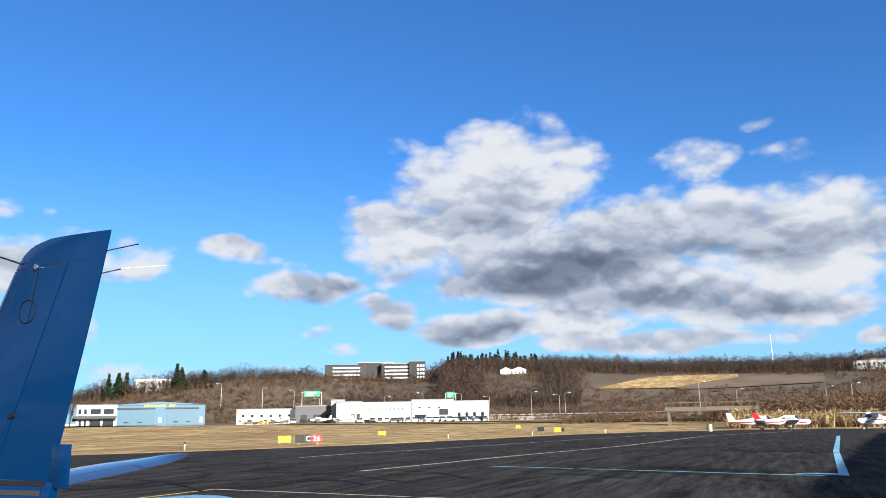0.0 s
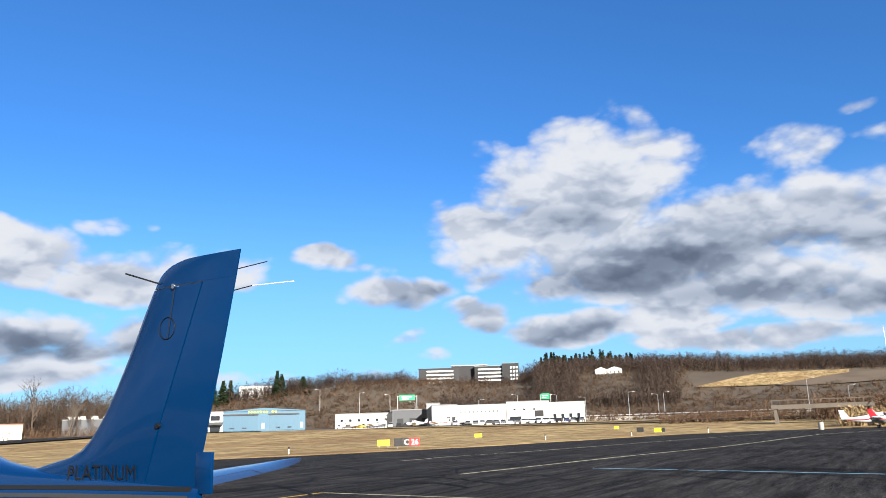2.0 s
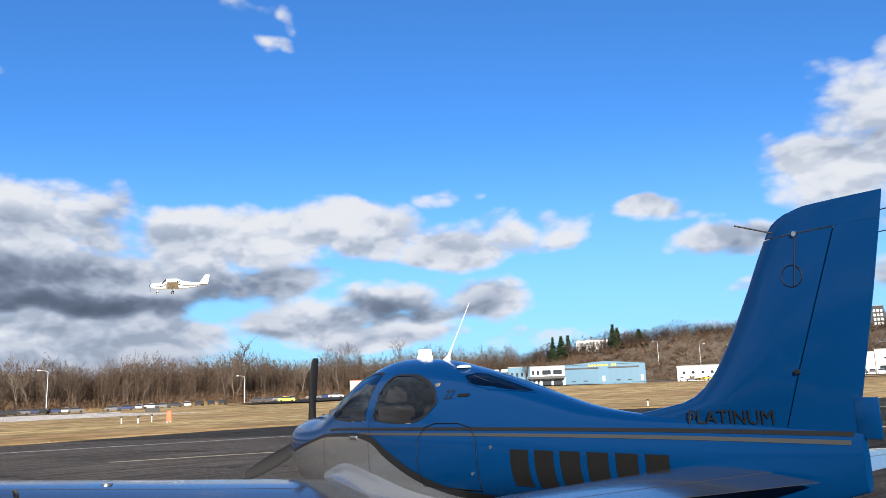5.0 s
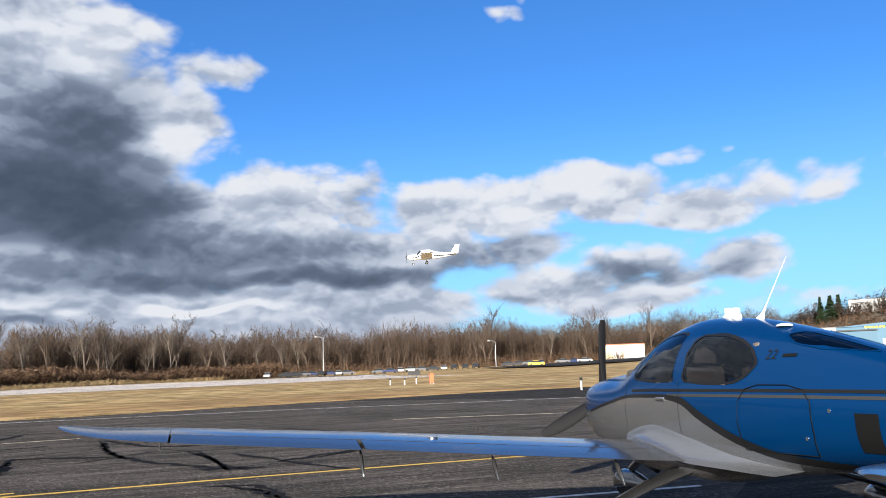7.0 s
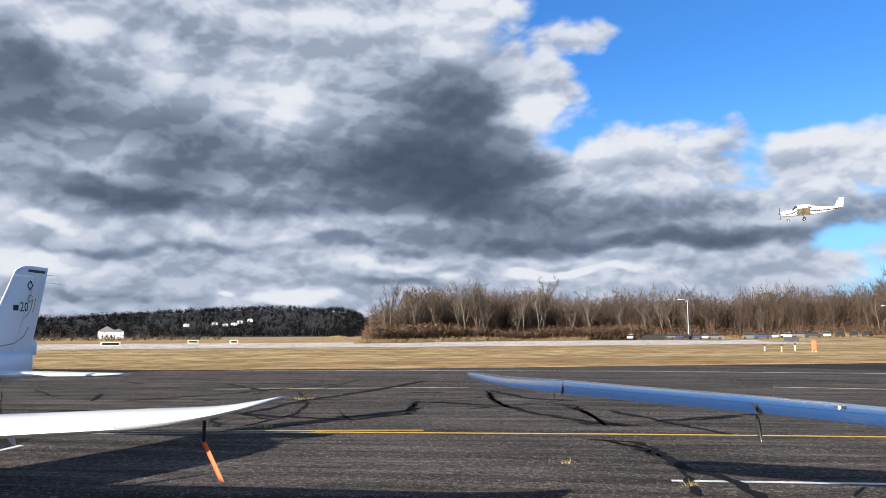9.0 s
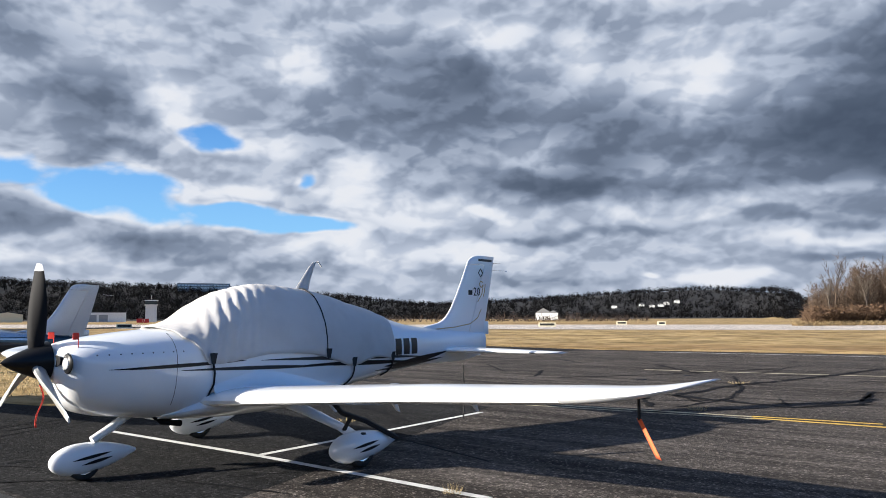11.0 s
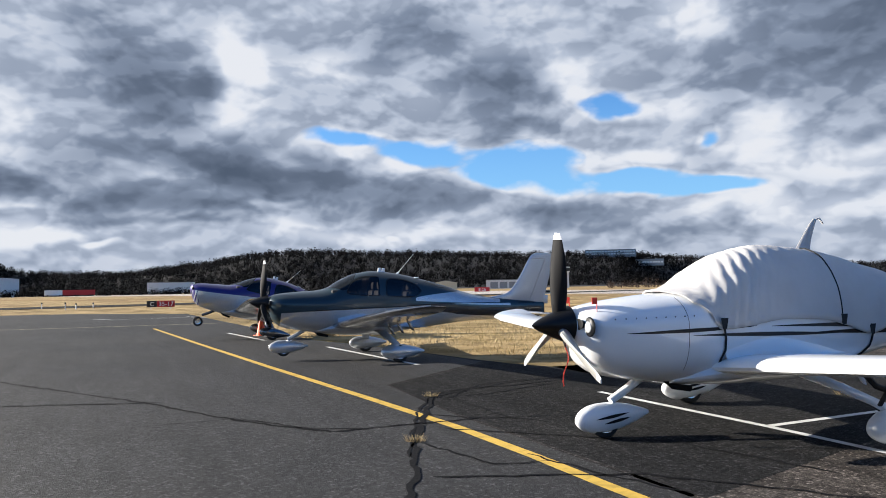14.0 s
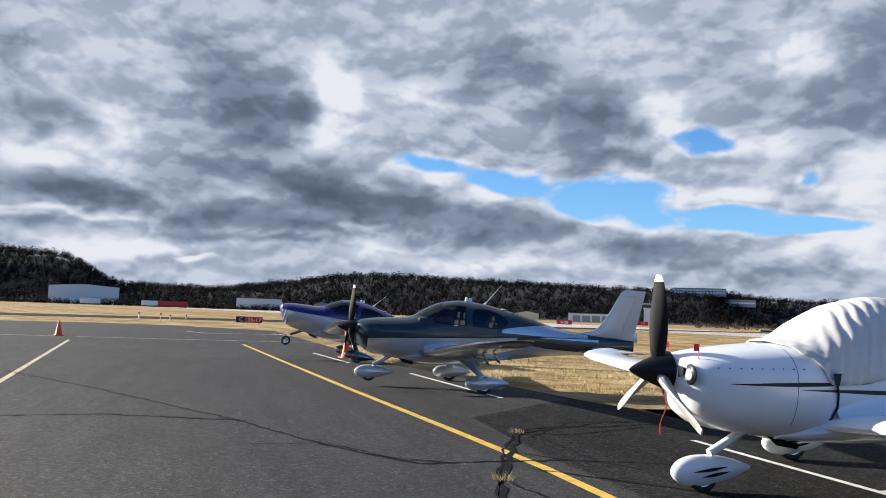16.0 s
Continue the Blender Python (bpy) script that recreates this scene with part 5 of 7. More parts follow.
# ---- ground and hills ----
EYE = (1.6, 1.2)
RIDGE_R = curve([-180, -100, -60, -30, -15, 5, 17, 24, 32, 40, 84, 90, 120, 128, 168, 180], [900, 900, 700, 640, 640, 640, 520, 450, 500, 600, 900, 1700, 1600, 1050, 1000, 900])
RIDGE_H = curve([-180, -100, -60, -30, -15, 4.2, 7, 13, 17, 24, 31, 36, 84, 88, 92, 98, 106, 112, 119, 127, 134, 141, 151, 157, 163, 168, 172, 180], [52, 20, 30, 34, 36, 43, 32.5, 30.5, 28.5, 20, 12, 1, 1, 48, 58, 50, 34, 28, 46, 38, 40, 42, 46, 32, 20, 22, 50, 52])


def land(x, y):
    dx, dy = x - EYE[0], y - EYE[1]
    r, az = math.hypot(dx, dy), math.degrees(math.atan2(-dx, dy))
    top, rr = RIDGE_H(az), RIDGE_R(az)
    start = 352.0 if -60 < az < 60 else 0.62 * rr
    u = min(max((r - start) / (rr - start), 0.0), 1.0)
    z = top * u * u * (3 - 2 * u)
    north = min(max((60 - abs(az)) / 25, 0.0), 1.0)
    v = min(max((r - 120) / 160, 0.0), 1.0)
    z += north * 2.6 * v * v * (3 - 2 * v)
    if u > 0.1:
        z += 2.5 * u * noise.noise(Vector((x * 0.012, y * 0.012, 3.0)))
    return z


bm = B()
radii = [0, 20, 45, 80, 110, 130, 160, 190, 220, 250, 280, 310, 340, 370, 400, 430, 460, 490, 520, 560, 600, 650, 720, 800, 900, 1000, 1150, 1300, 1450, 1600, 1750, 1900, 2300, 4500]
rows = []
for r in radii[1:]:
    rows.append([Vector((EYE[0] - r * math.sin(a), EYE[1] + r * math.cos(a), land(EYE[0] - r * math.sin(a), EYE[1] + r * math.cos(a)) - 0.03)) for a in np.arange(240) * 2 * math.pi / 240])
loft(bm, rows, caps=False)
c = bm.verts.new((EYE[0], EYE[1], -0.03))
bm.verts.ensure_lookup_table()
for i in range(240):
    bm.faces.new((c, bm.verts[i], bm.verts[(i + 1) % 240]))
for f in bm.faces:
    p = f.calc_center_median()
    dx, dy = p.x - EYE[0], p.y - EYE[1]
    az = math.degrees(math.atan2(-dx, dy))
    r = math.hypot(dx, dy)
    if abs(az) < 34 and r > 352 :
        f.material_index = 1
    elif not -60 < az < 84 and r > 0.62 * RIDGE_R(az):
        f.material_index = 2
solo("ground", bm, [M["grass"], M["hill_floor"], M["hill_floor_shaded"]], "dry winter grass rising to low hills", "ground", kind="structure")


def flat(name, pts, z, mat, label, category, kind="structure", follow=False):
    bm = B()
    bm.faces.new([bm.verts.new((x, y, z + (land(x, y) if follow else 0))) for x, y in pts])
    bmesh.ops.triangulate(bm, faces=bm.faces[:])
    return solo(name, bm, mat, label, category, kind=kind, smooth=False)


APRON = [(-46, -16), (-41.5, -7), (-39.3, 8), (-39, 31), (-36, 44), (-29, 53.7), (-20.5, 60.4), (-9.6, 74), (7.7, 107), (22, 122), (45, 126), (150, 126), (150, -72), (-5.8, -71.5), (-12, -72), (-18, -68.5), (-23, -58), (-13.3, -23.4), (-13.1, -20), (-12.2, -14.5), (-11.9, -12), (-11.2, -10.4), (-20, -12)]
flat("apron", APRON, 0.0, M["asphalt"], "cracked dark asphalt apron with sealed joints", "apron")
flat("apron_resurfaced", [(-5.0, -3.2), (-6.75, -9.0), (-8.0, -12.2), (-11.9, -14.0), (-13.1, -20), (-13.3, -23.4), (-23, -58), (-18, -68.5), (-12, -71.9), (60, -71.9), (60, -8), (2, -4)], 0.004, M["asphalt_new"], "smooth dark resurfaced asphalt", "apron")

# darker sheet laid in for the shade and missing sheen around the covered aircraft
flat("apron_patched", [(-5.5, -4.6), (-14.7, -4.6), (-15.5, -10.9), (-11.4, -10.2), (-12.1, -12.1), (-11.95, -13.8), (-8, -12.1), (-6.8, -9)], 0.0036, M["asphalt_dark"], "asphalt toned darker under the covered aircraft for its shade", "apron")
flat("apron_weathered", [(-4.4, -4.7), (-3, -2), (-3.6, 3), (-7, 10), (-11, 22), (-21, 31), (-38.4, 21), (-38.8, 5), (-40.6, -7), (-36, -13.5), (-20, -11.4), (-15.5, -10.9), (-14.6, -4.7)], 0.0018, M["asphalt_worn"], "weathered grey-brown asphalt with old cracks", "apron")


def band(name, pts, width, z, mat, label, category="road marking", follow=False, kind="structure", wob=0.0):
    """A painted line or a strip of road along points."""
    bm = B()
    rows = []
    pts = [Vector((x, y, 0)) for x, y in pts]
    fine = []
    for a, b in zip(pts, pts[1:]):
        n_ = max(int((b - a).length / (8.0 if width > 2 else 0.5)), 1)
        n_ = min(n_, 60)
        fine += [a + (b - a) * i / n_ for i in range(n_)]
    fine.append(pts[-1])
    for i, p in enumerate(fine):
        d = (fine[min(i + 1, len(fine) - 1)] - fine[max(i - 1, 0)]).normalized()
        side = Vector((-d.y, d.x, 0))
        h = width / 2 * (1 + wob * noise.noise(p * 3.1))
        row = []
        for k in (1, -1):
            q = p + side * h * k
            row.append(Vector((q.x, q.y, z + (land(q.x, q.y) if follow else 0))))
        rows.append(row)
    loft(bm, rows, close=False)
    for f in bm.faces:
        if f.normal.z < 0:
            f.normal_flip()
    return solo(name, bm, mat, label, category, kind=kind, smooth=False)


Y, W_, PALE = M["paint_yellow"], M["paint_white"], M["paint_pale"]
band("taxi_line", [(-12.9, -36.85), (-10.1, -25.2), (-8.13, -16.83), (-6.83, -11.1), (-6.17, -8.3), (-5.66, -6.57), (-5.27, -5.4), (-4.6, -3.2), (-3.6, 0.2)], 0.15, 0.009, Y, "solid yellow taxi line on asphalt", wob=0.05)
band("taxi_line", [(-5.85, -39.4), (-1.6, -20.2), (2.0, -4.0)], 0.13, 0.009, PALE, "worn yellow taxi line on asphalt", wob=0.1)
band("taxi_line", [(30, -57), (-3.6, -44.4), (-10.8, -41.5), (-17.8, -39.4)], 0.15, 0.009, PALE, "worn yellow line across the apron", wob=0.1)
for pts in ([(-15.2, -53.8), (-15.4, -50.6)], [(-15.2, -50.9), (-20.4, -50.2)], [(-20.4, -51.6), (-20.4, -48.5)]):
    band("stand_line", pts, 0.14, 0.009, W_, "white parking stand line on asphalt")
band("taxi_line", [(-14.5, 0.0), (-13.0, 5.4), (-10.0, 15.0), (-6.9, 23.4), (-0.2, 20.1), (5.0, 17.5)][:4], 0.14, 0.005, Y, "long yellow lead line between the stands", wob=0.06)
band("taxi_line", [(-14.75, 0.0), (-14.35, 1.9)], 0.12, 0.005, Y, "short double yellow line")
band("taxi_line", [(-15.9, -6.2), (-14.7, 0.0)], 0.11, 0.005, PALE, "faded double line between the stands", wob=0.3)
band("taxi_line", [(-15.6, -6.2), (-14.4, 0.0)], 0.07, 0.005, PALE, "faded double line between the stands", wob=0.3)
band("taxi_line", [(-26.3, -3.0), (-25.8, 0.2), (-25.2, 5.0)], 0.16, 0.005, PALE, "worn yellow line along the apron", wob=0.2)
band("taxi_line", [(-22.9, 14.2), (-19.4, 19.5), (-14.5, 27.5), (-10.4, 44.7)][:3], 0.2, 0.005, PALE, "worn yellow line along the apron", wob=0.2)
band("edge_line", [(-39.5, -4.0), (-37.7, 4.1), (-33.5, 15.0), (-29.1, 23.2), (-24, 34)], 0.14, 0.005, W_, "faded white edge line", wob=0.3)
band("taxi_line", [(-4.3, 31.2), (1.1, 42.6), (8.6, 56.6), (21, 86), (36, 106)], 0.22, 0.005, PALE, "worn yellow lead line on asphalt", wob=0.2)
band("taxi_line", [(-10.4, 44.7), (-8.6, 49.7), (-5.2, 54.4), (4, 72), (18, 98)], 0.2, 0.005, PALE, "worn yellow line near the grass", wob=0.3)
band("taxi_line", [(-6.9, 23.36), (-0.2, 20.1), (8, 16)], 0.12, 0.005, PALE, "worn yellow line across the stands", wob=0.2)
band("stand_line", [(-9.05, 3.96), (-8.39, 6.18), (-7.16, 9.1)], 0.11, 0.005, W_, "white stand line under the wing")
band("stand_line", [(-8.2, 6.6), (-5.4, 5.5)], 0.11, 0.005, W_, "white stand line under the aircraft")
band("stand_line", [(-9.75, -9.0), (-8.7, -5.69), (-7.5, -2.4)], 0.11, 0.005, W_, "white stand line before the main wheels")
band("stand_line", [(-8.75, -5.75), (-13.8, -4.5)], 0.11, 0.005, W_, "white stand line towards the tail")
band("stand_line", [(-12.0, -20.6), (-10.5, -14.5)], 0.13, 0.012, W_, "white stand line before the main wheels")
band("stand_line", [(-13.4, -30.2), (-12.2, -24.8)], 0.13, 0.012, W_, "white stand line before the main wheels")
blue_line = [[(30.7, 77.3), (17.4, 43.0), (11.1, 25.9)], [(11.1, 26.0), (9.8, 26.6), (3.8, 31.1), (0.5, 33.5)]]
band("stand_line", blue_line[0], 0.28, 0.005, M["paint_blue"], "pale blue painted line on asphalt", wob=0.1)
band("stand_line", blue_line[1], 0.16, 0.005, M["paint_blue"], "pale blue painted line on asphalt", wob=0.3)
band("stand_line", [(10.2, 27.2), (11.4, 26.6)], 0.6, 0.006, M["paint_blue"], "pale blue painted patch on asphalt")

# sealed cracks
rng = random.Random(4)


def crack(pts, width, mat="tar"):
    """A crooked line of tar or an open crack."""
    fine = []
    for (x0, y0), (x1, y1) in zip(pts, pts[1:]):
        n_ = max(int(math.hypot(x1 - x0, y1 - y0) / (0.14 if width < 0.1 else 0.2)), 2)
        for i in range(n_):
            u = i / n_
            j = (0.035 if width < 0.1 else 0.07) if 0 < i else 0.0
            fine.append((x0 + (x1 - x0) * u + rng.uniform(-j, j), y0 + (y1 - y0) * u + rng.uniform(-j, j)))
    fine.append(pts[-1])
    bm = B()
    rows = []
    for i, (x, y) in enumerate(fine):
        x0, y0 = fine[max(i - 1, 0)]
        x1, y1 = fine[min(i + 1, len(fine) - 1)]
        d = Vector((x1 - x0, y1 - y0, 0)).normalized()
        h = width * rng.uniform(0.25, 0.75) * (0.3 if i in (0, len(fine) - 1) else 1)
        rows.append([Vector((x - d.y * h, y + d.x * h, 0.011)), Vector((x + d.y * h, y - d.x * h, 0.011))])
    loft(bm, rows, close=False)
    for f in bm.faces:
        if f.normal.z < 0:
            f.normal_flip()
    solo("sealed_crack", bm, M[mat], "black tar seal over a crack in the asphalt", "crack", kind="structure", smooth=False)


for pts, w in (([(-23.5, 5.3), (-20.5, 5.6), (-19.5, 6.6)], 0.22), ([(-20.3, 2.6), (-18.5, 4.5), (-16.9, 4.6), (-14.6, 5.3)], 0.16), ([(-14.8, 4.9), (-14.2, 5.9)], 0.3),
               ([(-12.6, 4.2), (-12.0, 4.9), (-10.6, 4.7), (-9.7, 4.5), (-9.0, 4.6), (-7.6, 4.4)], 0.13), ([(-29, 4.2), (-25.5, 2.4), (-22.5, 0.7), (-21.4, -0.1), (-18, -1.5), (-16.3, 0.7)], 0.2),
               ([(-16.3, 0.7), (-17.2, 2.0), (-20.2, 2.6)], 0.14), ([(-28, 1), (-24, -2.5), (-22, -5)], 0.14), ([(-16.6, -9.5), (-12.2, -5.2)], 0.08), ([(-20, -6), (-18.5, -2)], 0.12),
               ([(-7.6, -10.5), (-6.3, -9.1), (-5.3, -8.0), (-4.2, -6.6), (-3.0, -5.4)], 0.07), ([(-7.6, -10.5), (-9.8, -10.9), (-11.4, -10.6)], 0.05), ([(-4.4, -13.0), (-2.5, -14.5), (1, -15)], 0.05),
               ([(-6.0, -8.3), (-7.2, -6.0), (-7.0, -4.2)], 0.04), ([(-4.4, -6.6), (-5.8, -5.4), (-6.4, -3.6)], 0.035)):
    crack(pts, w)
for pts, w in (
    ([(-1.85, -23.24), (-3.2, -18.12), (-4.21, -13.13), (-4.5, -10.58), (-4.93, -9.1), (-6.83, -8.55)], 0.05),
    ([(-3.48, -11.08), (-4.45, -10.83), (-4.67, -10.29)], 0.03),
    ([(-4.73, -7.36), (-6.4, -9.36), (-7.47, -10.43), (-8.31, -10.11), (-9.95, -10.24), (-11.97, -10.44)], 0.035),
    ([(-6.47, -9.33), (-6.76, -8.58), (-7.72, -7.89), (-8.71, -7.15)], 0.03),
    ([(-7.54, -10.13), (-9.11, -11.08), (-10.58, -10.92)], 0.03),
    ([(-4.58, -10.77), (-4.86, -9.52), (-5.3, -8.95)], 0.03),
    ([(-7.64, -10.72), (-8.69, -10.81), (-9.53, -10.51), (-10.62, -10.5)], 0.05),
    ([(-7.68, -10.08), (-7.07, -8.26), (-7.23, -7.61)], 0.03),
    ([(-5.28, -7.82), (-5.13, -6.6), (-5.63, -6.28)], 0.035),
    ([(-5.68, -6.67), (-5.53, -5.58), (-5.55, -4.8)], 0.04),
    ([(-12.43, 4.48), (-11.75, 4.67), (-10.42, 4.57), (-9.41, 4.29), (-8.17, 3.84)], 0.102),
    ([(-19.4, 5.64), (-18.05, 6.04), (-15.13, 5.45), (-13.97, 5.54)], 0.060),
    ([(-17.78, 5.94), (-15.62, 5.59), (-14.21, 5.26)], 0.102),
    ([(-23.55, 5.17), (-20.0, 4.56), (-17.86, 4.43)], 0.120),
    ([(-15.68, -1.3), (-17.57, -0.4), (-20.28, -0.09), (-24.22, -0.32)], 0.084),
    ([(-21.48, -0.09), (-20.46, 1.24), (-20.06, 2.91), (-20.35, 4.57)], 0.060),
    ([(-25.27, 0.36), (-30.53, 1.96)], 0.060),
    ([(-17.96, 0.57), (-16.2, 0.72), (-17.88, 2.05), (-20.12, 2.63)], 0.072),
    ([(-18.96, -3.74), (-16.75, -1.71), (-17.46, 0.07)], 0.06),
    ([(-18.4, 5.86), (-16.12, 5.68), (-14.4, 5.27), (-14.2, 5.61)], 0.096),
    ([(-22.81, 5.06), (-20.15, 4.58), (-18.18, 4.47)], 0.120),
    ([(-12.38, 4.46), (-11.8, 4.55), (-11.43, 4.74), (-10.79, 4.54)], 0.084),
    ([(-20.81, 2.47), (-20.83, 3.38), (-21.06, 4.66)], 0.08),
):
    crack(pts, w)
for i in range(190):
    x, y = rng.uniform(-18, 26), rng.uniform(14, 100)
    a = radians(rng.choice((112, 112, 20)) + rng.uniform(-14, 14))
    ln = rng.uniform(3, 11)
    if y > 60 and x < 0:
        continue
    crack([(x, y), (x + ln * 0.5 * math.cos(a), y + ln * 0.5 * math.sin(a)), (x + ln * math.cos(a + 0.2), y + ln * math.sin(a + 0.2))], rng.uniform(0.07, 0.22))
for i in range(24):
    x, y = rng.uniform(-34, -12), rng.uniform(-9, 20)
    a = radians(rng.choice((110, 110, 20)) + rng.uniform(-16, 16))
    ln = rng.uniform(1.5, 5)
    crack([(x, y), (x + ln * math.cos(a), y + ln * math.sin(a))], rng.uniform(0.05, 0.17))

# runway and taxiways in the grass
band("runway", [(-147, -500), (-147, 94)], 75, 0.012, M["runway"], "pale concrete runway", "runway")
band("runway", [(-150, 130), (-152, 330)], 34, 0.3, M["asphalt"], "dark asphalt runway", "runway", follow=True)
band("runway", [(-147, 94), (-147, 130)], 70, 0.014, M["asphalt"], "dark asphalt runway end", "runway")
band("taxiway", [(-160, 262), (-60, 232), (0, 214), (60, 200), (110, 190)], 11, 0.4, M["asphalt"], "dark asphalt taxiway through grass", "taxiway", follow=True)
band("taxiway", [(-320, 40), (-210, 90), (-150, 112), (-120, 120)], 12, 0.016, M["asphalt"], "dark asphalt taxiway", "taxiway")
band("runway_marking", [(-175, 100), (-120, 104)], 9, 0.022, M["paint_white"], "white painted block at the runway end", "runway marking")
band("taxiway", [(-260, -130), (-120, -112), (-40, -104), (60, -100)], 14, 0.014, M["asphalt"], "dark asphalt taxiway", "taxiway")

# tufts of dead grass
def tuft(bm, x, y, r, n_, h=0.16, z=0.0):
    for i in range(n_):
        a, d = rng.uniform(0, 6.283), r * rng.random() ** 0.6
        px, py = x + d * math.cos(a), y + d * math.sin(a)
        lean = rng.uniform(0.2, 0.9) * h
        w = rng.uniform(0.0015, 0.004)
        t = rng.uniform(0, 6.283)
        p = [bm.verts.new((px - w * math.sin(t), py + w * math.cos(t), z)), bm.verts.new((px + w * math.sin(t), py - w * math.cos(t), z)), bm.verts.new((px + lean * math.cos(a), py + lean * math.sin(a), z + h * rng.uniform(0.4, 1.0)))]
        bm.faces.new(p)


M["straw"] = material("dry_straw", (0.42, 0.32, 0.16), 0.9, vary=0.3, scale=8)
for x, y, r, n_ in ((-5.29, -7.98, 0.1, 120), (-7.6, -10.53, 0.1, 90), (-15.4, -0.9, 0.16, 90), (-7.6, -2.8, 0.09, 60), (-10.4, 3.2, 0.08, 26), (-8.7, 4.0, 0.08, 30), (-11.9, -6.2, 0.15, 60), (-21.6, -0.2, 0.25, 70)):
    bm = B()
    tuft(bm, x, y, r, n_, 0.1)
    solo("grass_tuft", bm, M["straw"], "dry straw-coloured weed tuft in a crack", "grass tuft", kind="stuff")
bm = B()
for i in range(42000):
    x, y = rng.uniform(-34, -11), rng.uniform(-62, -10)
    if (x > -12.6 + (y + 12) * 0.02 and y > -20) or x > -13.3 - (max(-y - 23.4, 0)) * 0.28 or y > -12.6 + (x + 20) * -0.12:
        continue
    t = rng.uniform(0, 6.283)
    w, h = rng.uniform(0.005, 0.014), rng.uniform(0.02, 0.07)
    lean = rng.uniform(-0.1, 0.1)
    p = [bm.verts.new((x - w * math.sin(t), y + w * math.cos(t), -0.03)), bm.verts.new((x + w * math.sin(t), y - w * math.cos(t), -0.03)), bm.verts.new((x + lean, y + lean * 0.5, h))]
    bm.faces.new(p)
solo("grass_blades", bm, M["straw"], "dry mown grass beside the stands", "grass", kind="stuff", smooth=False)
bm = B()
edge = [Vector((x, y, 0)) for x, y in ((-50, -22), (-46, -16), (-41.5, -7), (-39.3, 8), (-39, 31), (-36, 44), (-29, 53.7), (-20.5, 60.4), (-9.6, 74), (7.7, 107), (22, 122))]
for a, b in zip(edge, edge[1:]):
    for i in range(int((b - a).length * 70)):
        q = a + (b - a) * rng.random()
        d = (b - a).normalized()
        off = rng.random() ** 1.5 * 3.0 + rng.uniform(-0.2, 0)
        x, y = q.x - d.y * off, q.y + d.x * off
        t = rng.uniform(0, 6.283)
        w, h = rng.uniform(0.015, 0.04), rng.uniform(0.0, 0.05)
        p = [bm.verts.new((x - w * math.sin(t), y + w * math.cos(t), -0.03)), bm.verts.new((x + w * math.sin(t), y - w * math.cos(t), -0.03)), bm.verts.new((x + rng.uniform(-0.1, 0.1), y, h))]
        bm.faces.new(p)
solo("grass_edge", bm, M["grass"], "ragged dry grass along the asphalt edge", "grass", kind="stuff", smooth=False)
FLY_AZ, FLY_Z = 55.8, 16.0
# ---- trees ----
def bark(name, base, tone=0.5):
    m = bpy.data.materials.new(name)
    m.use_nodes = True
    n = Net(m.node_tree)
    p = n.add("ShaderNodeTexCoord").outputs["Object"]
    g = n.noise(p, 3.0, 4.0)
    isl = n.add("ShaderNodeNewGeometry").outputs["Random Per Island"]
    ob = n.add("ShaderNodeObjectInfo").outputs["Random"]
    col = n.mix(g, tuple(c * 0.7 for c in base), tuple(c * 1.3 for c in base))
    col = n.mix(1.0, col, n.ramp(isl, [(0.0, 1 - tone), (1.0, 1.0)]), "MULTIPLY")
    col = n.mix(1.0, col, n.ramp(ob, [(0.0, 0.65), (1.0, 1.0)]), "MULTIPLY")
    b = n.add("ShaderNodeBsdfPrincipled", {"Base Color": col, "Roughness": 0.9, "Specular IOR Level": 0.1})
    n.add("ShaderNodeOutputMaterial", (b.outputs[0],))
    return m


M["bark"] = bark("grey_bark", (0.12, 0.09, 0.07))
M["bark_pale"] = bark("pale_bark", (0.16, 0.132, 0.108), 0.3)
M["twig"] = bark("brown_twigs", (0.13, 0.092, 0.067))
M["shrub"] = bark("rusty_shrub", (0.18, 0.112, 0.07))
M["reed"] = bark("tan_reeds", (0.5, 0.36, 0.19), 0.4)
M["pine"] = bark("dark_pine", (0.03, 0.05, 0.022))
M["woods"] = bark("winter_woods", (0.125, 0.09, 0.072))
# southern and western growth: cloud shade and backlight are put into this colour
M["woods_shaded"] = bark("shaded_winter_woods", (0.0078, 0.0074, 0.0082), 0.15)


def sliver(bm, a, b, w):
    """A thin twig as two crossed blades."""
    d = (b - a).normalized()
    s = d.orthogonal().normalized() * w
    t = d.cross(s)
    for k in (s, t):
        bm.faces.new([bm.verts.new(a - k), bm.verts.new(a + k), bm.verts.new(b)])


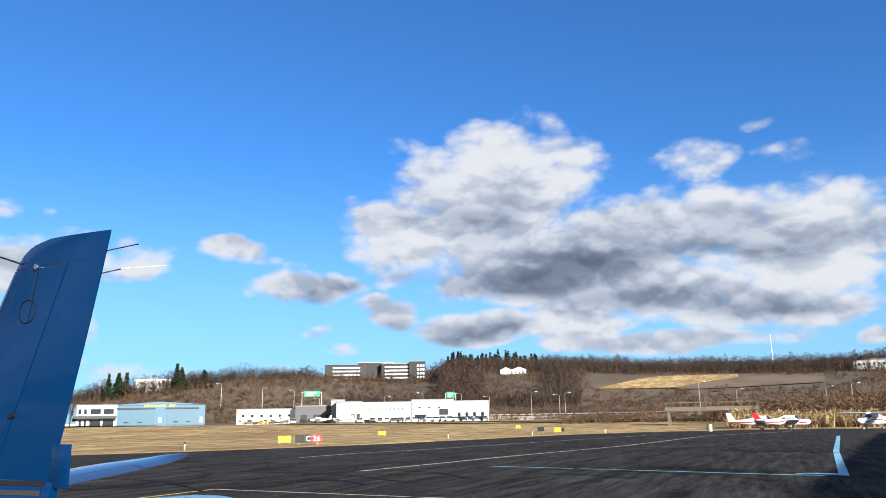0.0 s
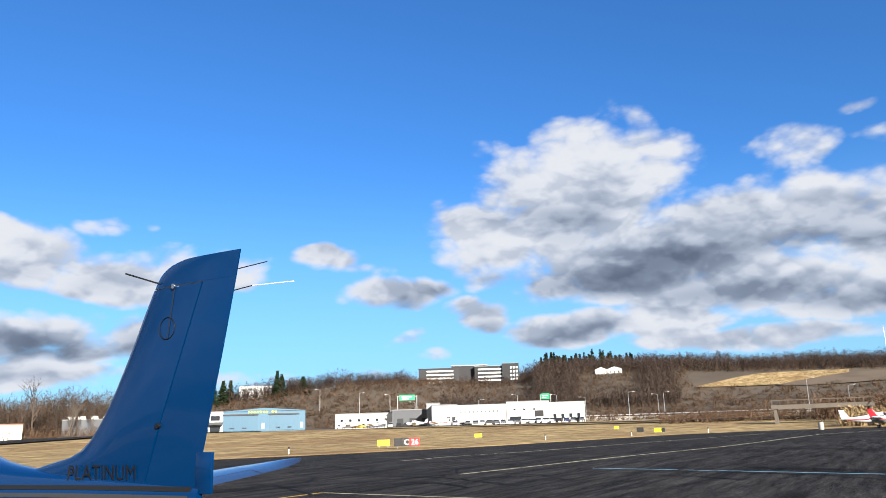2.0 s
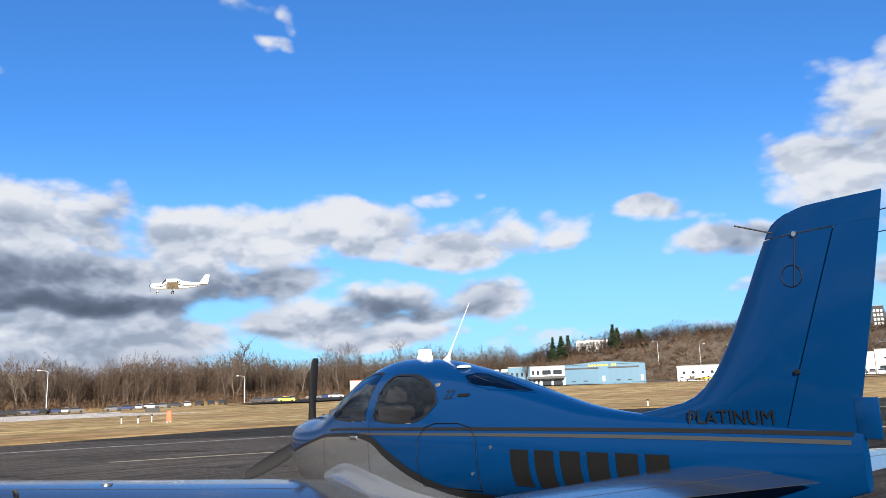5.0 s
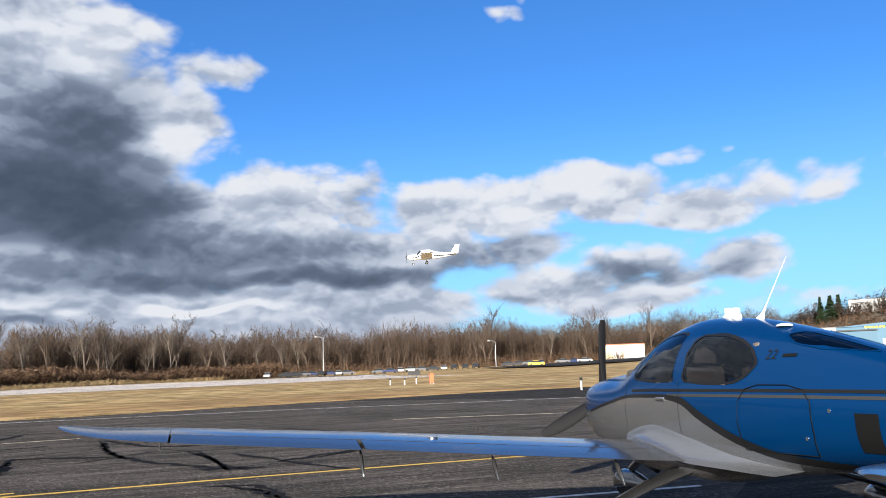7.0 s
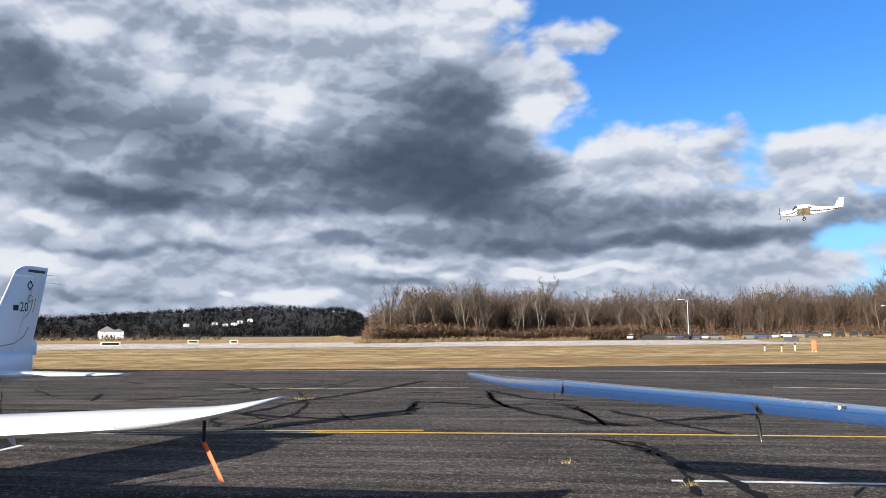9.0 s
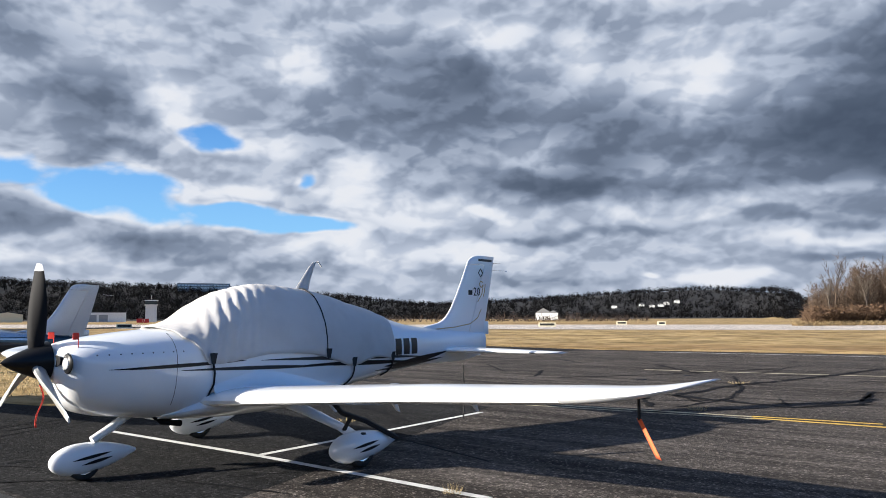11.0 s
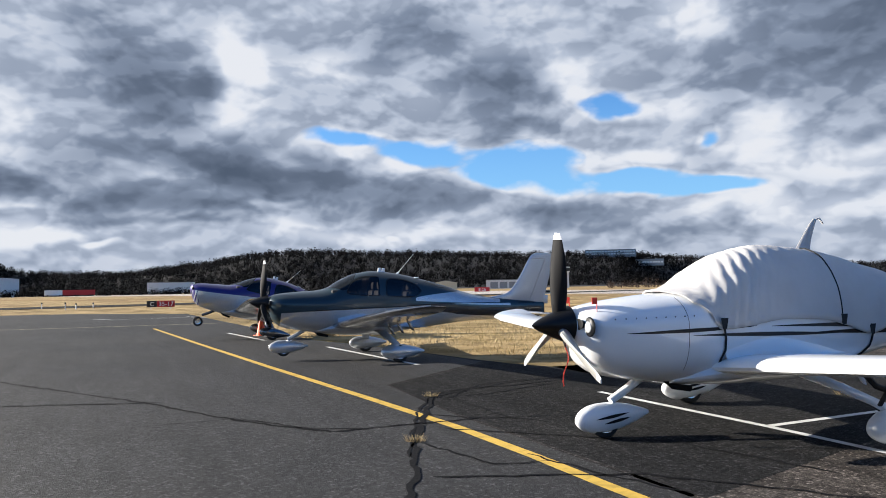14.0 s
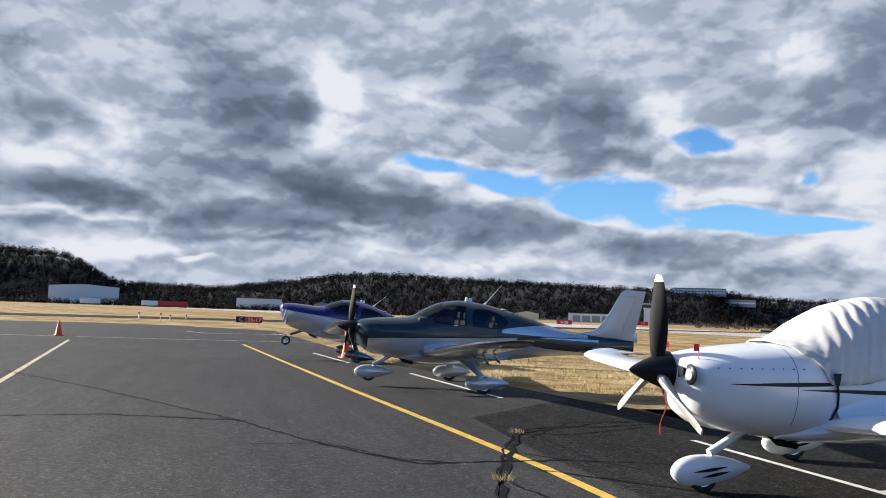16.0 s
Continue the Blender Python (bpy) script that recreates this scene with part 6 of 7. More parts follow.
def grow(bm, rg, a, d, long, r, level, tw):
    """A limb and, from it, smaller limbs."""
    n_ = 3 if level < 2 else 2
    pts, p, dd = [a], a.copy(), d.copy()
    for i in range(n_):
        dd = (dd + Vector((rg.uniform(-0.25, 0.25), rg.uniform(-0.25, 0.25), rg.uniform(-0.02, 0.22)))).normalized()
        p = p + dd * long / n_
        pts.append(p.copy())
    if level < 2:
        tube(bm, pts, [r * (1 - 0.75 * i / n_) for i in range(n_ + 1)], 5 if level == 0 else 3)
    else:
        for x, y in zip(pts, pts[1:]):
            sliver(bm, x, y, max(r, tw))
    if level == 3:
        return
    kids = (9, 5, 4)[level]
    for i in range(kids):
        u = (0.35 + 0.65 * (i + rg.random()) / kids) if level == 0 else rg.uniform(0.25, 1.0)
        k = min(int(u * n_), n_ - 1)
        q = pts[k] + (pts[k + 1] - pts[k]) * (u * n_ - k)
        az = rg.uniform(0, 6.283)
        out = Vector((math.cos(az), math.sin(az), rg.uniform(0.5, 1.3) if level == 0 else rg.uniform(0.0, 1.0))).normalized()
        grow(bm, rg, q, (out + dd * 0.6).normalized(), long * rg.uniform(0.36, 0.6) * (1.15 - 0.4 * u if level == 0 else 1), r * 0.45, level + 1, tw)


def tree_mesh(seed, tall, tw):
    rg = random.Random(seed)
    bm = B()
    grow(bm, rg, Vector((0, 0, -0.3)), Vector((0, 0, 1)), tall * 0.72, tall * 0.018, 0, tw)
    return bm


TREES = []
for i in range(7):
    pale = i == 1
    t = thing("bare_tree", "bare grey-brown deciduous tree in winter", "tree", pose(0, 0, -60), "trees along the airfield")
    part("crown", tree_mesh(i, 15 + i % 3, 0.05), M["bark_pale" if pale else "bark"], t, "bare branches and twigs")
    TREES.append(t)


def polar(az, r):
    return EYE[0] - r * math.sin(radians(az)), EYE[1] + r * math.cos(radians(az))


rng = random.Random(11)
first = set()


def plant(az, r, size, k=None):
    k = rng.randrange(7) if k is None else k
    x, y = polar(az, r)
    m = Matrix.Translation((x, y, land(x, y))) @ Matrix.Rotation(rng.uniform(0, 6.28), 4, "Z") @ Matrix.Diagonal((size * rng.uniform(0.9, 1.15), size, size * rng.uniform(0.85, 1.15), 1))
    src = TREES[k]
    if k not in first:
        first.add(k)
        src.matrix_basis = m
        return src
    ob = copy_thing(src, m)
    ob.matrix_basis = m
    return ob


TREE_R = curve([29, 38, 48, 60, 70, 78, 84, 86], [330, 320, 290, 285, 270, 230, 205, 200])
for i in range(190):
    az = rng.uniform(32, 84.5)
    plant(az, TREE_R(az) + rng.uniform(0, 60), rng.uniform(0.62, 0.95) * (1.0 if az > 44 else 0.95))
for az, s in ((50.5, 1.35), (51.2, 1.2), (44.0, 1.1), (42.3, 1.15), (39.3, 1.2), (63.0, 1.0), (73.4, 1.15), (78, 1.0), (34.5, 1.0), (30.5, 0.9), (20.6, 0.75)):
    plant(az, TREE_R(az) - 8 if az > 29 else 400, s)

for az, s in zip([78.7, 77.4, 73.3, 84.6, 69.6, 82.4, 67.6, 65.7], (1.2, 1.25, 1.2, 0.8, 1.05, 0.9, 0.95, 0.9)):
    plant(az, TREE_R(az) - 10, s * 0.95, 1)


def woods(name, spots, mat, label, tall=9.0, wide=3.0, blades=12, thick=0.28, pointed=False):
    """Many bare far trees: each a stem with a fan of branches."""
    verts, faces = [], []
    for x, y in spots:
        z = land(x, y) - 0.3
        h = tall * rng.uniform(0.65, 1.2) * (1 + 0.45 * noise.noise(Vector((x * 0.045, y * 0.045, 7.0))))
        w = wide * rng.uniform(0.7, 1.3)
        for i in range(blades):
            a = rng.uniform(0, 6.283)
            if pointed:
                z0 = z + h * rng.random() ** 1.3 * 0.92
                rr = w * (1 - (z0 - z) / h) + 0.15
                z1, x1, y1 = z0 - 0.25 * rr, x + rr * math.cos(a), y + rr * math.sin(a)
                x0, y0 = x, y
                k = thick * 2.2
            else:
                q = rng.uniform(-0.5, 1.0)
                rr = w * math.sqrt(max(1 - q * q, 0.05)) * rng.uniform(0.6, 1.0)
                z1 = z + h * (0.58 + 0.42 * q)
                x1, y1 = x + rr * math.cos(a), y + rr * math.sin(a)
                k = thick
                if i % 5 == 0:
                    z0 = z + h * rng.uniform(0.0, 0.3)
                    x0, y0 = x + 0.2 * rr * math.cos(a + 0.5), y + 0.2 * rr * math.sin(a + 0.5)
                else:
                    z0 = z1 - h * rng.uniform(-0.02, 0.13)
                    x0, y0 = x + rng.uniform(0.1, 0.8) * rr * math.cos(a + 0.9), y + rng.uniform(0.1, 0.8) * rr * math.sin(a + 0.9)
                    k = thick * 1.5
            t = rng.uniform(0, 6.283)
            n0 = len(verts)
            verts.append((x0 - k * math.cos(t), y0 - k * math.sin(t), z0))
            verts.append((x0 + k * math.cos(t), y0 + k * math.sin(t), z0 + (0.5 if pointed else 0)))
            verts.append((x1, y1, z1))
            faces.append((n0, n0 + 1, n0 + 2))
    me = bpy.data.meshes.new(name)
    me.from_pydata(verts, [], faces)
    me.materials.append(mat)
    return tagged(new(name, me), label, "trees", kind="stuff")


woods("treeline_woods", [polar(az, TREE_R(az) + 14 + 70 * rng.random()) for az in np.linspace(31, 83.2, 5900)], M["twig"], "dense brown winter wood behind the runway", 15.5, 3.6, 62, 0.06)
woods("treeline_woods", [polar(az, TREE_R(az) + 10 + 50 * rng.random()) for az in np.linspace(83, 85.6, 260)], M["twig"], "lower brown trees at the end of the wood", 9.5, 3.0, 40, 0.075)
woods("undergrowth", [polar(az, TREE_R(az) - 6 - 26 * rng.random()) for az in list(np.linspace(66, 86, 1500)) + list(np.linspace(33, 66, 500))], M["shrub"], "rusty brown brush before the trees", 3.9, 2.8, 26, 0.12)
woods("reeds", [polar(az, TREE_R(az) - 33 - 8 * rng.random()) for az in list(np.linspace(70, 87, 1300)) + list(np.linspace(52, 63, 700))], M["reed"], "tan dry reeds along the brush", 1.3, 0.7, 10, 0.08)
FIELD = lambda az, r: -20 - 2 * math.sin(r * 0.09) < az < -5.2 and 484 + 6 * math.sin(az * 2.1) < r < 542


def hill_spots(a0, a1, n_, lo=0.55, hi=1.05, gap=None):
    out = []
    while len(out) < n_:
        az, f = rng.uniform(a0, a1), rng.uniform(lo, hi)
        r = RIDGE_R(az) * f
        if gap and gap(az, r):
            continue
        out.append(polar(az, r))
    return out


NOT = lambda az, r: FIELD(az, r) or (az < -4.5 and r < 548) or r < 400 or (5.5 < az < 14.6 and 445 < r < 606) or (-2 < az < 2.2 and 450 < r < 550) or (az > 12.5 and r < 0.97 * RIDGE_R(az))
woods("hill_woods", hill_spots(-30, 33, 6500, 0.66, 1.06, NOT), M["woods"], "bare brown woods on the hillside", 8.5, 3.6, 30, 0.13)
woods("hill_brush", hill_spots(-32, 33, 10500, 0.56, 1.0, lambda az, r: FIELD(az, r) or r < 356), M["shrub"], "low brown brush on the slope", 2.9, 2.6, 16, 0.2)
woods("hill_woods", hill_spots(125, 182, 6500, 0.64, 1.04), M["woods_shaded"], "bare woods on the southern hills, toned dark for cloud shade", 7.5, 5.0, 40, 0.3)
woods("hill_woods", hill_spots(84, 127, 5000, 0.6, 1.03), M["woods_shaded"], "bare woods on the far western hills, toned dark for cloud shade", 9, 7, 22, 0.6)
woods("roadside_brush", [polar(a, rng.uniform(150 if a < -16.5 else 182, 235)) for a in [rng.uniform(-30, -13) for i in range(1500)]], M["shrub"], "brown brush beyond the apron", 5.5, 2.4, 14, 0.12)
woods("roadside_brush", [polar(rng.uniform(-14.5, -3), rng.uniform(190, 290)) for i in range(800)], M["shrub"], "low brown brush behind the culvert", 2.0, 2.2, 14, 0.12)
woods("roadside_reeds", [polar(rng.uniform(-26, -14.2), rng.uniform(138, 150)) for i in range(900)], M["reed"], "tan reeds beyond the parked aircraft", 2.8, 0.8, 12, 0.09)
woods("roadside_brush", [polar(rng.uniform(-14, 4), rng.uniform(300, 345)) for i in range(900)], M["shrub"], "brown brush beside the highway", 3.4, 2.4, 12, 0.16)
woods("scrub_row", [polar(rng.uniform(96, 128), rng.uniform(330, 420)) for i in range(500)], M["woods"], "low brush at the field's edge", 3.5, 3, 12, 0.2)
woods("hill_woods", [polar(rng.uniform(5.2, 14.8), rng.uniform(560, 592)) for i in range(210)], M["woods"], "bare trees before the hill office", 6.0, 3.2, 26, 0.12)
woods("hill_woods", [polar(rng.uniform(5.0, 15.5), rng.uniform(632, 660)) for i in range(260)], M["woods"], "bare trees behind the hill office", 12.0, 3.8, 34, 0.13)
woods("scrub_row", [polar(rng.uniform(146, 177), rng.uniform(480, 512)) for i in range(900)], M["woods_shaded"], "dark low brush before the southern sheds", 3.6, 3.4, 16, 0.3)
woods("pine_grove", [polar(rng.uniform(-1.5, 5.0), 655 + 25 * rng.random()) for i in range(90)], M["pine"], "dark green pines on the ridge", 14, 5.5, 220, 0.5, True)
woods("pine_grove", [polar(a, r) for a, r in ((24.0, 440), (23.7, 446), (27.7, 450), (28.3, 450), (27.2, 455), (22.2, 450), (11.6, 630), (8.2, 640), (1.4, 600), (0.6, 604), (10.6, 650), (9.6, 655))], M["pine"], "dark green pines by the slope", 13, 5.0, 300, 0.45, True)

# open fields on the slope
def slope(name, az0, az1, low, high, mat, label):
    bm = B()
    rows = []
    for a in np.linspace(az0, az1, 24):
        r0, r1 = low(a), high(a)
        row = []
        for i in range(7):
            x, y = polar(a, r0 + (r1 - r0) * i / 6)
            row.append(Vector((x, y, land(x, y) + 0.7)))
        rows.append(row)
    loft(bm, rows, close=False)
    for f in bm.faces:
        if f.normal.z < 0:
            f.normal_flip()
    solo(name, bm, mat, label, "field", kind="structure")


M["ploughed"] = material("ploughed_soil", (0.13, 0.095, 0.062), 0.95, bump=0.4, scale=1.2, stain=0.5, stain_scale=0.05)
slope("hill_field", -5.6, -15.2, curve([-15.2, -13.0, -10.5, -5.6], [524, 506, 489, 486]), curve([-15.2, -10.5, -5.6], [538, 532, 488]), M["grass"], "pale mown field on the hill")
slope("hill_field_dark", -10.8, -20.5, curve([-20.5, -12, -10.8], [500, 484, 487]), curve([-20.5, -15.2, -13.0, -10.8], [538, 523, 505, 489]), M["ploughed"], "dark ploughed field on the hill")

# ---- buildings ----
M["b_blue"] = material("pale_blue_cladding", (0.06, 0.135, 0.2), 0.6, vary=0.06, scale=4, stain=0.1)
M["b_white"] = material("white_cladding", (0.72, 0.72, 0.7), 0.7, vary=0.05, scale=4, stain=0.12)
M["b_cream"] = material("cream_render", (0.62, 0.56, 0.4), 0.8, vary=0.06, scale=4, stain=0.1)
M["b_grey"] = material("grey_cladding", (0.28, 0.29, 0.3), 0.7, vary=0.08, scale=4, stain=0.12)
M["b_slate"] = material("slate_cladding", (0.075, 0.08, 0.088), 0.6, vary=0.08, scale=4, stain=0.1)
M["b_dark"] = material("dark_cladding", (0.014, 0.014, 0.016), 0.5, vary=0.1, scale=4)
M["b_brick"] = material("red_brick", (0.3, 0.12, 0.07), 0.85, vary=0.2, scale=6)
M["b_glass"] = material("dark_window_glass", (0.02, 0.025, 0.03), 0.08, coat=0.5)
M["b_door"] = material("door_panel_blue", (0.04, 0.11, 0.17), 0.5, vary=0.05, scale=3)
M["roof"] = material("flat_roof", (0.2, 0.2, 0.2), 0.9, vary=0.15, scale=2)
M["sign_green"] = material("green_sign", (0.02, 0.33, 0.14), 0.5)
M["sign_red"] = material("red_sign", (0.5, 0.02, 0.02), 0.5)
M["sign_yellow"] = material("yellow_sign", (0.85, 0.66, 0.02), 0.5)
M["sign_black"] = material("black_sign", (0.012, 0.012, 0.012), 0.5)
M["sign_white"] = material("white_sign", (0.75, 0.75, 0.72), 0.5)
M["steel"] = material("galvanised_steel", (0.4, 0.41, 0.42), 0.5, metal=0.7, vary=0.1)


def stand(az, r, lift=0.0, turn=0.0):
    """A pose at a bearing and a distance, its x axis to the viewer's right and y away."""
    x, y = polar(az, r)
    return Matrix.Translation((x, y, land(x, y) + lift)) @ Matrix.Rotation(radians(az + turn), 4, "Z")


def building(name, label, az, r, w, h, deep, wall, rows=(), base=0.0, turn=0.0, roof="roof", gable=0.0, cap=None):
    """Walls, a roof and rows of windows: (count, x0, x1, z0, z1, filled share, material)."""
    ob = thing(name, label, "building", stand(az, r, base, turn))
    bm = B()
    box(bm, -w / 2, 0, -2.0, w / 2, deep, h)
    part("wall", bm, M[wall], ob, smooth=False)
    bm = B()
    if gable:
        v = [bm.verts.new(p) for p in ((-w / 2 - 0.4, -0.4, h), (w / 2 + 0.4, -0.4, h), (w / 2 + 0.4, deep + 0.4, h), (-w / 2 - 0.4, deep + 0.4, h), (0, -0.4, h + gable), (0, deep + 0.4, h + gable))]
        for f in ((0, 1, 4), (2, 3, 5), (1, 2, 5, 4), (3, 0, 4, 5), (3, 2, 1, 0)):
            bm.faces.new([v[i] for i in f])
    else:
        box(bm, -w / 2 - 0.15, -0.15, h + 0.003, w / 2 + 0.15, deep + 0.15, h + 0.35)
    part("roof", bm, M[cap or roof], ob, smooth=False)
    for count, x0, x1, z0, z1, share, mat in rows:
        step = (x1 - x0) / count
        for i in range(count):
            a = x0 + step * i + step * (1 - share) / 2
            bm = B()
            box(bm, a, -0.06, z0, a + step * share, 0.05, z1)
            part("window" if mat == "b_glass" else ("door" if mat in ("b_door", "sign_white") else "panel"), bm, M[mat], ob, smooth=False)
    return ob


def on_level(az, r, z):
    """How far a base at the height z lies over the land."""
    x, y = polar(az, r)
    return z - land(x, y)


hang = building("hangar", "pale blue aircraft hangar with tall sliding doors", 24.9, 322, 32.4, 8.0, 45, "b_blue", [(4, -15.6, -2.2, 0.2, 6.4, 0.97, "b_door"), (4, 2.0, 13.6, 0.2, 6.4, 0.97, "b_door"), (2, -14.5, -5, 1.3, 1.8, 0.36, "b_dark"), (2, 3.2, 12.4, 1.3, 1.8, 0.36, "b_dark"), (1, -1.4, 1.0, 1.2, 3.4, 0.5, "b_grey"), (1, 14.0, 15.6, 1.2, 3.4, 0.7, "b_grey")], gable=1.2, roof="b_blue")
for x0, x1 in ((-15.8, -2.0), (1.8, 13.8)):
    bm = B()
    box(bm, x0, -0.5, 6.45, x1, 0.0, 6.95)
    part("door_track", bm, M["b_dark"], hang, "dark shaded track over the sliding doors", smooth=False)
for i in range(10):
    if i == 7:
        continue
    bm = B()
    box(bm, -6.0 + i * 1.13, -0.25, 7.35, -5.2 + i * 1.13, -0.1, 8.3)
    part("sign_bar", bm, M["sign_yellow"], hang, "plain yellow bar of the hangar's sign", smooth=False)
off = building("office_wing", "white two-storey office with a dark canopy beside the hangar", 28.95, 322, 14.6, 7.9, 30, "b_white", [(2, -6.4, -2.6, 4.7, 6.6, 0.5, "b_glass"), (2, -2.3, 6.6, 4.7, 6.6, 0.8, "b_glass"), (2, -2.3, 6.6, 0.4, 2.7, 0.84, "b_glass"), (2, -6.0, -2.6, 0.4, 2.5, 0.5, "b_glass")])
bm = B()
box(bm, -7.4, -3.0, 3.1, 7.2, 0.1, 4.1)
part("canopy", bm, M["b_dark"], off, smooth=False)
building("office_block", "pale blue office block with small windows", 30.90, 322, 9, 8.0, 30, "b_blue", [(4, -4, 4, 4.3, 5.9, 0.42, "b_glass"), (1, -4.4, 4.4, 0.1, 1.3, 0.98, "b_white")])
ware = building("warehouse", "long dark grey warehouse with white roof units", 34.73, 335, 35.3, 6.4, 30, "b_slate", [(3, -6, 15, 0.2, 2.6, 0.4, "b_grey")])
for k in (-16, -12.5, -8, -3.5, 3.0, 11.0, 15.0):
    bm = B()
    box(bm, k, 3, 6.4, k + 2.8, 6, 7.9, 0.1)
    part("roof_unit", bm, M["b_white"], ware, "white roof unit", smooth=False)
longb = building("long_white_building", "long white single-storey building beside a car park", 6.65, 286, 45.7, 6.2, 30, "b_white", [(10, -22, -7.5, 3.6, 4.4, 0.28, "b_glass"), (2, -4.5, 4, 4.2, 4.8, 0.2, "b_glass"), (1, 3.4, 6.4, 1.2, 3.4, 0.9, "b_glass"), (5, 8, 22, 0.6, 2.4, 0.4, "b_glass")], base=0.6, cap="b_grey")
building("tall_white_hall", "tall white hall in front of the long building", 6.1, 285.4, 15.1, 6.9, 25, "b_white", [(3, -6.5, 4.0, 4.0, 4.6, 0.25, "b_glass"), (1, 2.2, 5.6, 1.6, 3.8, 0.95, "b_dark"), (1, -6.8, -2.2, 0.2, 1.9, 0.9, "b_glass")], base=0.6)
building("grey_annex", "grey annex of the long white building", 12.1, 287, 9.2, 6.6, 25, "b_grey", [(2, 0.5, 4.2, 1.0, 2.4, 0.6, "b_dark")], base=0.6)
building("low_white_building", "low white building behind parked aircraft", 17.9, 305, 21.4, 5.4, 18, "b_white", [(6, -10, 10, 2.6, 3.6, 0.3, "b_glass"), (2, 4, 9, 0.5, 2.2, 0.5, "b_dark")])
building("dark_warehouse", "low dark grey warehouse", 14.4, 300, 15.6, 6.2, 20, "b_slate", [(3, -7, 7, 0.2, 3.2, 0.5, "b_dark")])
building("roof_store", "small grey store behind the annex", 12.9, 296, 5.0, 8.2, 8, "b_grey")
shelter = building("white_tent", "small white gabled shelter beside parked cars", 10.6, 262, 5.2, 2.6, 6, "b_white", gable=1.0, roof="b_white")
offc = building("hill_office", "dark four-storey office block on the hill", 12.4, 600, 31, 12.6, 30, "b_dark", [(8, -9.5, 11, 1.9 + 2.75 * k, 3.0 + 2.75 * k, 0.97, "sign_white") for k in range(4)], base=on_level(12.4, 600, 33.6), cap="b_dark")
building("hill_office_middle", "dark recessed middle of the hill office with a white roof edge", 10.2, 604, 27, 13.8, 25, "b_dark", base=on_level(10.2, 604, 34.4), cap="b_white")
east = building("hill_office_wing", "dark office wing with rows of pale windows", 8.75, 598, 22, 12.8, 25, "b_dark", [(8, -8.5, 10, 1.6 + 2.8 * k, 2.7 + 2.8 * k, 0.97, "sign_white") for k in range(4)], base=on_level(8.75, 598, 34.0), cap="b_grey")
building("hill_office_tower", "dark stair tower with a white window grid", 7.2, 596, 12.6, 14.2, 22, "b_dark", [(3, -0.6, 5.8, 1.6 + 2.9 * k, 3.2 + 2.9 * k, 0.6, "sign_white") for k in range(4)], base=on_level(7.2, 596, 34.0))
building("ridge_building", "white flat-roofed building on the ridge", 25.5, 460, 18, 7, 16, "b_white", [(8, -8, 8, 4.4, 5.6, 0.6, "b_grey")], base=on_level(25.5, 460, 21.4))
building("hillside_house", "white hillside house with gabled roof", 0.75, 545, 7.5, 3.2, 10, "b_white", gable=1.8, roof="b_white", base=on_level(0.75, 545, 34.0))
building("hillside_house", "white hillside house with gabled roof", -0.2, 548, 9.5, 3.2, 10, "b_white", [(3, -4, 4, 1, 2.2, 0.3, "b_glass")], gable=1.9, roof="b_white", base=on_level(-0.2, 548, 34.2))
building("hillside_house", "cream house on the open hill", -18.9, 600, 7, 5.2, 10, "b_cream", [(3, -3, 3, 2.4, 3.6, 0.4, "b_glass")], gable=1.2, base=on_level(-18.9, 600, 31.8))
building("hillside_house", "small white house at the field's edge", -15.6, 600, 6, 3.4, 8, "b_white", gable=1.6, base=on_level(-15.6, 600, 30.6))
building("ridge_building", "long white building on the ridge", -23.6, 560, 26, 4.2, 14, "b_white", [(8, -11, 11, 1.2, 2.8, 0.5, "b_glass")], gable=1.2, base=on_level(-23.6, 560, 31.8))
fire = building("cream_service_building", "cream service building with white garage doors", 41.6, 285, 16, 5.0, 14, "b_cream", [(3, -3.5, 8.2, 0.2, 3.4, 0.8, "sign_white")], cap="b_brick")
# south side
tower = thing("control_tower", "white control tower with a glazed cab", "tower", stand(131.0, 470, 0.0))
bm = B()
box(bm, -3.0, -3.0, -1, 3.0, 3.0, 9.2)
part("shaft", bm, M["b_white"], tower, smooth=False)
bm = B()
box(bm, -3.5, -3.5, 9.2, 3.5, 3.5, 9.7)
box(bm, -3.6, -3.6, 11.7, 3.6, 3.6, 12.2)
part("cab_deck", bm, M["b_white"], tower, smooth=False)
bm = B()
box(bm, -3.1, -3.1, 9.71, 3.1, 3.1, 11.69)
part("cab_glazing", bm, M["b_glass"], tower, smooth=False)
bm = B()
tube(bm, [(0, 0, 12.2), (0, 0, 15)], 0.06, 6)
part("mast", bm, M["steel"], tower)
building("airfield_hangar", "white hangar beside the control tower", 134.6, 480, 34, 5.2, 30, "b_white", [(4, -15, 8, 0.2, 4.0, 0.8, "b_grey")])
building("airfield_shed", "pale arched storage shed", 139.6, 500, 15, 4.2, 20, "b_cream", gable=1.4, roof="b_cream")
building("long_shed", "long white metal shed at the field's edge", 170.3, 520, 38.8, 10.6, 25, "b_white", gable=1.4, roof="b_white")
building("low_shed", "long low white shed", 158.9, 640, 35, 8.6, 20, "b_white")
building("small_shed", "small white shed at the wood's edge", 154.5, 640, 12, 6, 10, "b_grey", gable=2)
building("far_office", "pale office rows on the southern hill", 127.6, 960, 60, 7, 20, "b_grey", [(16, -29, 29, 1.2 + 3 * k, 2.9 + 3 * k, 0.85, "sign_white") for k in range(2)], base=3.0)
building("far_office", "pale office rows on the southern hill", 124.9, 985, 34, 6, 20, "b_grey", [(10, -16, 16, 1.4, 3.4, 0.85, "sign_white")], base=7.0)
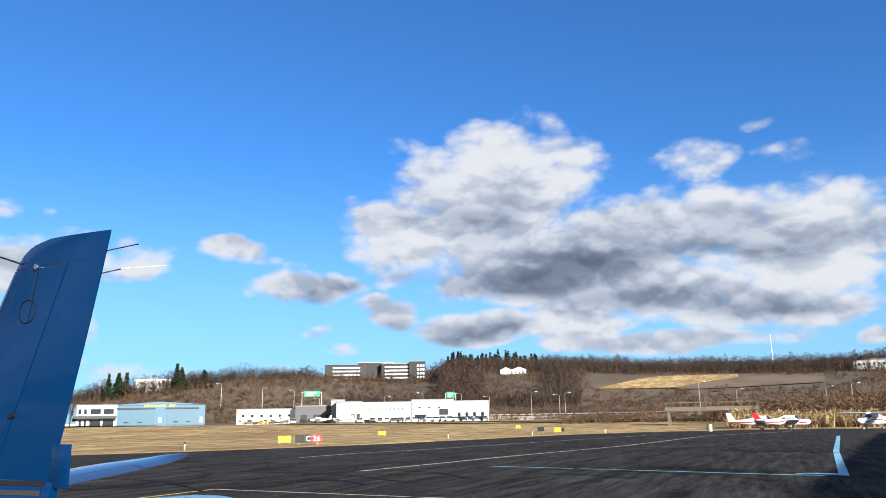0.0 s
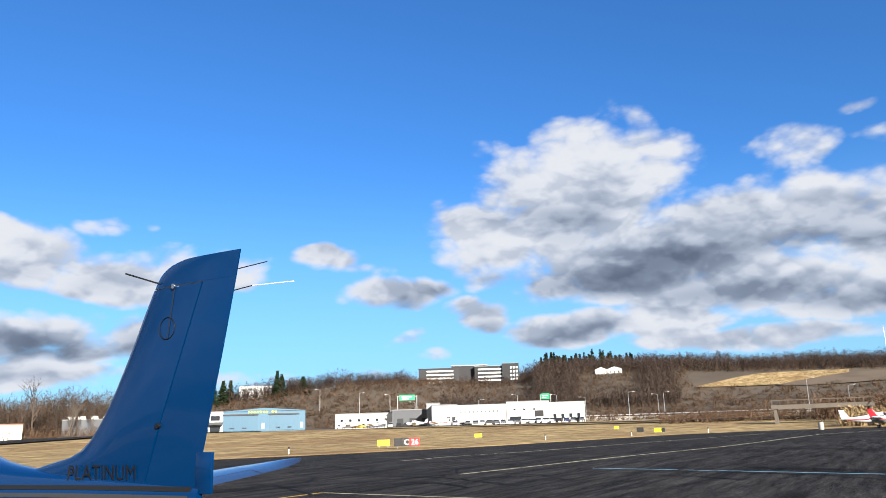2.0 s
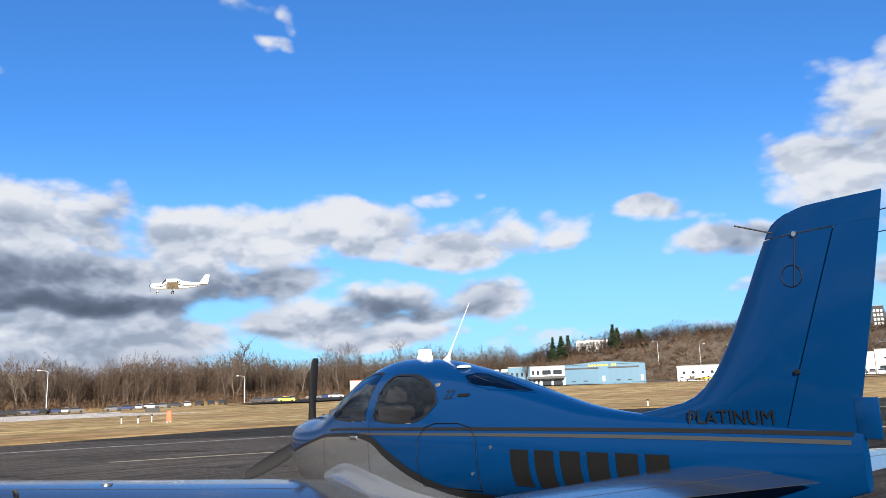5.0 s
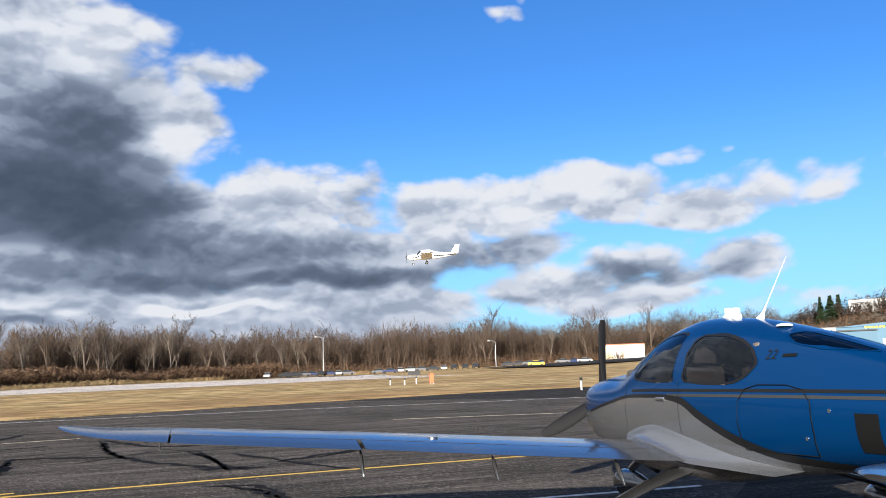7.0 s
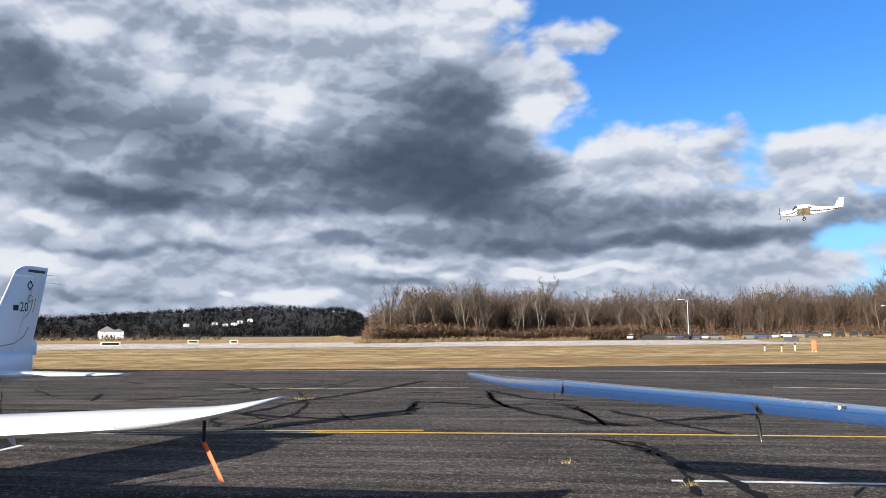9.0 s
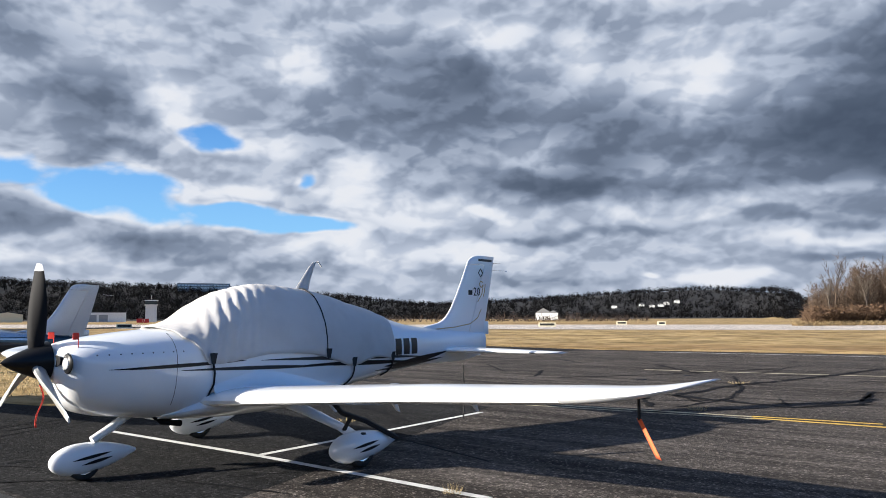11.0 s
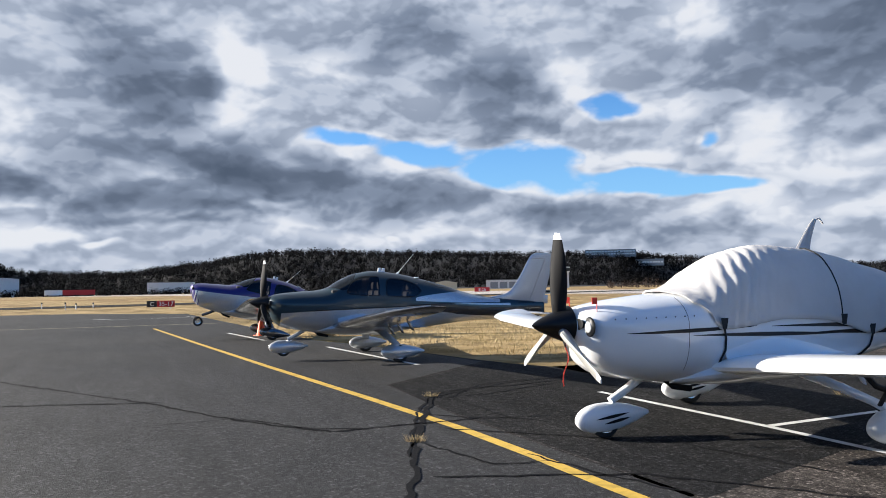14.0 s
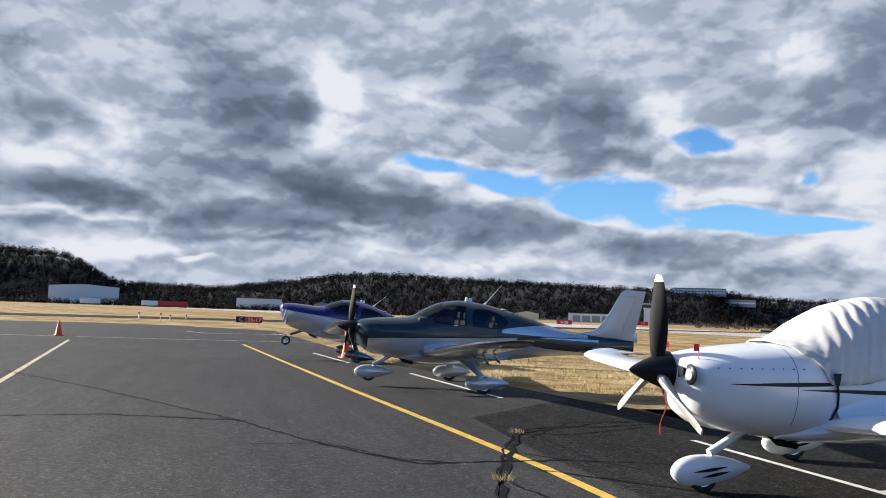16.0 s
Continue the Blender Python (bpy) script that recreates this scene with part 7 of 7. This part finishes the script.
building("far_house", "white house beyond the airfield", 103.3, 560, 11, 5, 9, "b_white", [(3, -4, 4, 1, 2.4, 0.4, "b_glass")], gable=3.5)
building("far_house", "white house beyond the airfield", 102.6, 580, 7, 5, 9, "b_white", gable=2)
for az, r in ((95.0, 1300), (94.6, 1330), (95.6, 1290), (96.3, 1310), (93.9, 1350), (98.2, 1290)):
    building("far_house", "small pale house on the western hill", az, r, 9, 4, 8, "b_white", gable=2)
for az, mat, lab in ((166.1, "b_white", "white trailer"), (165.2, "sign_red", "red trailer"), (164.3, "sign_red", "red trailer"), (169.9, "b_white", "white trailer")):
    b2 = B()
    box(b2, -5, 0, 0.6, 5, 2.4, 3.4, 0.1)
    t = solo("trailer", b2, M[mat], f"{lab} parked at the field's edge", "trailer", stand(az, 470), "trailers", smooth=False)
    for k in (-3.5, 2.5, 3.6):
        b3 = B()
        tube(b3, [(k, -0.1, 0.45), (k, 0.2, 0.45)], 0.45, 12)
        part("wheel", b3, M["rubber"], t)
# the hangar whose shade lies on the apron
shed = thing("maintenance_hangar", "plain cream maintenance hangar beside the apron", "building", Matrix.Translation((22.5, -2.0, 0)) @ Matrix.Rotation(radians(65.4), 4, "Z"))
bm = B()
box(bm, 0, -30, -0.2, 75, 0, 8.0)
part("wall", bm, M["b_cream"], shed, smooth=False)
bm = B()
box(bm, -0.2, -30.2, 8.003, 75.2, 0.1, 8.25)
part("roof", bm, M["roof"], shed, smooth=False)
for i in range(5):
    bm = B()
    box(bm, 4 + 14 * i, -0.05, 0.05, 14 + 14 * i, 0.06, 5.5)
    part("door", bm, M["b_grey"], shed, smooth=False)


# ---- cars, signs, poles ----
def car(label, mat, m, tall=1.45):
    ob = thing("parked_car", label, "car", m, "parked cars")
    bm = B()
    prof = [(-2.2, 0.35), (-2.25, 0.75), (-2.1, 0.95), (-1.4, 1.0), (2.05, 0.95), (2.2, 0.7), (2.2, 0.35)]
    rings = [[Vector((x, y, z)) for x, z in prof] for y in (-0.85, -0.88, 0.88, 0.85)]
    rows = loft(bm, rings)
    part("body", bm, mat, ob, smooth=False)
    bm = B()
    rings = [[Vector((x * k - 0.15, y, z)) for x, z in ((-1.2, 0.96), (-0.75, tall), (0.95, tall), (1.75, 0.96))] for y, k in ((-0.8, 1.0), (0.8, 1.0))]
    loft(bm, rings)
    part("cabin_glass", bm, M["b_glass"], ob, smooth=False)
    bm = B()
    box(bm, -0.85, -0.78, tall - 0.02, 0.75, 0.78, tall + 0.04, 0.02)
    part("roof", bm, mat, ob, smooth=False)
    for x in (-1.4, 1.35):
        for y in (-0.9, 0.7):
            bm = B()
            tube(bm, [(x, y, 0.33), (x, y + 0.2, 0.33)], 0.33, 12)
            part("wheel", bm, M["rubber"], ob)
    return ob


CARS = {}
for key, col in (("white", (0.7, 0.7, 0.7)), ("black", (0.015, 0.015, 0.017)), ("silver", (0.35, 0.36, 0.37)), ("red", (0.35, 0.02, 0.02)), ("dark_blue", (0.02, 0.03, 0.09)), ("grey", (0.1, 0.1, 0.11))):
    M["car_" + key] = material("car_paint_" + key, col, 0.3, coat=0.8, vary=0.03)


def put_car(key, m, tall=1.45):
    if key not in CARS:
        CARS[key] = car(f"{key.replace('_', ' ')} car parked at the airfield's edge", M["car_" + key], m, tall)
        return CARS[key]
    return copy_thing(CARS[key], m)


rng = random.Random(21)
keys = list(("white", "black", "silver", "dark_blue", "grey", "black", "grey", "silver", "black", "black", "grey"))
for az in list(np.arange(61.4, 67.6, 0.62)) + list(np.arange(44.3, 60.2, 0.78)):
    if rng.random() < 0.16:
        continue
    put_car(rng.choice(keys), stand(az, 236 + rng.uniform(-3, 3), 0.0, rng.choice((0, 90, 80, 180))))
for az in np.arange(2.4, 11.5, 0.5):
    put_car(rng.choice(keys), stand(az, 262 + rng.uniform(-6, 3), 0.0, rng.choice((90, 80, 100, 10))), 1.6)
for az in np.arange(13.0, 20.0, 0.6):
    put_car(rng.choice(keys), stand(az, 283 + rng.uniform(-5, 5), 0.0, rng.choice((90, 80, 0))))
for az, r in ((-8.2, 330), (-10.1, 345), (-12.3, 350), (-1.5, 330)):
    put_car(rng.choice(("white", "grey")), stand(az, r, 0.3))
M["van_yellow"] = material("yellow_van_paint", (0.75, 0.5, 0.02), 0.4, coat=0.5)
put = car("yellow airfield service car", M["van_yellow"], stand(47.8, 215))
put = car("yellow airfield service car", M["van_yellow"], stand(18.2, 270))


def panel_sign(label, cells, m, w, h, name="taxiway_sign"):
    """A low sign on two legs; cells: (share, ground, text, ink)."""
    ob = thing(name, label, "sign", m, "airfield signs")
    x = -w / 2
    for share, ground, text, ink in cells:
        bm = B()
        box(bm, x + 0.01, 0, 0.18, x + w * share - 0.01, 0.25, 0.18 + h, 0.01)
        p = part("sign_panel", bm, M[ground], ob, smooth=False)
        if text:
            size = h * 0.95
            pts = text_mesh(text, size)[0]
            span = max(q[0] for q in pts) - min(q[0] for q in pts)
            x0, zz = x + w * share / 2 - span / 2, 0.18 + h * 0.18
            letters(text, size, lambda u, v: Vector((x0 + u, -0.006, zz + v)), "lettering", M[ink], p)
        x += w * share
    for k in (-0.35, 0.35):
        bm = B()
        tube(bm, [(k * w, 0.12, -0.05), (k * w, 0.12, 0.2)], 0.04, 6)
        part("leg", bm, M["steel"], ob)
    return ob


panel_sign("yellow notice sign in the grass", [(1.0, "sign_yellow", "", "")], stand(16.55, 80), 1.25, 0.6)
panel_sign("black and red runway sign in the grass", [(0.36, "sign_black", "", ""), (0.24, "sign_black", "C", "sign_white"), (0.4, "sign_red", "26", "sign_white")], stand(14.9, 76), 2.45, 0.75)
panel_sign("red runway sign in the grass", [(0.36, "sign_black", "C", "sign_white"), (0.64, "sign_red", "35-17", "sign_white")], stand(159.2, 84), 2.6, 0.62)
panel_sign("small yellow taxiway sign", [(1.0, "sign_yellow", "C4", "sign_black")], stand(9.75, 125), 1.2, 0.55)
panel_sign("small yellow taxiway sign", [(1.0, "sign_yellow", "", "")], stand(0.0, 160), 0.9, 0.5)
panel_sign("yellow and black taxiway sign", [(0.3, "sign_yellow", "", ""), (0.4, "sign_yellow", "C4", "sign_black"), (0.3, "sign_black", "", "")], stand(-2.9, 125), 1.6, 0.6)
panel_sign("small black taxiway sign", [(1.0, "sign_black", "", "")], stand(-1.6, 130), 1.1, 0.7)
panel_sign("small black taxiway sign", [(1.0, "sign_black", "", "")], stand(56.9, 150), 2.4, 0.7)
panel_sign("red runway sign near the tower", [(1.0, "sign_red", "17", "sign_white")], stand(131.5, 330), 4.5, 1.6)
panel_sign("red runway sign beyond the grass", [(1.0, "sign_red", "8-26", "sign_white")], stand(137.0, 220), 4.2, 1.2)
for az, r, w in ((103.3, 150, 3.2), (98.0, 190, 2.4), (95.3, 180, 1.8), (123.5, 230, 3.5), (132.6, 160, 2.8)):
    bm = B()
    box(bm, -w / 2, -0.4, 0, w / 2, 0.4, 0.75, 0.05)
    ob = solo("equipment_box", bm, M["b_cream"], "pale equipment box in the grass", "box", stand(az, r), "equipment boxes", smooth=False)
    bm = B()
    box(bm, -w / 2 + 0.25, -0.42, 0.2, w / 2 - 0.25, -0.404, 0.6)
    part("panel", bm, M["sign_black"], ob, smooth=False)
for az, r, h in ((166.4, 100, 0.7), (165.0, 92, 0.75), (164.4, 95, 0.6), (163.4, 98, 0.6), (46.8, 48.5, 0.75), (58.3, 80, 0.6), (59.3, 82, 0.6), (57.4, 84, 0.7), (5.0, 100, 0.6), (-1.0, 110, 0.6), (-6.1, 120, 0.7), (23.2, 70, 0.55)):
    bm = B()
    tube(bm, [(0, 0, -0.05), (0, 0, h * 0.75)], 0.05, 8)
    ob = solo("marker_post", bm, M["sign_white"], "short pale marker post in the grass", "post", stand(az, r), "marker posts")
    bm = B()
    tube(bm, [(0, 0, h * 0.75), (0, 0, h)], 0.09, 8)
    part("lamp", bm, M["sign_black"], ob)
bm = B()
box(bm, -0.21, -0.21, 0.1, 0.21, 0.21, 1.0, 0.03)
ob = solo("orange_cabinet", bm, M["cone"], "orange runway equipment cabinet in the grass", "cabinet", stand(56.4, 78), smooth=False)
for k in (-0.14, 0.14):
    bm = B()
    box(bm, k - 0.05, -0.05, -0.05, k + 0.05, 0.05, 0.1)
    part("leg", bm, M["steel"], ob, smooth=False)


def cone(m):
    bm = B()
    rings = [[Vector((r * math.cos(a), r * math.sin(a), z)) for a in np.arange(16) * math.pi / 8] for r, z in ((0.19, 0.03), (0.17, 0.05), (0.035, 0.72), (0.02, 0.73))]
    loft(bm, rings)
    ob = solo("traffic_cone", bm, M["cone"], "orange traffic cone on the apron", "traffic cone", m, "traffic cones")
    bm = B()
    box(bm, -0.22, -0.22, 0.0, 0.22, 0.22, 0.03, 0.01)
    part("base", bm, M["cone"], ob, smooth=False)


cone(pose(-6.07, -43.9, 0.01))
cone(pose(-13.4, -27.4, 0.01))


def lamp_post(m, h, group="street lamps"):
    bm = B()
    tube(bm, [(0, 0, -1), (0, 0, h * 0.6), (0, 0, h)], [0.14, 0.11, 0.08], 6)
    ob = solo("street_lamp", bm, M["steel"], "tall grey street lamp beside the highway", "street lamp", m, group)
    bm = B()
    tube(bm, [(0, 0, h), (0.8, 0, h + 0.35), (2.0, 0, h + 0.45)], 0.06, 5)
    part("arm", bm, M["steel"], ob)
    bm = B()
    box(bm, 1.8, -0.15, h + 0.36, 2.6, 0.15, h + 0.52, 0.03)
    part("lamp_head", bm, M["sign_white"], ob)


for az, r, h in ((-12.6, 300, 12), (-1.0, 330, 11), (-3.0, 340, 10), (-3.4, 350, 11), (4.0, 330, 11), (9.6, 330, 10), (6.8, 345, 12), (2.0, 345, 10), (-15.0, 330, 10), (-20.5, 300, 9), (-22.0, 280, 9), (14.2, 335, 10), (18.2, 400, 11), (21.0, 400, 11), (16.0, 400, 11), (63.1, 235, 11), (50.6, 260, 8)):
    lamp_post(stand(az, r, 0, rng.choice((0, 180))), h)
for az, r, w in ((14.76, 395, 7.7), (4.8, 392, 4.0)):
    ob = thing("highway_sign", "green highway sign on a steel gantry", "sign", stand(az, r, 1.0))
    bm = B()
    box(bm, -w / 2, 0, 8.5, w / 2, 0.2, 11.2)
    p = part("sign_panel", bm, M["sign_green"], ob, smooth=False)
    for k in range(2):
        bm = B()
        box(bm, -w * 0.35, -0.03, 9.0 + k, w * (0.1 + 0.2 * k), -0.004, 9.4 + k)
        part("bar", bm, M["sign_white"], p, "plain white bar", smooth=False)
    for k in (-0.62, 0.62):
        bm = B()
        tube(bm, [(k * w, 0.4, -3), (k * w, 0.4, 10.8)], 0.18, 6)
        part("post", bm, M["steel"], ob)
    bm = B()
    tube(bm, [(-0.62 * w, 0.4, 10.4), (0.62 * w, 0.4, 10.4)], 0.15, 6)
    part("beam", bm, M["steel"], ob)
# highway embankment with a rail
M["concrete"] = material("pale_concrete", (0.36, 0.34, 0.3), 0.85, bump=0.2, scale=3, stain=0.3, stain_scale=0.3)
band("highway", [polar(a, 322 - 0.6 * abs(a + 4)) for a in np.arange(-24, 4.5, 2)], 9, 1.2, M["asphalt"], "asphalt highway on a low bank", "road", follow=True)
rows = []
bm = B()
for a in np.arange(-24, 4.2, 1.0):
    x, y = polar(a, 316 - 0.6 * abs(a + 4))
    z = land(x, y)
    rows.append([Vector((x, y, z - 0.5)), Vector((x, y, z + 1.5)), Vector((x, y + 0.3, z + 1.5)), Vector((x, y + 0.3, z - 0.5))])
loft(bm, rows)
solo("highway_bank_wall", bm, M["concrete"], "pale concrete edge of the highway", "wall", kind="structure", smooth=False)
for i, a in enumerate(np.arange(-23.5, 3.5, 0.55)):
    x, y = polar(a, 315 - 0.6 * abs(a + 4))
    bm = B()
    box(bm, -1.2, -0.05, 2.0, 1.2, 0.05, 2.3)
    ob = solo("guard_rail", bm, M["steel"], "grey steel guard rail section", "guard rail", stand(a, 315 - 0.6 * abs(a + 4)), "guard rails", smooth=False)
    bm = B()
    box(bm, -0.06, 0.05, 1.4, 0.06, 0.15, 2.2)
    part("rail_post", bm, M["steel"], ob, smooth=False)
M["old_concrete"] = material("weathered_brown_concrete", (0.13, 0.11, 0.09), 0.9, bump=0.2, scale=3, stain=0.4, stain_scale=0.5)
bm = B()
box(bm, -9, 0, 3.4, 9, 5, 4.2)
br = solo("culvert_bridge", bm, M["old_concrete"], "low concrete bridge over a dark culvert", "bridge", stand(-13.3, 168, -0.6), smooth=False)
for k in (-8.6, 8.0):
    bm = B()
    box(bm, k, 0.3, -0.4, k + 0.6, 5, 3.397)
    part("abutment", bm, M["old_concrete"], br, smooth=False)
bm = B()
for k in range(13):
    box(bm, -8.8 + k * 1.45, 0.05, 4.2, -8.7 + k * 1.45, 0.15, 5.0)
box(bm, -9, 0.04, 5.0, 9, 0.16, 5.12)
part("railing", bm, M["old_concrete"], br, smooth=False)
bm = B()
tube(bm, [(0, 0, -1), (0, 0, 24)], [0.35, 0.12], 6)
solo("radio_mast", bm, M["sign_white"], "tall white radio mast on the hill", "mast", stand(-17.5, 600))
bm = B()
tube(bm, [(0, 0, -0.5), (0, 0, 1.0)], 0.33, 10)
solo("barrel_post", bm, M["concrete"], "grey concrete bollard at the apron's edge", "bollard", stand(-13.1, 118.0))


# ---- other aeroplanes ----
def light_plane(name, label, m, high, main, trim, glass="b_glass", wing=None, low_trim=None):
    """A small aeroplane, with a high or low wing and fixed wheels."""
    root = thing(name, label, "airplane", m)
    top = curve([0, 0.3, 1.3, 2.0, 3.2, 4.2, 7.2], [1.25, 1.45, 1.5, 2.05, 2.05, 1.7, 1.35])
    bot = curve([0, 0.3, 1.3, 3.4, 7.2], [1.05, 0.75, 0.65, 0.65, 1.15])
    wid = curve([0, 0.3, 1.3, 2.5, 4.0, 7.2], [0.12, 0.42, 0.52, 0.55, 0.4, 0.06])
    ring = lambda s, k=1.0: [Vector((-s, wid(s) * k * math.copysign(abs(math.cos(a)) ** 0.8, math.cos(a)), (top(s) + bot(s)) / 2 + (top(s) - bot(s)) / 2 * k * math.copysign(abs(math.sin(a)) ** 0.85, math.sin(a)))) for a in np.arange(20) * math.pi / 10]
    bm = B()
    loft(bm, [ring(s) for s in np.linspace(0, 7.2, 30)])
    part("fuselage", bm, M[main], root)
    bm = B()
    for side in (1, -1):
        rows = []
        for s in np.linspace(0.6, 6.6, 24):
            z0 = (top(s) + bot(s)) / 2 - 0.05
            rows.append([Vector((-s, side * (wid(s) + 0.012), z0 - 0.09)), Vector((-s, side * (wid(s) + 0.012), z0 + 0.05))])
        loft(bm, rows, close=False)
    part("trim_stripe", bm, M[trim], root)
    for s0, s1 in ((1.95, 2.5), (2.58, 3.15), (3.22, 3.7)):
        for side in (1, -1):
            bm = B()
            z0, z1 = 1.5, 1.86 if s1 < 3.5 else 1.76
            pts = []
            for s, z in ((s0, z0), (s1, z0), (s1 - 0.05, z1), (s0 + 0.1, z1)):
                mid, half = (top(s) + bot(s)) / 2, (top(s) - bot(s)) / 2
                f = min(abs(z - mid) / half, 0.99)
                pts.append(bm.verts.new((-s, side * (wid(s) * math.sqrt(1 - f * f) ** 0.8 + 0.03), z)))
            bm.faces.new(pts)
            part("side_window", bm, M[glass], root, smooth=False)
    bm = B()
    rows = []
    for a in np.linspace(0.35, math.pi - 0.35, 11):
        row = []
        for s in np.linspace(1.42, 2.0, 5):
            mid, half = (top(s) + bot(s)) / 2, (top(s) - bot(s)) / 2
            row.append(Vector((-s, (wid(s) + 0.01) * math.copysign(abs(math.cos(a)) ** 0.8, math.cos(a)), mid + (half + 0.012) * math.sin(a) ** 0.85)))
        rows.append(row)
    loft(bm, rows, close=False)
    part("windshield", bm, M[glass], root)
    wz = 2.08 if high else 0.85
    for side in (1, -1):
        bm = B()
        rings = []
        for lat in (0.3, 2.5, 4.6, 5.2, 5.4):
            ch = 1.6 if lat < 2.6 else (1.45 if lat < 5 else 1.1)
            z = wz + (0.03 if high else 0.11) * lat
            rings.append([Vector((-(1.9 + (1.6 - ch) * 0.5 + ch * x), side * lat, z + ch * y)) for x, y in airfoil(0.13)])
        loft(bm, rings if side < 0 else [r[::-1] for r in rings])
        part("wing", bm, M[wing or main], root)
        bm = B()
        rings = [[Vector((-(6.4 + k + (0.85 - k) * x), side * lat, 1.25 + 0.8 * y)) for x, y in airfoil(0.08)] for lat, k in ((0.0, 0), (1.5, 0.15), (1.65, 0.3))]
        loft(bm, rings if side < 0 else [r[::-1] for r in rings])
        part("stabiliser", bm, M[main], root)
        bm = B()
        if high:
            tube(bm, [(-2.4, side * 0.5, 0.85), (-2.4, side * 2.6, 2.12)], 0.035, 6)
            part("wing_strut", bm, M[main], root)
            bm = B()
        tube(bm, [(-2.7, side * (0.45 if high else 1.35), 0.75 if high else 0.9), (-2.75, side * 1.35, 0.25)], 0.04, 6)
        part("main_leg", bm, M[main], root)
        wheel(root, 2.75, side * 1.38, 0.2, 0.15)
    bm = B()
    rings = [[Vector((-(6.1 + 0.62 * (z - 1.2) + (1.15 - 0.42 * (z - 1.2)) * x), 0.8 * y, z)) for x, y in [(p[0], p[1] - 0.08 * p[0] * (1 - p[0])) for p in airfoil(0.08)]] for z in (1.2, 1.7, 2.2, 2.5)]
    loft(bm, rings)
    part("fin", bm, M[low_trim or main], root)
    bm = B()
    tube(bm, [(-0.9, 0, 0.8), (-0.85, 0, 0.25)], 0.035, 6)
    part("nose_leg", bm, M["steel"], root)
    wheel(root, 0.85, 0, 0.17, 0.13)
    bm = B()
    rings = [[Vector((0.25 - 0.27 * u, 0.14 * u**0.6 * math.cos(a), 1.15 + 0.14 * u**0.6 * math.sin(a))) for a in np.arange(12) * math.pi / 6] for u in (0.02, 0.3, 0.7, 1.0)]
    loft(bm, rings)
    part("spinner", bm, M[trim], root)
    for k in (0, 1):
        bm = B()
        d = 1 if k else -1
        rings = [[Vector((0.05 + 0.03 * math.sin(a), d * r * 0.5 + 0.06 * w * math.cos(a) * 0.86, 1.15 + d * r * 0.86 - 0.06 * w * math.cos(a) * 0.5)) for a in np.arange(6) * math.pi / 3] for r, w in ((0.1, 0.7), (0.5, 1.2), (0.9, 0.7))]
        loft(bm, rings)
        part("propeller_blade", bm, M["blade"], root)
    return root


M["red_paint"] = material("red_lacquer", (0.42, 0.02, 0.03), 0.3, coat=0.8, vary=0.04)


def aim(az, r, lift, head, pitch=0.0, bank=0.0):
    x, y = polar(az, r)
    return Matrix.Translation((x, y, lift)) @ Matrix.Rotation(radians(head), 4, "Z") @ Matrix.Rotation(radians(-pitch), 4, "Y") @ Matrix.Rotation(radians(bank), 4, "X") @ Matrix.Translation((3.2, 0, 0))


light_plane("red_white_airplane", "red and white low-wing aircraft parked at the apron's far edge", aim(-16.2, 124, 0.0, -20), False, "white_paint", "red_paint", low_trim="white_paint")
light_plane("red_airplane", "white low-wing aircraft with red fin and stripe, beside reeds", aim(-17.9, 121, 0.0, -12), False, "white_paint", "red_paint", wing="white_paint", low_trim="red_paint")
light_plane("high_wing_airplane", "white high-wing aircraft parked at the apron's far edge", aim(-23.2, 122, 0.0, 200), True, "white_paint", "grey_paint")
for az, r, hd in ((18.9, 268, 200), (17.2, 272, 180), (12.6, 270, 170), (14.2, 274, 190), (10.9, 266, 175)):
    x, y = polar(az, r)
    light_plane("far_airplane", "small white aircraft parked across the field", aim(az, r, land(x, y), hd), False, "white_paint", "red_paint" if az < 14 else "grey_paint")
light_plane("landing_airplane", "white low-wing aircraft in flight, coming in to land", aim(FLY_AZ, 110, FLY_Z, FLY_AZ + 180, -2.0, -6.0), False, "white_paint", "grey_paint")
